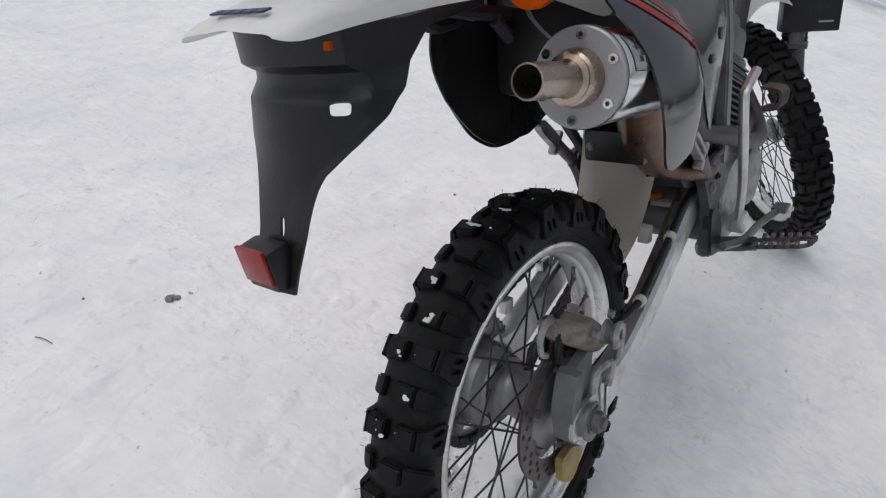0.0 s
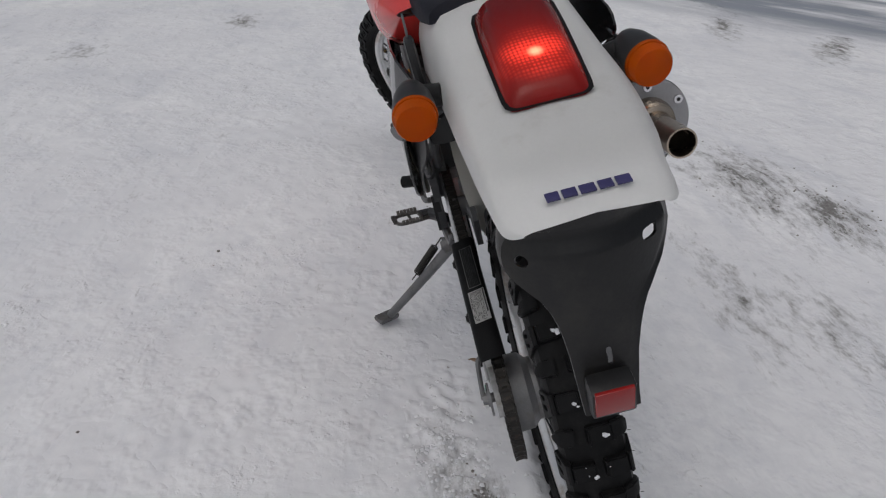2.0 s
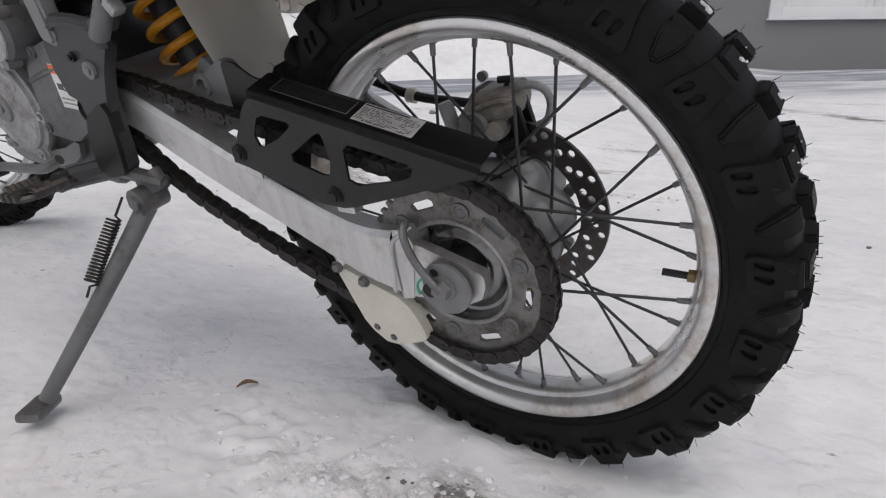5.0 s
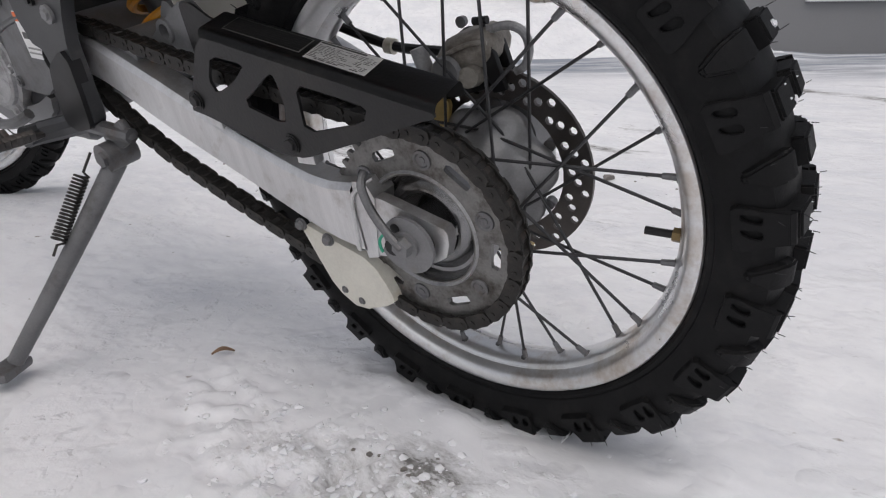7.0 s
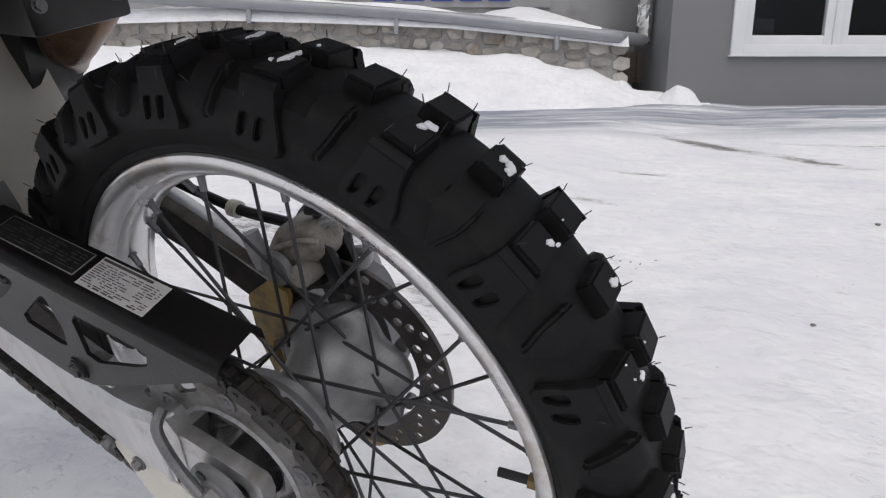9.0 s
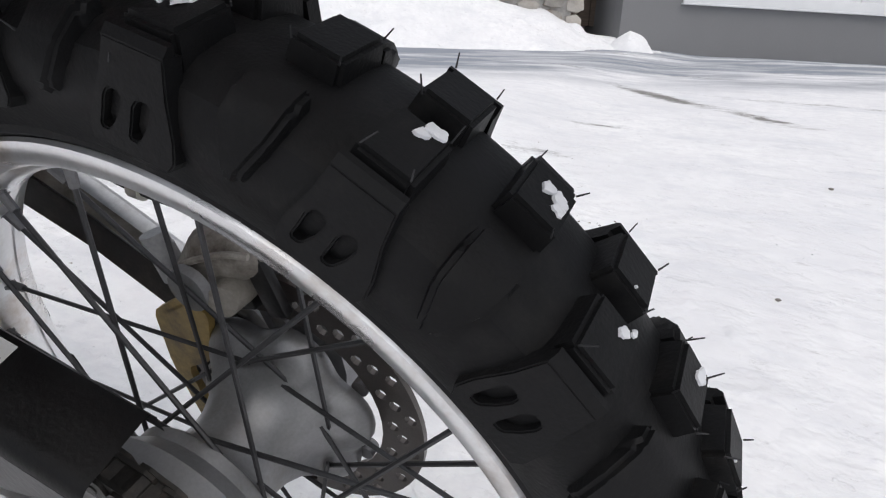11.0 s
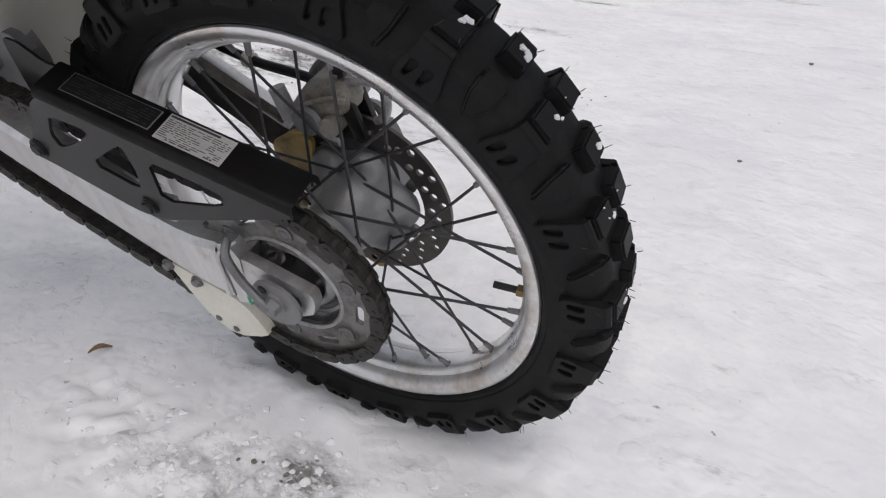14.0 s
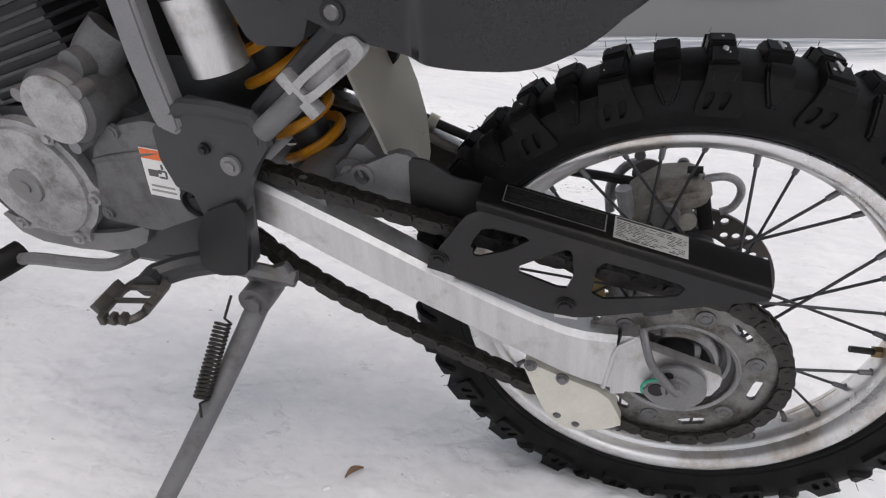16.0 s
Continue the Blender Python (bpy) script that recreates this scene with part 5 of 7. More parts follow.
    for y in (-0.012, -0.084):
        bm = B()
        bolt(bm, (0.197, y, 0.345), Vector((-1, 0, 0)), 0.005, 0.004)
        part("bolt", bm, M["steel"], mount)
    bm = B()
    box(bm, (0.318, -0.06, 0.17), (0.02, 0.02, 0.03), bev=0.003)
    part("hose_holder", bm, M["cream"], flap)


make_shock()


def make_engine():
    bm = B()
    slab(bm, cut_corners([(0.50, 0.12), (0.52, 0.24), (0.60, 0.27), (0.68, 0.26), (0.8, 0.25), (0.85, 0.17), (0.8, 0.08), (0.68, 0.06), (0.56, 0.075)], 2), -0.095, 0.095)
    crank = part("crankcase", bm, M["frame"], bike, "dark grey engine crankcase")
    # left covers
    bm = B()
    lobed = lambda r, k, n=6: [(0.735 + (r + k * max(0.0, math.cos(n * t - 0.6)) ** 6) * math.cos(t) * 1.02, 0.168 + (r + k * max(0.0, math.cos(n * t - 0.6)) ** 6) * math.sin(t)) for t in (2 * math.pi * i / 72 for i in range(72))]
    slab(bm, lobed(0.078, 0.012), 0.09, 0.108)
    cover = part("crank_cover", bm, M["cast_light"], bike, "light grey cast engine cover")
    bm = B()
    revolve(bm, [(0.07, 0.107), (0.0685, 0.113), (0.064, 0.1155), (0.058, 0.1145), (0.04, 0.117), (0.036, 0.1185), (0.0, 0.1185)], 44, c=(0.735, 0, 0.168))
    part("cover_dome", bm, M["cast_light"], cover)
    for a in (35, 150, 215, 330):
        bm = B()
        m = Matrix.Rotation(radians(-a), 3, "Y")
        box(bm, Vector((0.735, 0.1135, 0.168)) + m @ Vector((0.052, 0, 0)), (0.026, 0.006, 0.007), m, 0.002)
        part("cover_rib", bm, M["cast_light"], cover)
    bm = B()
    slab(bm, cut_corners([(0.83, 0.12), (0.80, 0.075), (0.70, 0.068), (0.62, 0.085), (0.60, 0.12), (0.66, 0.10), (0.76, 0.09)], 1), 0.085, 0.104)
    part("lower_case", bm, M["cast"], bike, "grey lower engine casing")
    bm = B()
    cyl(bm, (0.739, 0.118, 0.168), (0.739, 0.1225, 0.168), 0.0225, 0.0215, 28)
    cyl(bm, (0.739, 0.122, 0.168), (0.739, 0.1245, 0.168), 0.008, seg=12)
    part("cover_plug", bm, M["cast"], bike)
    for a in (20, 75, 130, 190, 250, 310):
        bm = B()
        c = Vector((0.735 + 0.08 * math.cos(radians(a)), 0.108, 0.168 + 0.08 * math.sin(radians(a))))
        cyl(bm, c - Y * 0.006, c + Y * 0.005, 0.0085, seg=12)
        cyl(bm, c + Y * 0.005, c + Y * 0.009, 0.005, seg=6)
        part("cover_bolt", bm, M["cast_light"], crank)
    bm = B()
    slab(bm, cut_corners([(0.627, 0.22), (0.598, 0.248), (0.548, 0.26), (0.52, 0.256), (0.5, 0.23), (0.5, 0.155), (0.551, 0.134), (0.58, 0.121), (0.65, 0.13), (0.641, 0.17)], 1, 0.14), 0.085, 0.1145)
    cover = part("sprocket_cover", bm, M["engine"], bike, "grey front sprocket cover with a warning sticker")
    for c, r in (((0.589, 0.112, 0.245), 0.0085), ((0.64, 0.112, 0.14), 0.008)):
        bm = B()
        cyl(bm, c, (c[0], c[1] + 0.006, c[2]), r, r * 0.92, 14)
        cyl(bm, (c[0], c[1] + 0.005, c[2]), (c[0], c[1] + 0.0075, c[2]), r * 0.55, seg=6)
        part("cover_bolt", bm, M["engine"], cover)
    bm = B()
    tube(bm, [(0.63, 0.1135, 0.207), (0.6, 0.1145, 0.215), (0.56, 0.1145, 0.222), (0.53, 0.1135, 0.226)], 0.004, 8)
    part("cover_rib", bm, M["engine"], cover)
    m = Matrix.Translation((0.547, 0.1165, 0.2)) @ Matrix.Rotation(radians(-6), 4, "Y")
    for name, mat, c, sz in (("sticker", "label_white", (0, 0, 0), (0.038, 0.001, 0.058)), ("sticker_head", "orange_print", (0, 0.0008, 0.0225), (0.036, 0.001, 0.011)),
                             ("sticker_mark", "label_ink", (0.008, 0.0008, 0.0), (0.011, 0.001, 0.008)), ("sticker_mark", "label_ink", (0.001, 0.0008, 0.002), (0.006, 0.001, 0.003)), ("sticker_mark", "label_ink", (-0.004, 0.0008, 0.009), (0.002, 0.001, 0.006)), ("sticker_mark", "label_ink", (-0.003, 0.0008, -0.004), (0.009, 0.001, 0.0018)), ("sticker_mark", "label_ink", (-0.0075, 0.0008, 0.0), (0.0018, 0.001, 0.008)), ("sticker_mark", "label_ink", (-0.003, 0.0008, 0.004), (0.009, 0.001, 0.0018)),
                             ("print_bar", "label_grey", (0, 0.0008, -0.016), (0.028, 0.001, 0.002)), ("print_bar", "label_grey", (0, 0.0008, -0.022), (0.03, 0.001, 0.002))):
        bm = B()
        box(bm, c, sz, bev=0)
        bmesh.ops.transform(bm, matrix=m, verts=bm.verts)
        part(name, bm, M[mat], cover)
    bm = B()
    cyl(bm, (0.626, 0.07, 0.277), (0.626, 0.132, 0.277), 0.044, 0.041, 32)
    cyl(bm, (0.626, 0.132, 0.277), (0.626, 0.138, 0.277), 0.041, 0.037, 32)
    tube(bm, [(0.62, 0.085, 0.29), (0.6, 0.08, 0.318), (0.585, 0.07, 0.335)], 0.026, 14)
    cyl(bm, (0.603, 0.075, 0.312), (0.606, 0.118, 0.315), 0.019, 0.015, 20)
    cov = part("round_cover", bm, M["engine"], bike, "round grey engine cover")
    bm = B()
    cyl(bm, (0.626, 0.1385, 0.277), (0.626, 0.1405, 0.277), 0.0365, 0.036, 32)
    part("cover_face", bm, M["cast_light"], cov)
    for a in (20, 150, 262):
        bm = B()
        cyl(bm, (0.626 + 0.041 * math.cos(radians(a)), 0.12, 0.277 + 0.041 * math.sin(radians(a))), (0.626 + 0.041 * math.cos(radians(a)), 0.139, 0.277 + 0.041 * math.sin(radians(a))), 0.0075, seg=12)
        part("cover_bolt", bm, M["cast"], cov)
    # cylinder, fins and head
    tilt = Matrix.Rotation(radians(16), 3, "Y")
    foot = Vector((0.70, 0, 0.25))
    bm = B()
    cyl(bm, foot, foot + tilt @ Vector((0, 0, 0.2)), 0.06, seg=28)
    box(bm, foot + tilt @ Vector((0, 0, 0.1)), (0.145, 0.155, 0.16), tilt, 0.01)
    part("cylinder", bm, M["frame"], bike)
    for k in range(12):
        bm = B()
        box(bm, foot + tilt @ Vector((0, 0, 0.02 + 0.0125 * k)), (0.17 if k < 9 else 0.155, 0.185 if k < 9 else 0.165, 0.0045), tilt, 0.0015)
        part("fin", bm, M["frame"], bike)
    bm = B()
    box(bm, foot + tilt @ Vector((0.0, 0, 0.205)), (0.15, 0.14, 0.07), tilt, 0.015)
    box(bm, foot + tilt @ Vector((0.0, 0, 0.25)), (0.12, 0.11, 0.035), tilt, 0.012)
    part("cylinder_head", bm, M["engine"], bike)
    # right side: clutch cover and exhaust header
    bm = B()
    revolve(bm, [(0.088, -0.095), (0.087, -0.115), (0.08, -0.125), (0.04, -0.13), (0.0, -0.13)], 36, c=(0.62, 0, 0.16))
    revolve(bm, [(0.066, -0.095), (0.064, -0.12), (0.054, -0.127), (0.0, -0.129)], 30, c=(0.775, 0, 0.165))
    part("clutch_cover", bm, M["cast_light"], bike, "grey clutch cover")
    # header pipe gets a dark colour in place of the shade around it
    bm = B()
    tube(bm, [(0.80, -0.02, 0.40), (0.86, -0.04, 0.38), (0.875, -0.07, 0.32), (0.84, -0.105, 0.27), (0.72, -0.135, 0.26), (0.6, -0.14, 0.28), (0.5, -0.13, 0.31), (0.38, -0.115, 0.34), (0.25, -0.13, 0.42), (0.16, -0.145, 0.47)], 0.017, 12)
    part("exhaust_pipe", bm, M["grimy_shaded_steel"], bike, "exhaust header pipe, coloured dark as if in shade")
    bm = B()
    tube(bm, [(0.566, -0.15, 0.13), (0.53, -0.16, 0.2), (0.466, -0.17, 0.29), (0.434, -0.17, 0.375), (0.436, -0.17, 0.4), (0.493, -0.17, 0.424)], 0.0082, 10)
    box(bm, (0.57, -0.15, 0.128), (0.03, 0.03, 0.04), bev=0.006)
    part("kick_lever", bm, M["alloy"], bike, "bright kick-start lever")
    # fins coloured dark so that they sit back as if shaded
    for k in range(5):
        bm = B()
        tube(bm, [(0.9 + 0.016 * k, -0.095, 0.285), (0.9 + 0.016 * k, -0.128, 0.29), (0.905 + 0.016 * k, -0.136, 0.31), (0.912 + 0.016 * k, -0.128, 0.328), (0.915 + 0.016 * k, -0.09, 0.333)], 0.0042, 8)
        part("cooling_fin", bm, M["grimy_shaded_steel"], bike)


make_engine()


def make_exhaust():
    c = Vector((-0.118, -0.146, 0.491))
    a = Vector((-0.992, 0.004, 0.10)).normalized()
    e, g = frame_of(a)
    bm = B()
    rot = a.to_track_quat("Y", "Z").to_matrix()
    revolve(bm, [(0.0, -0.25), (0.03, -0.25), (0.042, -0.2), (0.0485, -0.14), (0.0485, -0.012), (0.048, -0.01), (0.0505, -0.009), (0.0505, -0.003)], 56, c=c, m=rot)
    muf = part("muffler", bm, M["chrome"], bike, "polished silver muffler")
    bm = B()
    revolve(bm, [(0.0498, -0.003), (0.0493, 0.0015), (0.0475, 0.003), (0.026, 0.003), (0.0, 0.003)], 56, c=c, m=rot)
    cap = part("end_cap", bm, M["cap"], muf, "flat grey end cap with six screws")
    for k in range(6):
        t = radians(60 * k + 12)
        p = c + 0.041 * (math.cos(t) * e + math.sin(t) * g) + a * 0.003
        bm = B()
        cyl(bm, p, p + a * 0.003, 0.0056, 0.005, 14)
        head = part("screw", bm, M["chrome"], muf)
        bm = B()
        cyl(bm, p + a * 0.0028, p + a * 0.0034, 0.0024, seg=6)
        part("socket", bm, M["black"], head)
    bm = B()
    revolve(bm, [(0.029, 0.003), (0.0285, 0.012), (0.026, 0.02), (0.023, 0.022), (0.0235, 0.026), (0.0185, 0.028), (0.0165, 0.04), (0.0164, 0.098), (0.0146, 0.098), (0.0146, 0.03)], 40, c=c, m=rot)
    part("tail_pipe", bm, M["tip"], muf, "heat-tinted tail pipe")
    bm = B()
    revolve(bm, [(0.0145, 0.045), (0.0, 0.045)], 24, c=c, m=rot)
    part("pipe_bore", bm, M["black_mat"], muf)
    # flat label with a small chequered flag, wrapped on the can
    ee, gg = Y - a * a.y, Vector((0, 0, 1)) - a * a.z
    ee.normalize()
    gg.normalize()

    def wrap(name, mat, s0, s1, t0, t1, lift):
        bm = B()
        shell(bm, [[c - a * (s0 + (s1 - s0) * i / 3) + (0.0488 + lift) * (math.cos(radians(t0 + (t1 - t0) * j / 6)) * ee + math.sin(radians(t0 + (t1 - t0) * j / 6)) * gg) for j in range(7)] for i in range(4)], 0.0002)
        return part(name, bm, M[mat], muf)

    wrap("emblem_border", "label_faint", 0.022, 0.098, 127, 172, 0.0001)
    wrap("emblem_field", "chrome", 0.0235, 0.0965, 128, 171, 0.0003)
    for i in range(3):
        for j in range(3):
            if (i + j) % 2 == 0:
                wrap("emblem_square", "label_ink", 0.038 + 0.008 * i, 0.046 + 0.008 * i, 140 + 7 * j, 147 + 7 * j, 0.0006)
    # big scorched mid chamber under the seat
    bm = B()
    tube(bm, [(0.1, -0.122, 0.475), (0.15, -0.105, 0.425), (0.2, -0.09, 0.376), (0.255, -0.083, 0.336), (0.298, -0.082, 0.304), (0.32, -0.095, 0.288), (0.37, -0.115, 0.272), (0.45, -0.12, 0.255)], 0.03, 24, 4, [0.03, 0.033, 0.034, 0.033, 0.027, 0.016, 0.014, 0.014])
    part("exhaust_chamber", bm, M["scorched"], bike, "scorched brown exhaust chamber")


make_exhaust()


def make_bodywork():
    # tail: a shell of sections along the bike
    secs = [(-0.407, 0.5575, 0.554, 0.057), (-0.403, 0.561, 0.552, 0.064), (-0.395, 0.565, 0.551, 0.070), (-0.383, 0.570, 0.552, 0.074), (-0.355, 0.579, 0.556, 0.079), (-0.32, 0.589, 0.561, 0.084), (-0.27, 0.602, 0.566, 0.086), (-0.22, 0.616, 0.569, 0.088),
            (-0.16, 0.632, 0.570, 0.089), (-0.1, 0.648, 0.567, 0.09), (-0.04, 0.663, 0.556, 0.092), (0.02, 0.676, 0.543, 0.093), (0.06, 0.684, 0.54, 0.094), (0.078, 0.688, 0.556, 0.094)]
    rows = []
    for x, zt, zs, w in secs:
        half = [(w, zs), (w * 0.985, zs + (zt - zs) * 0.3), (w * 0.94, zs + (zt - zs) * 0.58), (w * 0.85, zs + (zt - zs) * 0.82), (w * 0.72, zs + (zt - zs) * 0.95), (w * 0.4, zt + 0.001)]
        sec = half + [(0.0, zt + 0.003)] + [(-a + (a / w) * 0.008 * math.exp(-((x + 0.345) / 0.05) ** 2), b) for a, b in half[::-1]]
        rows.append([Vector((x, yy - 0.004 + 0.006 * max(0.0, min(1.0, (-0.33 - x) / 0.07)), zz)) for yy, zz in sec])
    cols = [smooth_line([r[i] for r in rows], 2) for i in range(len(rows[0]))]
    bm = B()
    shell(bm, [[cl[k] for cl in cols] for k in range(len(cols[0]))], 0.003)
    tail = part("rear_fender", bm, M["white"], bike, "white plastic rear fender and tail cowl")
    # maker's mark as plain blocks
    wide = (0.0125, 0.013, 0.014, 0.013, 0.0135)
    y = 0.036
    for w in wide:
        bm = B()
        box(bm, (-0.3895, y - w / 2, 0.5727), (0.0092, w - 0.0018, 0.0016), Matrix.Rotation(radians(-15), 3, "Y"), 0.0004)
        part("emblem_block", bm, M["navy"], tail)
        y -= w + 0.0006
    # tail lamp
    bm = B()
    top = lambda x: 0.602 + 0.27 * (x + 0.273)
    rows = []
    for x, hw, hh in ((-0.276, 0.03, 0.0), (-0.2745, 0.0345, 0.005), (-0.27, 0.038, 0.011), (-0.262, 0.0395, 0.016), (-0.245, 0.0405, 0.019), (-0.2, 0.042, 0.023), (-0.15, 0.0435, 0.026), (-0.115, 0.043, 0.024), (-0.1, 0.04, 0.012), (-0.096, 0.036, 0.0)):
        mid = -0.003 - 0.008 * (x + 0.276) / 0.18
        rows.append([Vector((x, f * hw + mid, top(x) + hh * (1 - abs(f) ** 5) + 0.001)) for f in np.linspace(-1, 1, 21)])
    shell(bm, rows, 0.002)
    part("tail_lamp", bm, M["tail"], bike, "lit red tail lamp lens with a honeycomb")
    bm = B()
    rows = []
    for x, hw in ((-0.2785, 0.03), (-0.277, 0.036), (-0.272, 0.0405), (-0.262, 0.0422), (-0.2, 0.0445), (-0.15, 0.0458), (-0.112, 0.0455), (-0.097, 0.042), (-0.0935, 0.036)):
        mid = -0.003 - 0.008 * (x + 0.276) / 0.18
        rows.append([Vector((x, mid + f * hw, top(x) + 0.0035)) for f in np.linspace(-1, 1, 9)])
    shell(bm, rows, 0.003)
    part("lamp_gasket", bm, M["black"], bike)
    # seat
    bm = B()
    rows = []
    for x, zt, w in ((-0.06, 0.656, 0.06), (-0.055, 0.672, 0.08), (-0.03, 0.692, 0.088), (0.1, 0.72, 0.098), (0.25, 0.73, 0.105), (0.4, 0.74, 0.1), (0.5, 0.76, 0.09)):
        rows.append([Vector((x, -0.004 + w * math.cos(t), zt - min(0.075, zt - 0.646) * (1 - math.sin(t) ** 0.6))) for t in np.linspace(0.0, math.pi, 17)])
    shell(bm, rows, 0.006)
    part("seat", bm, M["seat"], bike, "dark navy vinyl seat")
    # fuel tank
    bm = B()
    rows = []
    for x, zb, zt, w in ((0.04, 0.64, 0.655, 0.11), (0.085, 0.598, 0.69, 0.13), (0.15, 0.57, 0.71, 0.143), (0.25, 0.553, 0.74, 0.15), (0.36, 0.565, 0.78, 0.152), (0.5, 0.6, 0.84, 0.15), (0.7, 0.58, 0.87, 0.15), (0.9, 0.64, 0.87, 0.12), (0.96, 0.7, 0.82, 0.06)):
        rows.append([Vector((x, w * math.copysign(abs(math.cos(t)) ** 0.55, math.cos(t)) * (1 - 0.3 * max(0, math.sin(t)) ** 2), (zb + zt) / 2 + (zt - zb) / 2 * math.copysign(abs(math.sin(t)) ** 0.8, math.sin(t)))) for t in np.linspace(-math.pi / 2, 1.5 * math.pi, 25)])
    shell(bm, rows)
    part("fuel_tank", bm, M["red"], bike, "red fuel tank")
    # side panels
    left = cut_corners([(0.40, 0.565), (0.425, 0.42), (0.34, 0.372), (0.288, 0.352), (0.222, 0.335), (0.154, 0.336), (0.107, 0.361), (0.062, 0.41), (0.026, 0.463), (0.008, 0.52), (0.0, 0.556), (-0.03, 0.58), (-0.002, 0.59), (0.035, 0.603), (0.1, 0.598), (0.25, 0.585)], 2, 0.2)

    def step(a, b, v):
        t = min(1.0, max(0.0, (v - a) / (b - a)))
        return t * t * (3 - 2 * t)

    def bulge(x, z):
        return 0.148 - 0.35 * max(0.0, z - 0.5) ** 1.3 - 0.10 * max(0.0, 0.06 - x) - 0.16 * max(0.0, x - 0.31) - 0.2 * max(0.0, 0.37 - z) - 0.010 * step(0.222, 0.245, x - 0.1 * (0.45 - z)) - 0.25 * max(0.0, 0.022 - x)

    def trim(pn, spots, yfun, s):
        for x, z, r in spots:
            bm = B()
            yb = yfun(x, z) - 0.001
            cyl(bm, (x, s * yb, z), (x, s * (yb + 0.003), z), r, r * 0.9, seg=18)
            hole = part("fastener", bm, M["black"], pn)
            bm = B()
            cyl(bm, (x, s * (yb + 0.0025), z), (x, s * (yb + 0.0045), z), r * 0.62, r * 0.5, 12)
            part("screw", bm, M["steel"], hole)

    bm = B()
    panel(bm, left, bulge, 0.003, 7)
    trim(part("side_panel", bm, M["panel"], bike, "glossy dark grey plastic side panel"), ((0.309, 0.377, 0.011), (0.295, 0.545, 0.009), (0.236, 0.535, 0.011), (0.19, 0.54, 0.008)), bulge, 1)
    # the other side: a front cover and a heat shield that bulges over the muffler
    front = lambda x, z: 0.168 - 0.3 * max(0.0, z - 0.5) ** 1.3 - 0.12 * max(0.0, x - 0.25)
    bm = B()
    panel(bm, cut_corners([(0.10, 0.53), (0.0, 0.565), (0.0, 0.605), (0.2, 0.62), (0.34, 0.6), (0.34, 0.5), (0.30, 0.405), (0.268, 0.36), (0.235, 0.4), (0.2, 0.47)], 2, 0.2), lambda x, z: -front(x, z), -0.003)
    trim(part("side_panel", bm, M["panel"], bike, "glossy dark grey plastic side panel"), ((0.29, 0.5, 0.009), (0.24, 0.47, 0.007)), front, -1)
    shield = lambda x, z: 0.212 - 2.2 * max(0.0, z - 0.45) ** 1.7 - 0.9 * max(0.0, x - 0.06) ** 1.4 - 0.5 * max(0.0, 0.44 - z) ** 1.5 - 0.15 * max(0.0, 0.02 - x) ** 1.5
    bm = B()
    panel(bm, cut_corners([(-0.085, 0.565), (-0.06, 0.515), (-0.056, 0.455), (-0.022, 0.383), (0.01, 0.372), (0.07, 0.386), (0.145, 0.41), (0.19, 0.44), (0.175, 0.475), (0.1, 0.53), (-0.03, 0.592)], 2, 0.2), lambda x, z: -shield(x, z), -0.003)
    pn = part("heat_shield", bm, M["panel"], bike, "glossy dark panel with red stripes over the muffler")
    for dz, wide, mat in ((0.0, 0.010, "red"), (0.014, 0.004, "label_grey"), (0.02, 0.006, "red")):
        bm = B()
        rows = []
        for k in range(9):
            x = -0.05 + 0.16 * k / 8
            z = 0.562 + dz - 0.07 * k / 8 - 0.01 * (k / 8) ** 2
            rows.append([Vector((x, -(shield(x, z + w) + 0.0015), z + w)) for w in (0.0, wide)])
        shell(bm, rows, 0.0005)
        part("stripe", bm, M[mat], pn, "red graphic stripe")
    # added black mass for the dark space between the frame rails, muffler side
    bm = B()
    slab(bm, cut_corners([(0.34, 0.25), (0.31, 0.34), (0.345, 0.42), (0.46, 0.43), (0.49, 0.32), (0.44, 0.23)], 1, 0.2), -0.108, -0.05)
    box(bm, (0.4, -0.11, 0.3), (0.07, 0.02, 0.05), Matrix.Rotation(radians(30), 3, "Y"), 0.006)
    part("inner_carrier", bm, M["black"], bike, "added black mass filling the dark space between the frame rails")
    bm = B()
    slab(bm, cut_corners([(-0.13, 0.575), (-0.11, 0.545), (-0.02, 0.5), (0.06, 0.47), (0.16, 0.46), (0.16, 0.58)], 2, 0.2), -0.092, -0.086)
    part("inner_fender_side", bm, M["black_mat"], bike, "black inner fender side by the muffler")
    # airbox behind the panels
    bm = B()
    box(bm, (0.225, 0.035, 0.5), (0.21, 0.15, 0.15), bev=0.02)
    part("air_box", bm, M["black_mat"], bike)
    bm = B()
    panel(bm, cut_corners([(0.2, 0.35), (0.15, 0.343), (0.1, 0.366), (0.04, 0.418), (-0.018, 0.475), (-0.03, 0.515), (-0.022, 0.565), (0.02, 0.585), (0.2, 0.57)], 2, 0.2), lambda x, z: bulge(x, z) - 0.014, 0.003)
    part("inner_cover", bm, M["black_mat"], bike, "black inner cover behind the side panel")
    # added block, its near-black colour stands for the shaded void behind the frame
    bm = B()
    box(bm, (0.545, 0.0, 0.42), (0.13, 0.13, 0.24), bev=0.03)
    part("carburettor", bm, M["deep_shade"], bike, "backing block behind the frame, coloured near-black as deep shade")
    bm = B()
    slab(bm, cut_corners([(0.412, 0.335), (0.362, 0.335), (0.335, 0.40), (0.33, 0.56), (0.41, 0.57), (0.44, 0.40)], 1, 0.12), 0.02, 0.1)
    part("carburettor_guard", bm, M["frame"], bike)
    bm = B()
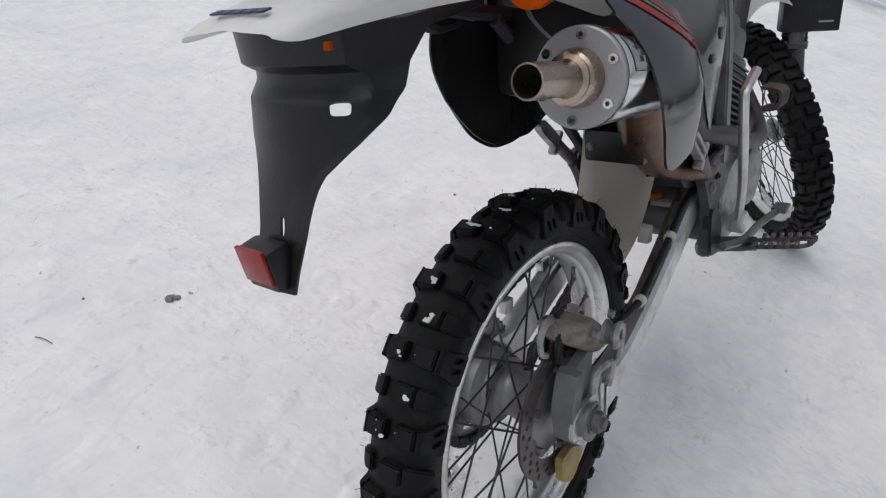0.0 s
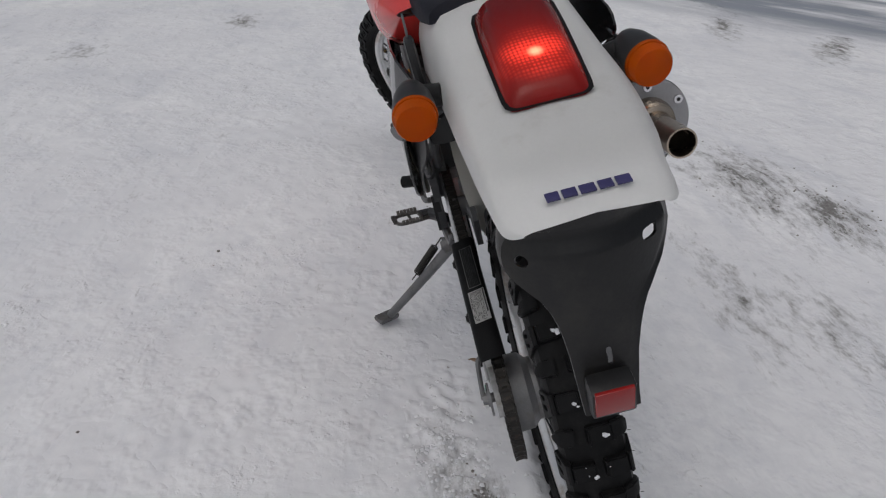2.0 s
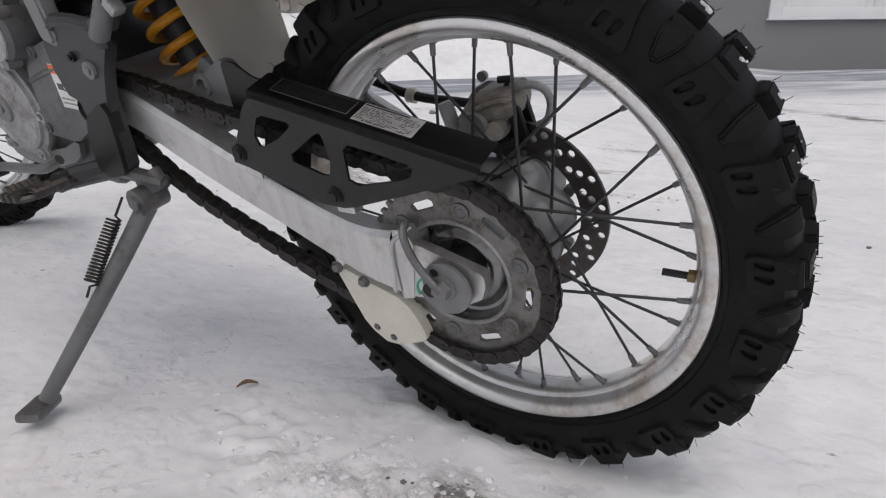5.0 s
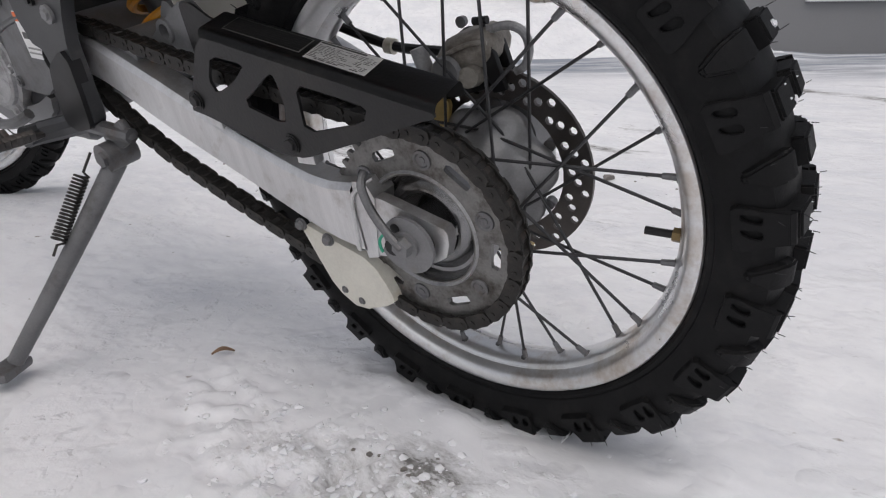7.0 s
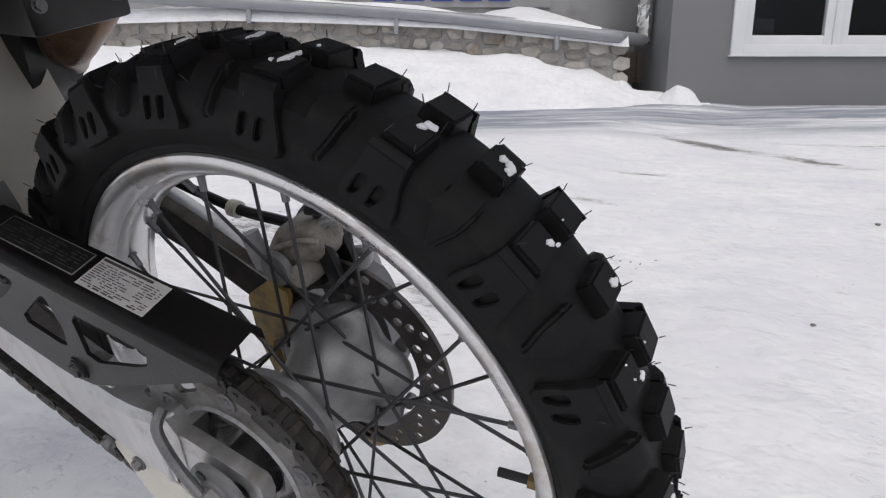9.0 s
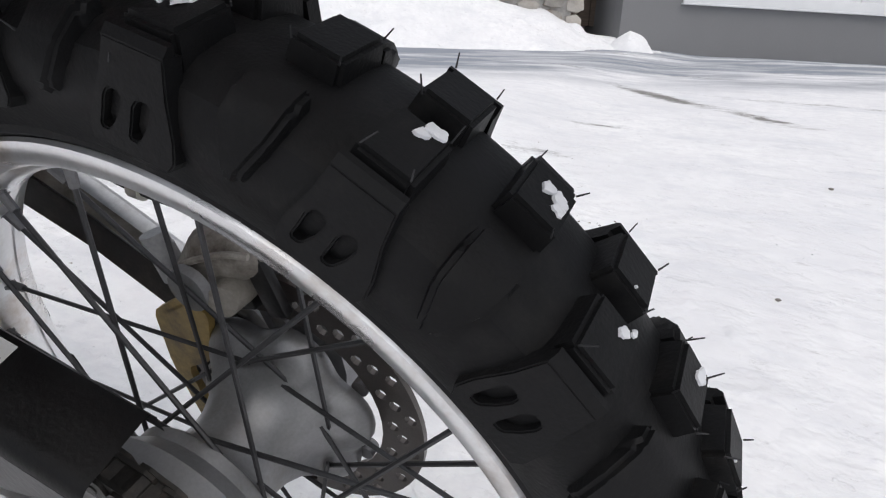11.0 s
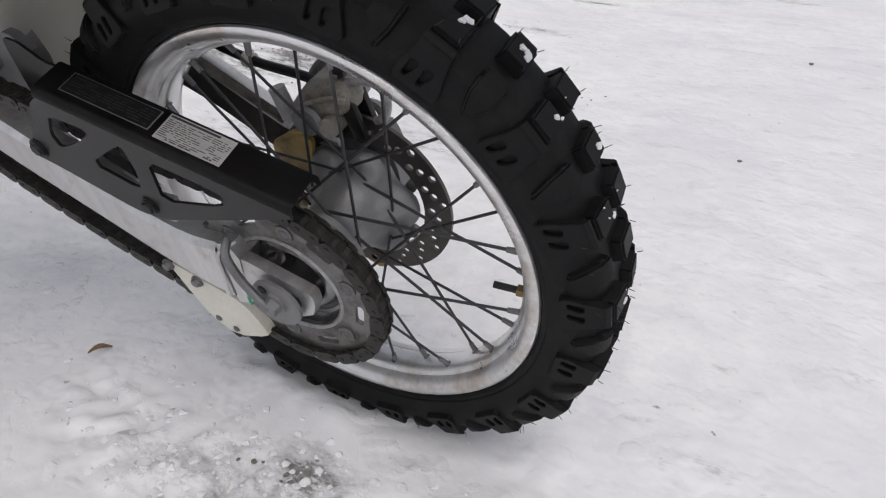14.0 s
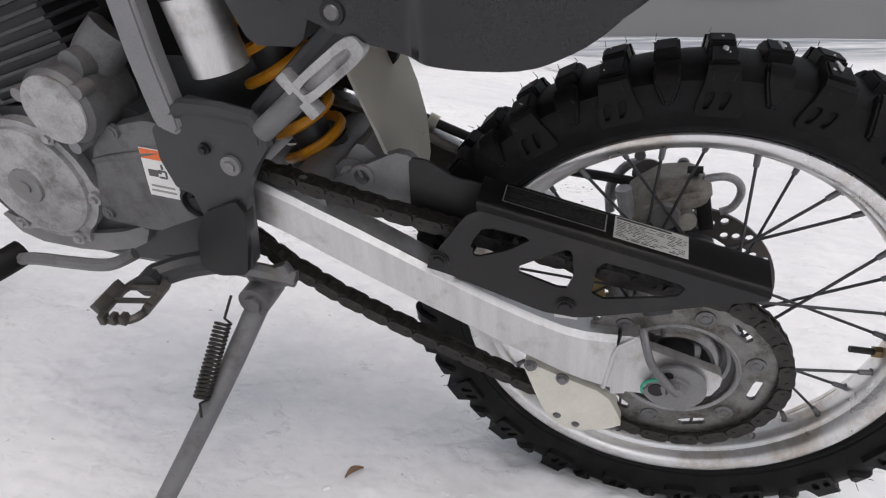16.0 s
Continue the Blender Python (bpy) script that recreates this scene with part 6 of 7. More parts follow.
    box(bm, (0.44, 0.112, 0.455), (0.02, 0.004, 0.03), Matrix.Rotation(radians(15), 3, "Y"), 0.0005)
    part("fuel_sticker", bm, M["yellow"], bike, "small yellow sticker")


make_bodywork()


def make_plate_holder():
    edge_z = [0.343, 0.36, 0.38, 0.4, 0.42, 0.434, 0.445, 0.457, 0.467, 0.478, 0.488, 0.5, 0.508, 0.518, 0.526, 0.532, 0.545, 0.56]
    edge_l = [0.0305, 0.0315, 0.0325, 0.0335, 0.0355, 0.038, 0.0415, 0.048, 0.0585, 0.069, 0.0735, 0.0735, 0.071, 0.064, 0.0605, 0.0625, 0.063, 0.063]
    edge_r = [-0.0125, -0.014, -0.0175, -0.021, -0.0258, -0.0305, -0.0365, -0.0475, -0.0575, -0.0665, -0.0735, -0.0755, -0.0755, -0.0705, -0.066, -0.066, -0.066, -0.066]
    mid_x = lambda z: float(np.interp(z, [0.343, 0.36, 0.395, 0.45, 0.5, 0.514, 0.523, 0.529, 0.56], [-0.4, -0.395, -0.385, -0.376, -0.37, -0.36, -0.36, -0.374, -0.378]))
    bend = lambda z: float(np.interp(z, [0.4, 0.43, 0.46, 0.56], [0.012, 0.02, 0.027, 0.027]))
    flange = lambda z: float(np.interp(z, [0.343, 0.42, 0.445, 0.46, 0.485, 0.5, 0.51, 0.56], [-0.388, -0.366, -0.356, -0.338, -0.319, -0.313, -0.303, -0.25]))
    c0 = 0.0
    spread = lambda z, f: float(np.interp(z, edge_z, edge_r)) * (1 - f) + float(np.interp(z, edge_z, edge_l)) * f
    at = lambda y, z: Vector((mid_x(z) + bend(z) * (y / 0.07) ** 2, y + c0, z))
    nz, ny = 58, 36
    zs = [0.343 + 0.217 * j / nz for j in range(nz + 1)]
    bm = B()
    grid = [[bm.verts.new(at(spread(z, i / ny), z)) for i in range(ny + 1)] for z in zs]
    # holes: centre, half sizes, squareness
    gone, loops = set(), []
    for cy, cz, ry, rz, sq in ((0.058, 0.497, 0.0055, 0.0055, 1.0), (-0.056, 0.496, 0.008, 0.0055, 0.55), (-0.001, 0.398, 0.0027, 0.0085, 0.6)):
        j0 = max(j for j in range(nz) if zs[j] < cz - rz - 0.0005)
        j1 = min(j for j in range(nz + 1) if zs[j] > cz + rz + 0.0005)
        span = zs[j0:j1 + 1]
        i0 = max(i for i in range(ny) if max(spread(z, i / ny) for z in span) < cy - ry - 0.0004)
        i1 = min(i for i in range(ny + 1) if min(spread(z, i / ny) for z in span) > cy + ry + 0.0004)
        gone |= {(j, i) for j in range(j0, j1) for i in range(i0, i1)}
        ring = [(j0, i) for i in range(i0, i1)] + [(j, i1) for j in range(j0, j1)] + [(j1, i) for i in range(i1, i0, -1)] + [(j, i0) for j in range(j1, j0, -1)]
        loops.append((ring, cy, cz, ry, rz, sq))
    for j in range(nz):
        for i in range(ny):
            if (j, i) not in gone:
                bm.faces.new((grid[j][i], grid[j][i + 1], grid[j + 1][i + 1], grid[j + 1][i]))
    for ring, cy, cz, ry, rz, sq in loops:
        inner = []
        for j, i in ring:
            v = grid[j][i].co
            a = math.atan2((v.z - cz) / rz, (v.y - c0 - cy) / ry)
            c, s = math.cos(a), math.sin(a)
            inner.append(bm.verts.new(at(cy + ry * math.copysign(abs(c) ** sq, c), cz + rz * math.copysign(abs(s) ** sq, s))))
        n = len(ring)
        for k in range(n):
            a, b = ring[k], ring[(k + 1) % n]
            bm.faces.new((grid[a[0]][a[1]], grid[b[0]][b[1]], inner[(k + 1) % n], inner[k]))
    # side flanges, folded forward from the edges
    for i, s in ((0, -1), (ny, 1)):
        prev = None
        for j, z in enumerate(zs):
            e = grid[j][i].co
            depth = (flange(z) - e.x) * (1.0 if s > 0 else float(np.interp(z, [0.44, 0.465, 0.485, 0.505], [0.12, 0.25, 0.6, 1.0])))
            line = [grid[j][i]] + [bm.verts.new((e.x + depth * f, e.y + s * 0.004 * math.sin(math.pi * 0.5 * f) * min(1, abs(flange(z) - e.x) * 60) + s * (0.006 if s < 0 else -0.005) * f * f, z)) for f in (0.12, 0.35, 0.65, 1.0)]
            if prev:
                for k in range(4):
                    bm.faces.new((prev[k], prev[k + 1], line[k + 1], line[k]))
            prev = line
    bmesh.ops.recalc_face_normals(bm, faces=bm.faces)
    bmesh.ops.solidify(bm, geom=list(bm.faces), thickness=0.0028)
    holder = part("number_plate_holder", bm, M["black_mat"], bike, "black plastic number plate holder without a plate")
    bm = B()
    box(bm, (-0.25, -0.002, 0.556), (0.2, 0.12, 0.014), Matrix.Rotation(radians(-8), 3, "Y"), 0.004)
    part("under_tray", bm, M["black_mat"], bike, "black tray under the fender")
    bm = B()
    box(bm, (-0.354, -0.05, 0.5445), (0.012, 0.02, 0.007), bev=0.001)
    part("plate_lamp", bm, M["amber"], holder, "small amber reflection lamp")
    bm = B()
    tilt = Matrix.Rotation(radians(-12), 3, "Y")
    box(bm, (-0.4, 0.006, 0.368), (0.024, 0.042, 0.04), tilt, 0.004)
    refl = part("reflector", bm, M["black"], bike, "red reflector in a black housing")
    bm = B()
    box(bm, (-0.4135, 0.0065, 0.3705), (0.004, 0.036, 0.034), tilt, 0.001)
    part("lens", bm, M["red_lens"], refl)
    bm = B()
    tube(bm, [(-0.388, 0.006, 0.375), (-0.395, 0.006, 0.371), (-0.4, 0.006, 0.368)], 0.006, 8)
    part("stem", bm, M["black"], refl)


make_plate_holder()


def make_signal(s, c):
    c = Vector(c)
    a = Vector((-0.985, 0.03 * s, -0.17)).normalized()
    rot = a.to_track_quat("Y", "Z").to_matrix() @ Matrix.Diagonal((0.94, 1.0, 0.94))
    bm = B()
    revolve(bm, [(0.0, -0.062), (0.011, -0.058), (0.017, -0.05), (0.0218, -0.034), (0.0245, -0.012), (0.0250, 0.0), (0.023, 0.002)], 36, c=c, m=rot)
    sig = part("turn_signal", bm, M["black"], bike, "round orange turn signal in a black housing")
    bm = B()
    revolve(bm, [(0.0248, -0.001), (0.0254, 0.003), (0.0246, 0.005), (0.0234, 0.0055), (0.0231, 0.015), (0.0212, 0.0182), (0.012, 0.0195), (0.0, 0.0198)], 36, c=c, m=rot)
    part("lens", bm, M["amber"], sig, "orange ribbed lens")
    bm = B()
    revolve(bm, [(0.0222, 0.002), (0.019, -0.006), (0.011, -0.011), (0.0, -0.012)], 32, c=c, m=rot)
    part("reflector", bm, M["alloy"], sig)
    bm = B()
    revolve(bm, [(0.005, -0.01), (0.0075, -0.003), (0.0078, 0.003), (0.0055, 0.008), (0.0, 0.0098)], 20, c=c, m=rot)
    part("bulb", bm, M["bulb"], sig)
    bm = B()
    tube(bm, [c - a * 0.042, c - a * 0.05 + Vector((0.01, -s * 0.025, -0.012)), c - a * 0.05 + Vector((0.035, -s * 0.055, -0.022))], 0.013, 12)
    part("stalk", bm, M["black"], sig)


make_signal(1, (-0.187, 0.117, 0.5915))
make_signal(-1, (-0.172, -0.129, 0.5815))


def make_tail_clutter():
    bm = B()
    cyl(bm, (-0.10, 0.09, 0.572), (-0.13, 0.14, 0.558), 0.015, 0.013, 18)
    lock = part("helmet_lock", bm, M["black"], bike, "black helmet lock")
    bm = B()
    cyl(bm, (-0.13, 0.14, 0.558), (-0.132, 0.143, 0.557), 0.009, seg=16)
    part("keyway", bm, M["steel"], lock)
    # rubber strap hanging in a loop from the cowl
    bm = B()
    loop = [(-0.06, 0.096, 0.545), (-0.047, 0.1, 0.569), (-0.036, 0.103, 0.604), (-0.041, 0.104, 0.625), (-0.062, 0.104, 0.637), (-0.085, 0.104, 0.633), (-0.098, 0.103, 0.61), (-0.093, 0.1, 0.58), (-0.07, 0.096, 0.545)]
    tube(bm, loop, 0.0062, 8)
    part("rubber_strap", bm, M["black"], bike, "black rubber strap hanging in a loop")
    bm = B()
    ring = [(-0.064 + 0.012 * math.cos(t), 0.104, 0.652 + 0.014 * math.sin(t)) for t in np.linspace(0, 2 * math.pi, 14)]
    tube(bm, ring, 0.0015, 6, 1)
    part("strap_ring", bm, M["steel"], bike)
    bm = B()
    tube(bm, [(0.02, 0.1, 0.545), (-0.03, 0.1, 0.54), (-0.09, 0.09, 0.56)], 0.012, 10)
    part("grab_bar", bm, M["black"], bike)
    # white hook showing behind the panel
    bm = B()
    tube(bm, [(0.026, 0.141, 0.521), (0.045, 0.141, 0.509), (0.063, 0.141, 0.497), (0.055, 0.141, 0.487)], 0.003, 8)
    part("cowl_hook", bm, M["white"], bike)


make_tail_clutter()

# ---- front wheel and fork, turned to the left ----
STEER = Matrix.Rotation(radians(39.5), 4, Vector((-0.454, 0, 0.891)))
FRONT = OFF @ Matrix.Translation((1.5, 0.024, 0.098)) @ STEER
front_tyre, front_rim = wheel("front", FRONT, 0.281, 0.026, (0.340, 0.049), 31, 0.013, 40, False, 0.0, 36)


def make_fork():
    up = Vector((-0.454, 0, 0.891))
    bm = B()
    revolve(bm, [(0.0, -0.05), (0.04, -0.05), (0.04, -0.04), (0.025, -0.03), (0.025, 0.03), (0.04, 0.04), (0.04, 0.05), (0.0, 0.05)], 30)
    part("front_hub", bm, M["cast_light"], bike, "cast front hub", FRONT)
    ring_with_holes(0.12, 0.07, 0.062, 0.066, (0.09, 0.1, 0.109), "front_brake_disc", "drilled front brake disc", FRONT, 18)
    bm = B()
    revolve(bm, [(0.108, 0.07), (0.112, 0.076), (0.105, 0.08), (0.02, 0.082), (0.0, 0.082)], 40)
    part("disc_cover", bm, M["black"], bike, "round black disc cover", FRONT)
    for s in (1, -1):
        base = Vector((-0.012, s * 0.095, 0.0))
        bm = B()
        cyl(bm, base + up * 0.03, base + up * 0.30, 0.026, 0.027, 20)
        leg = part("fork_leg", bm, M["frame"], bike, "grey fork slider", FRONT)
        bm = B()
        box(bm, base + Vector((0.01, 0, -0.005)), (0.06, 0.05, 0.085), Matrix.Rotation(radians(-27), 3, "Y"), 0.014)
        part("axle_clamp", bm, M["cast_light"], leg)
        bm = B()
        tube(bm, [base + up * (0.28 + 0.008 * k) for k in range(34)], 0.03, 18, 1, [0.034 if k % 2 else 0.029 for k in range(34)])
        part("fork_boot", bm, M["black"], leg, "ribbed black fork boot")
        bm = B()
        cyl(bm, base + up * 0.5, base + up * 0.8, 0.0215, seg=16)
        part("fork_tube", bm, M["alloy"], leg)
    bm = B()
    box(bm, (-0.075, 0.085, 0.075), (0.06, 0.055, 0.1), Matrix.Rotation(radians(-30), 3, "Y"), 0.012)
    part("front_caliper", bm, M["steel"], bike, "dusty front brake caliper", FRONT)
    bm = B()
    tube(bm, [(-0.07, 0.1, 0.12), (-0.1, 0.11, 0.2), (-0.13, 0.1, 0.3), (-0.2, 0.09, 0.45)], 0.006, 8)
    part("front_brake_hose", bm, M["black"], bike, "", FRONT)
    bm = B()
    box(bm, up * 0.62 + Vector((0, 0, 0)), (0.07, 0.24, 0.05), Matrix.Rotation(radians(-27), 3, "Y"), 0.012)
    box(bm, up * 0.80, (0.07, 0.24, 0.04), Matrix.Rotation(radians(-27), 3, "Y"), 0.012)
    part("triple_clamp", bm, M["frame"], bike, "", FRONT)
    # high front fender
    bm = B()
    rows = []
    for k in range(12):
        a = radians(58 + 72 * k / 11)
        r = 0.44
        rows.append([Vector((r * math.cos(a) + 0.02, f * (0.06 + 0.015 * math.sin(math.pi * k / 11)), r * math.sin(a) - 0.03 * f * f + 0.06)) for f in np.linspace(-1, 1, 9)])
    shell(bm, rows, 0.003)
    part("front_fender", bm, M["white"], bike, "white plastic front fender", FRONT)
    bm = B()
    tube(bm, [up * 0.86 + Vector((-0.02, -0.38, 0.06)), up * 0.86 + Vector((0.0, -0.15, 0.05)), up * 0.84 + Vector((0, 0, 0.02)), up * 0.86 + Vector((0.0, 0.15, 0.05)), up * 0.86 + Vector((-0.02, 0.38, 0.06))], 0.011, 10)
    part("handlebar", bm, M["steel"], bike, "", FRONT)
    # square black lamp clamped beside the right fork leg
    turn = Matrix.Rotation(radians(20), 3, "Z")
    bm = B()
    box(bm, (1.37, -0.09, 0.468), (0.085, 0.14, 0.095), turn, 0.006)
    aux = part("auxiliary_lamp", bm, M["black"], bike, "square black auxiliary lamp on the fork")
    bm = B()
    box(bm, Vector((1.37, -0.09, 0.468)) + turn @ Vector((-0.0435, -0.035, -0.022)), (0.0012, 0.035, 0.005), turn, 0)
    part("print_bar", bm, M["label_grey"], aux)
    bm = B()
    cyl(bm, (1.36, -0.07, 0.42), (1.35, -0.07, 0.385), 0.02, seg=16)
    cyl(bm, (1.35, -0.1, 0.385), (1.35, -0.03, 0.385), 0.011, seg=14)
    part("clamp", bm, M["frame_light"], aux)


make_fork()

# ---- snow on the tyre and crumbs on the ground ----
def lump(bm, c, r, rng, flat=0.6):
    """A small irregular clod."""
    res = bmesh.ops.create_icosphere(bm, subdivisions=1, radius=1.0)
    turn = Euler([rng.uniform(0, 6) for _ in range(3)]).to_matrix()
    for v in res["verts"]:
        k = rng.uniform(0.65, 1.25)
        p = turn @ v.co * k * r
        v.co = Vector(c) + Vector((p.x, p.y, p.z * flat))


def snow_patch(bm, a, y, r, rx, ry, rng):
    """A thin ragged scale of snow lying on a block at a degrees round the wheel."""
    t = radians(a)
    out, side = Vector((math.cos(t), 0, math.sin(t))), Vector((-math.sin(t), 0, math.cos(t)))
    n = 13
    edge = [rng.uniform(0.35, 1.45) for _ in range(n)]
    edge = [(edge[k - 1] + 4 * edge[k] + edge[(k + 1) % n]) / 6 for k in range(n)]
    c = out * r + Vector((0, y, 0))
    rings = []
    for f, h in ((1.0, -0.001), (0.9, 0.0003), (0.5, 0.0006)):
        rings.append([bm.verts.new(c + side * rx * f * edge[k] * math.cos(2 * math.pi * k / n) + Y * ry * f * edge[k] * math.sin(2 * math.pi * k / n) + out * (h + rng.uniform(-0.0002, 0.0002))) for k in range(n)])
    for u, v in zip(rings, rings[1:]):
        for k in range(n):
            bm.faces.new((u[k], u[(k + 1) % n], v[(k + 1) % n], v[k]))
    bm.faces.new(rings[-1])


def make_tread_snow():
    rng = random.Random(11)
    bm = B()
    top = 0.3139
    for a, y, rx, ry in ((123.7, 0.012, 0.0055, 0.0045), (124.6, 0.007, 0.004, 0.004), (133.4, -0.007, 0.0045, 0.005), (132.2, -0.012, 0.003, 0.004), (141.2, 0.012, 0.003, 0.003), (106.5, 0.012, 0.003, 0.011), (98.2, -0.008, 0.003, 0.009), (149.8, -0.012, 0.0035, 0.006), (159.2, 0.008, 0.0035, 0.005), (89.6, 0.011, 0.003, 0.008), (175.8, 0.014, 0.004, 0.005)):
        for _ in range(3):
            k = rng.uniform(0.45, 0.8)
            snow_patch(bm, a + math.degrees(rng.uniform(-0.6, 0.6) * rx / top), y + rng.uniform(-0.6, 0.6) * ry, top + (0.0006 if abs(y) < 0.015 else -0.004) + rng.uniform(-0.0002, 0.0003), rx * k, ry * k, rng)
    for k in range(60):
        a, y = 3.6 + rng.randrange(21) * 360 / 21 + rng.uniform(-1.7, 1.7), rng.choice((-1, 1)) * rng.uniform(0.008, 0.029)
        s = rng.choice((0.0006, 0.0009, 0.0014))
        snow_patch(bm, a, y, top - 0.088 * (abs(y) - 0.019) + 0.0001, s, s * rng.uniform(0.7, 1.6), rng)
    for k in range(26):
        a, y = rng.uniform(200, 340), rng.uniform(-0.04, 0.04)
        snow_patch(bm, a, y, 0.3025, rng.uniform(0.002, 0.006), rng.uniform(0.003, 0.009), rng)
    ob = part("tread_snow", bm, M["bank_snow"], rear_tyre, "bits of snow stuck in the tread")
    ob["kind"] = "stuff"


make_tread_snow()


def make_crumbs():
    rng = random.Random(3)
    bm = B()
    for k in range(820):
        if k < 480:
            x, y = rng.gauss(0.05, 0.13), rng.gauss(0.145, 0.055)
            r = rng.choice((0.0015, 0.0025, 0.004, 0.006))
        else:
            x, y = rng.uniform(-0.5, 2.2), rng.uniform(-1.8, 1.6)
            r = rng.choice((0.002, 0.003, 0.005))
        lump(bm, (x, y, height(x, y) + r * 0.1), r, rng, 0.5)
    tagged(part("snow_crumbs", bm, M["bank_snow"], None), "loose crumbs of snow on the trodden ground", "snow", kind="stuff")
    bm = B()
    for x0, y0, sx, sy, n in ((1.45, -1.2, 0.25, 0.18, 90), (1.15, -1.45, 0.15, 0.08, 70), (2.1, 2.15, 0.15, 0.08, 40), (0.38, -1.66, 0.13, 0.05, 40), (0.0, 0.1, 0.04, 0.02, 12)):
        for _ in range(n):
            x, y = rng.gauss(x0, sx), rng.gauss(y0, sy)
            r = rng.choice((0.0015, 0.002, 0.003, 0.005))
            lump(bm, (x, y, height(x, y) + r * 0.1), r, rng, 0.6)
    tagged(part("grit_scatter", bm, M["grit"], None), "scattered grit and dirt on the snow", "grit", kind="stuff")


make_crumbs()


def make_litter():
    # dry leaf
    bm = B()
    rows = []
    for k in range(7):
        t = k / 6
        w = 0.006 * math.sin(math.pi * min(1, t * 1.05)) + 0.0006
        rows.append([Vector(((t - 0.5) * 0.032, f * w, 0.004 + 0.006 * math.sin(3 * t) + 0.003 * f * f)) for f in (-1, -0.4, 0.4, 1)])
    shell(bm, rows, 0.0005)
    x, y = 0.389, 0.056
    thing("dry_leaf", bm, M["leafy"], "small curled brown leaf on the snow", "leaf", at=pose(x, y, height(x, y), 0, 0, 60))
    rng = random.Random(8)
    first = None
    for x, y, r in ((-0.062, 0.838, 0.013), (-0.05, 0.83, 0.009), (-0.2, 0.95, 0.004), (0.439, -1.533, 0.022), (-0.56, -2.575, 0.012), (-0.383, -1.314, 0.008), (2.178, -3.136, 0.03), (0.2, 0.9, 0.004), (0.9, 0.75, 0.006)):
        bm = B()
        lump(bm, (0, 0, r * 0.35), r, rng, 0.6)
        thing("stone", bm, M["grit"], "small dark stone lying on the snow", "stone", at=pose(x, y, height(x, y)), group="stones on the snow", smooth=False)
    bm = B()
    tube(bm, [(-0.02, 0, 0.002), (0, 0.002, 0.004), (0.022, 0, 0.002)], 0.0012, 5)
    x, y = -0.318, 0.874
    thing("twig", bm, M["grit"], "short dark twig on the snow", "twig", at=pose(x, y, height(x, y), 0, 0, -70))


make_litter()

# ---- the building side ----
SITE = Matrix(((-0.85675, 0.51574, 0, -0.3734), (-0.51574, -0.85675, 0, 0.3953), (0, 0, 1, 0), (0, 0, 0, 1)))


def wall_block(name, x0, x1, y0, y1, z0, z1, mat, label, category="wall", kind="structure"):
    bm = B()
    box(bm, ((x0 + x1) / 2, (y0 + y1) / 2, (z0 + z1) / 2), (x1 - x0, y1 - y0, z1 - z0), bev=0.004)
    return thing(name, bm, mat, label, category, kind, SITE)


WX0, WX1, WZ0, WZ1 = 3.87, 7.3, 1.02, 2.7


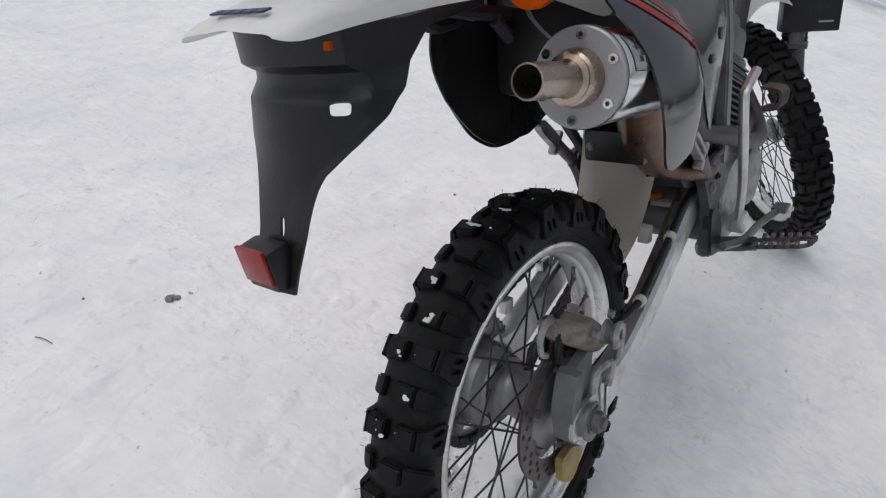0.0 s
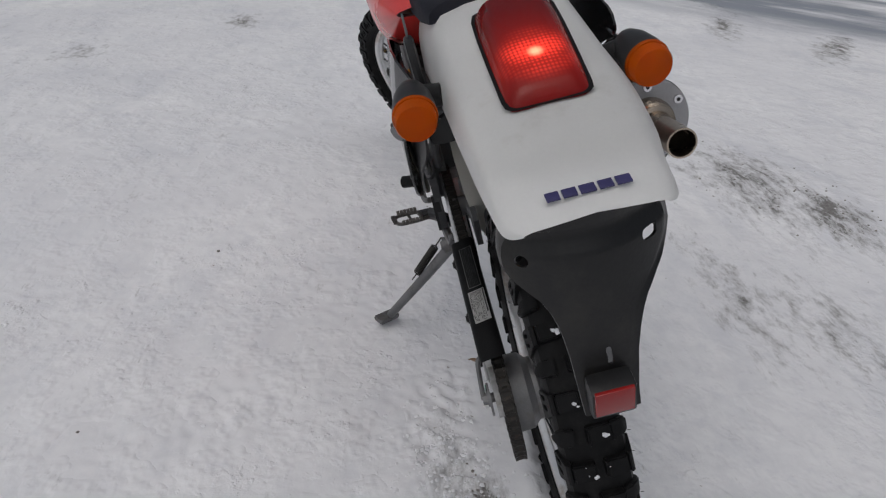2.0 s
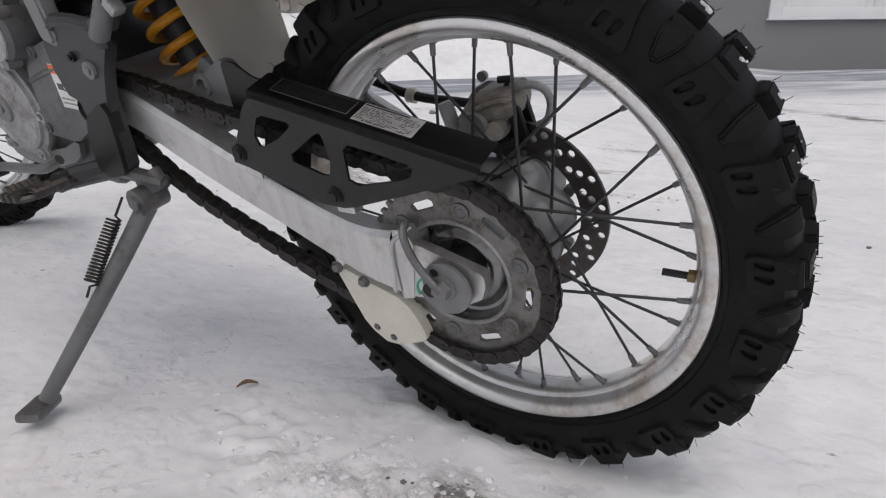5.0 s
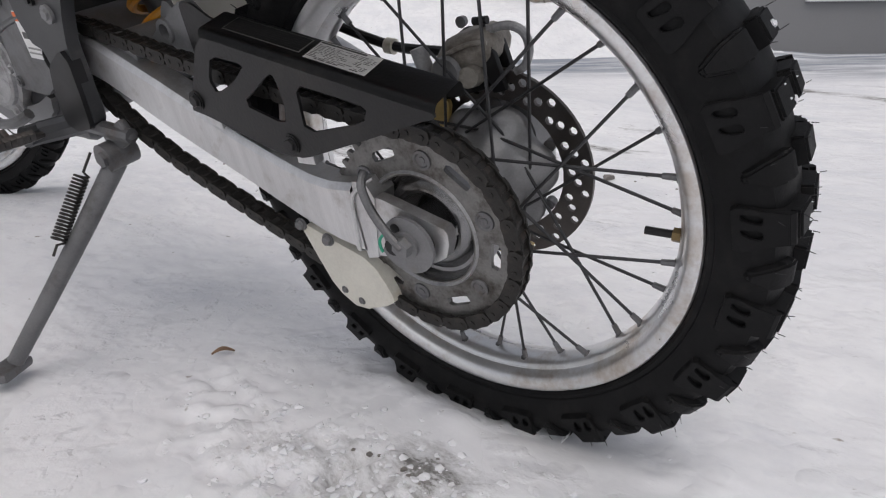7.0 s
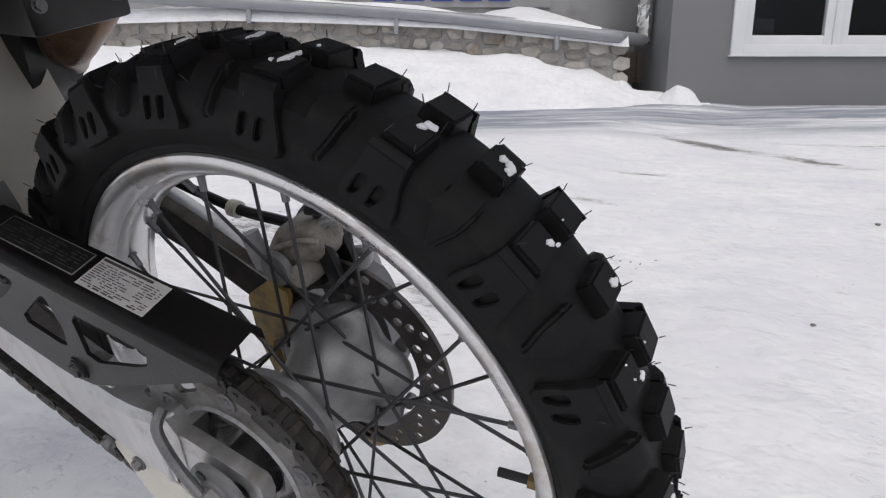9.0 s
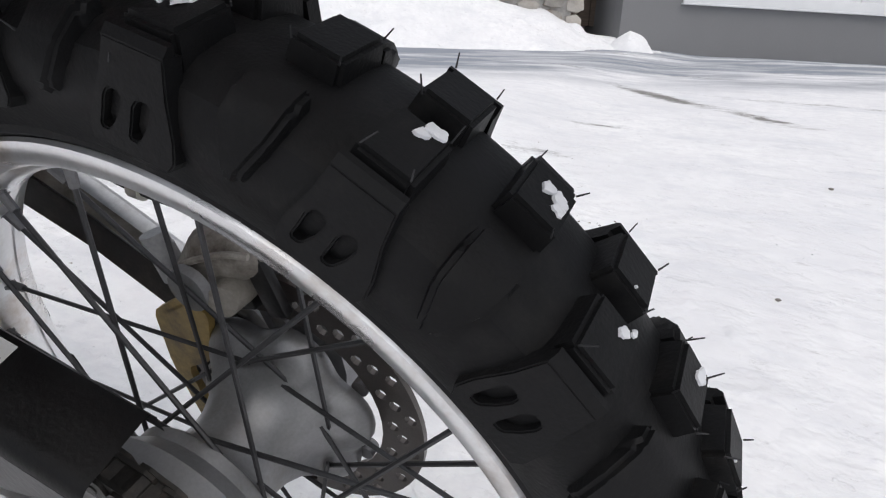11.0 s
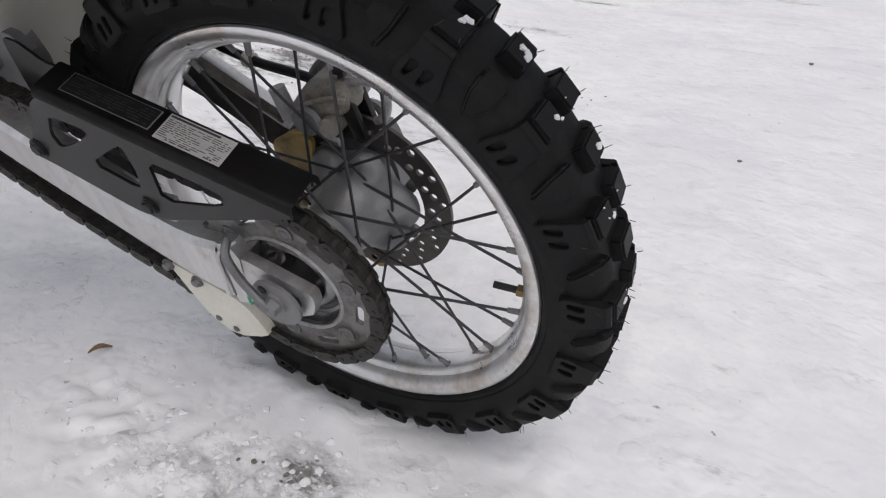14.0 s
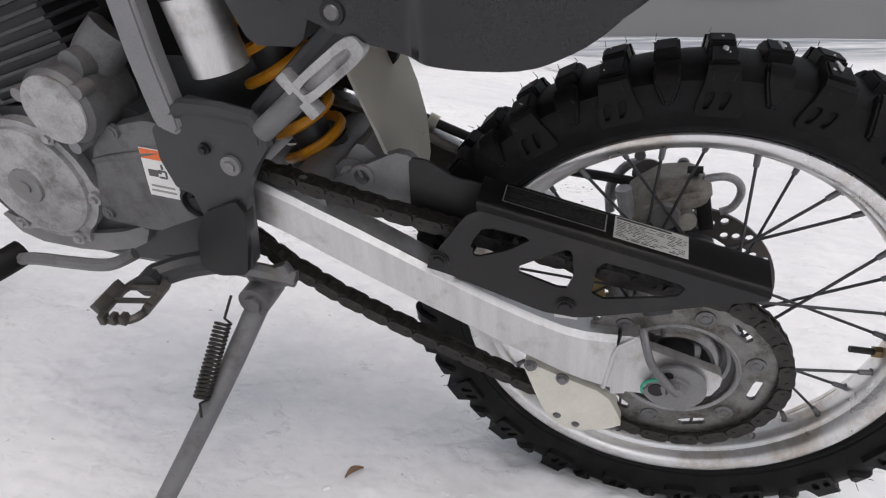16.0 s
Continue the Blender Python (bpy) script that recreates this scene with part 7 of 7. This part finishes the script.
def make_building():
    # front wall with a window opening
    bm = B()
    slab(bm, [(3.06, 0.24), (17, 0.0), (17, 4.5), (3.06, 4.5)], 9.0, 9.3, [[(WX0 + 0.02, WZ0 + 0.02), (WX1 - 0.02, WZ0 + 0.02), (WX1 - 0.02, WZ1 - 0.02), (WX0 + 0.02, WZ1 - 0.02)]])
    thing("wall_front", bm, M["wall"], "smooth grey panelled building wall", "wall", "structure", SITE, smooth=False)
    wall_block("wall_side", 3.06, 3.3, 9.302, 12, 0.2, 4.5, M["wall"], "grey return wall of the building")
    # recessed strip whose near-black colour stands for the dark gap below the wall
    bm = B()
    slab(bm, [(3.1, 0.1), (17, -0.3), (17, 0.02), (3.1, 0.26)], 9.03, 9.2)
    thing("plinth", bm, M["plinth"], "recessed plinth strip, coloured near-black as the shaded gap under the wall", "wall", "structure", SITE)
    wall_block("wall_back", -5.6, 3.058, 10.6, 10.9, 0.2, 6, M["wall_old"], "weathered grey rendered wall")
    wall_block("roof_slab", 2.9, 17.2, 8.9, 13, 4.502, 4.7, M["wall"], "flat roof of the grey building", "roof")
    # added room box, coloured dark so that the panes look unlit
    wall_block("wall_room", 3.31, 9, 11.5, 11.7, 0.2, 4.4, M["room"], "added room wall behind the window, coloured dark as if dim")
    wall_block("floor_room", 3.31, 9, 9.31, 11.49, 0.3, 0.4, M["room"], "added room floor behind the window, coloured dark as if dim", "floor")
    wall_block("wall_room_end", 9.0, 9.2, 9.31, 11.7, 0.2, 4.4, M["room"], "added room end wall, coloured dark as if dim")
    # window
    win = new("window_1")
    win.matrix_world = SITE
    tagged(win, "white plastic window with dark panes", "window", kind="structure")
    x0, x1, z0, z1 = WX0, WX1, WZ0, WZ1

    def bar(name, a, b, c, d, y0, y1):
        bm = B()
        box(bm, ((a + b) / 2, (y0 + y1) / 2, (c + d) / 2), (b - a, y1 - y0, d - c), bev=0.008)
        return part(name, bm, M["upvc"], win)

    bar("frame_jamb", x0, x0 + 0.17, z0, z1, 8.965, 9.12)
    bar("frame_jamb", x1 - 0.17, x1, z0, z1, 8.965, 9.12)
    bar("frame_rail", x0 + 0.17, x1 - 0.17, z0, z0 + 0.13, 8.965, 9.12)
    bar("frame_rail", x0 + 0.17, x1 - 0.17, z1 - 0.13, z1, 8.965, 9.12)
    bar("window_sill", x0 - 0.02, x1 + 0.02, z0 - 0.025, z0 - 0.002, 8.93, 9.1)
    cuts = [x0 + 0.17, 5.27, 6.4, x1 - 0.17]
    for i, (a, b) in enumerate(zip(cuts, cuts[1:])):
        a0, b0 = (a if i == 0 else a + 0.05), (b if i == 2 else b - 0.05)
        if i < 2:
            bar("mullion", b - 0.05, b + 0.05, z0 + 0.13, z1 - 0.13, 8.985, 9.1)
        sw = 0.11
        bar("sash", a0, a0 + sw, z0 + 0.13, z1 - 0.13, 9.0, 9.08)
        bar("sash", b0 - sw, b0, z0 + 0.13, z1 - 0.13, 9.0, 9.08)
        bar("sash", a0 + sw, b0 - sw, z0 + 0.13, z0 + 0.25, 9.0, 9.08)
        bar("sash", a0 + sw, b0 - sw, z1 - 0.25, z1 - 0.13, 9.0, 9.08)
        bm = B()
        box(bm, ((a0 + b0) / 2, 9.045, (z0 + z1) / 2), (b0 - a0 - 2 * sw + 0.02, 0.008, z1 - z0 - 0.48), bev=0)
        pane = part("pane", bm, M["glass"], win)
        pane.visible_shadow = False
    # things in the room, in the same dark colour that stands for dim light
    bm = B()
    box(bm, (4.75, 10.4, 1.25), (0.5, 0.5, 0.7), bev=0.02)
    thing("cabinet", bm, M["room"], "cabinet in the room, coloured dark as if dim", "cabinet", at=SITE)
    # board box in the recess
    bm = B()
    for k in range(4):
        box(bm, (2.72 + 0.175 * k, 10.2, 0.9), (0.165, 0.05, 0.46), bev=0.006)
    thing("board_screen", bm, M["wood"], "weathered brown boards in the wall recess", "boards", at=SITE)
    # foil-wrapped vertical pipe
    bm = B()
    rng = random.Random(4)
    rows = []
    for k in range(46):
        z = 1.22 + 0.075 * k
        rows.append([Vector((2.93 + (0.1 + rng.uniform(-0.02, 0.02)) * math.cos(t), 9.75 + (0.1 + rng.uniform(-0.02, 0.02)) * math.sin(t), z + rng.uniform(-0.015, 0.015))) for t in np.linspace(0, 2 * math.pi, 15)[:-1]])
    shell(bm, [r + [r[0]] for r in rows])
    thing("insulated_pipe", bm, M["foil"], "vertical pipe wrapped in crumpled foil", "pipe", at=SITE, smooth=False)
    bm = B()
    line = [(2.9, 9.7, 1.26), (2.5, 9.4, 1.27), (2.2, 9.3, 1.3), (0.14, 9.3, 1.525), (-1.4, 9.3, 1.64), (-3.0, 9.3, 1.73), (-5.6, 9.3, 1.87)]
    tube(bm, line, 0.088, 16)
    pp = thing("heating_pipe", bm, M["pipe"], "long grey pipe running along the stone wall", "pipe", at=SITE)
    for x, z in ((1.6, 1.37), (-0.6, 1.58), (-2.6, 1.71)):
        bm = B()
        box(bm, (x, 9.36, z - 0.12), (0.06, 0.2, 0.3), bev=0.005)
        part("pipe_support", bm, M["pipe"], pp)
    # blue letters of a sign, as plain blocks
    bm = B()
    box(bm, (0.2, 10.57, 2.35), (3.0, 0.05, 1.1), bev=0.01)
    sign = thing("sign_board", bm, M["wall_old"], "pale sign board with blue lettering blocks", "sign", at=SITE)
    for k in range(5):
        bm = B()
        box(bm, (-0.85 + 0.44 * k, 10.535, 2.1), (0.34, 0.02, 0.42), bev=0.05)
        part("letter_block", bm, M["sign"], sign)


make_building()


def wall_top(x):
    return float(np.interp(x, [-9, -4.35, -3.0, -1.4, 0.14, 2.13, 2.5], [1.5, 1.5, 1.54, 1.50, 1.44, 1.25, 1.2]))


def make_banks():
    """Snow heaped against the stone wall, and along its top."""
    rng = random.Random(6)

    def sheet(name, x0, x1, nx, ny, fn, label):
        bm = B()
        rows = [[Vector(fn(x0 + (x1 - x0) * i / nx, j / ny)) for j in range(ny + 1)] for i in range(nx + 1)]
        shell(bm, rows)
        thing(name, bm, M["bank_snow"], label, "snow", "structure", SITE)

    def bank(x, v):
        y = 7.9 + 1.62 * v
        foot = wall_top(x) - np.interp(x, [-9, 0.14, 1.2, 2.1, 2.6, 3.3], [0.36, 0.36, 0.36, 0.42, 0.62, 0.75])
        lo = 0.26
        p = Vector((x, y * 1.3, 0))
        k = v ** 1.6 * (3 - 2 * v) if v < 1 else 1
        return (x, y, lo + (foot - lo) * min(1, k) + (0.07 * noise.noise(p * 1.4) + 0.035 * noise.noise(p * 5)) * min(1, 3 * v) - 0.06 * (1 - v) ** 6)

    sheet("snow_bank", -5.6, 3.4, 110, 26, bank, "snow bank heaped against the stone wall")

    def ledge(x, v):
        y = 9.28 + 1.3 * v
        p = Vector((x, y, 3))
        hump = 0.25 * math.exp(-((x - 1.4) / 0.7) ** 2) + 0.12 * math.exp(-((x + 1.2) / 1.0) ** 2)
        return (x, y, wall_top(x) + 0.02 + 0.10 * min(1, v * 9) + (0.12 + hump) * v ** 0.7 + 0.05 * noise.noise(p * 3) * min(1, 5 * v) - (0.08 if v == 0 else 0))

    sheet("snow_ledge", -5.6, 2.6, 120, 14, ledge, "snow lying along the top of the stone wall")
    for i, (x, y, r, h) in enumerate(((3.15, 8.75, 0.42, 0.42), (3.5, 8.82, 0.3, 0.2), (4.0, 8.9, 0.25, 0.1), (2.45, 9.1, 0.4, 0.5))):
        bm = B()
        rows = []
        for j in range(9):
            f = j / 8
            rows.append([Vector((x + r * f * math.cos(t) * (1 + 0.2 * noise.noise(Vector((math.cos(t) * 2, math.sin(t) * 2, i)))), y + r * f * math.sin(t), 0.2 + h * (1 - f * f) ** 1.2 + 0.04 * noise.noise(Vector((x + f * 3 * math.cos(t), f * 3 * math.sin(t), 5))))) for t in np.linspace(0, 2 * math.pi, 25)])
        shell(bm, rows)
        thing("snow_mound", bm, M["bank_snow"], "small mound of snow at the building corner", "snow", at=SITE, group="snow mounds")
    # snow capping the pipe
    bm = B()
    rows = []
    for i in range(90):
        x = -5.6 + 7.8 * i / 89
        z = float(np.interp(x, [-5.6, -3.0, -1.4, 0.14, 2.2], [1.87, 1.73, 1.64, 1.525, 1.3]))
        k = max(0.0, min(1, 0.6 + 1.2 * noise.noise(Vector((x * 0.9, 0, 9)))))
        rows.append([Vector((x, 9.3 + 0.075 * f, z + 0.06 + (0.05 * k + 0.01) * (1 - f * f))) for f in (-1, -0.6, 0, 0.6, 1)])
    shell(bm, rows)
    thing("pipe_snow", bm, M["bank_snow"], "thin snow lying on the pipe", "snow", "stuff", SITE)


make_banks()


def make_stone_wall():
    rng = random.Random(21)
    bm = B()
    outline = [(x, wall_top(x)) for x in np.linspace(-5.6, 2.52, 40)] + [(2.52, 0.3), (-5.6, 0.3)]
    slab(bm, [(float(a), float(b)) for a, b in outline], 9.53, 10.0)
    wall = thing("stone_wall", bm, M["mortar"], "rubble stone retaining wall under snow", "wall", "structure", SITE, smooth=False)
    x = -5.55
    while x < 2.45:
        w = rng.uniform(0.17, 0.34)
        z = wall_top(x) - 0.005
        for row in range(3 if x < 1.2 else 4):
            h = rng.uniform(0.14, 0.24)
            n = rng.randint(5, 7)
            a0 = rng.uniform(0, 6)
            cx, cz = x + w / 2 + rng.uniform(-0.03, 0.03), z - h / 2
            poly = []
            for k in range(n):
                t = a0 + 2 * math.pi * k / n
                poly.append((cx + w * 0.5 * (0.98 + rng.uniform(-0.14, 0.12)) * math.copysign(abs(math.cos(t)) ** 0.7, math.cos(t)), cz + h * 0.5 * (0.98 + rng.uniform(-0.14, 0.1)) * math.copysign(abs(math.sin(t)) ** 0.7, math.sin(t))))
            bm = B()
            front = 9.49 + rng.uniform(-0.02, 0.02)
            v0 = [bm.verts.new((a, 9.56, b)) for a, b in poly]
            v1 = [bm.verts.new((cx + (a - cx) * 0.9, front, cz + (b - cz) * 0.9)) for a, b in poly]
            mid = bm.verts.new((cx, front - 0.02, cz))
            for k in range(n):
                bm.faces.new((v0[k], v0[(k + 1) % n], v1[(k + 1) % n], v1[k]))
                bm.faces.new((v1[k], v1[(k + 1) % n], mid))
            part("stone", bm, M["stone"], wall, smooth=False)
            z -= h + 0.005
        x += w + 0.004


make_stone_wall()
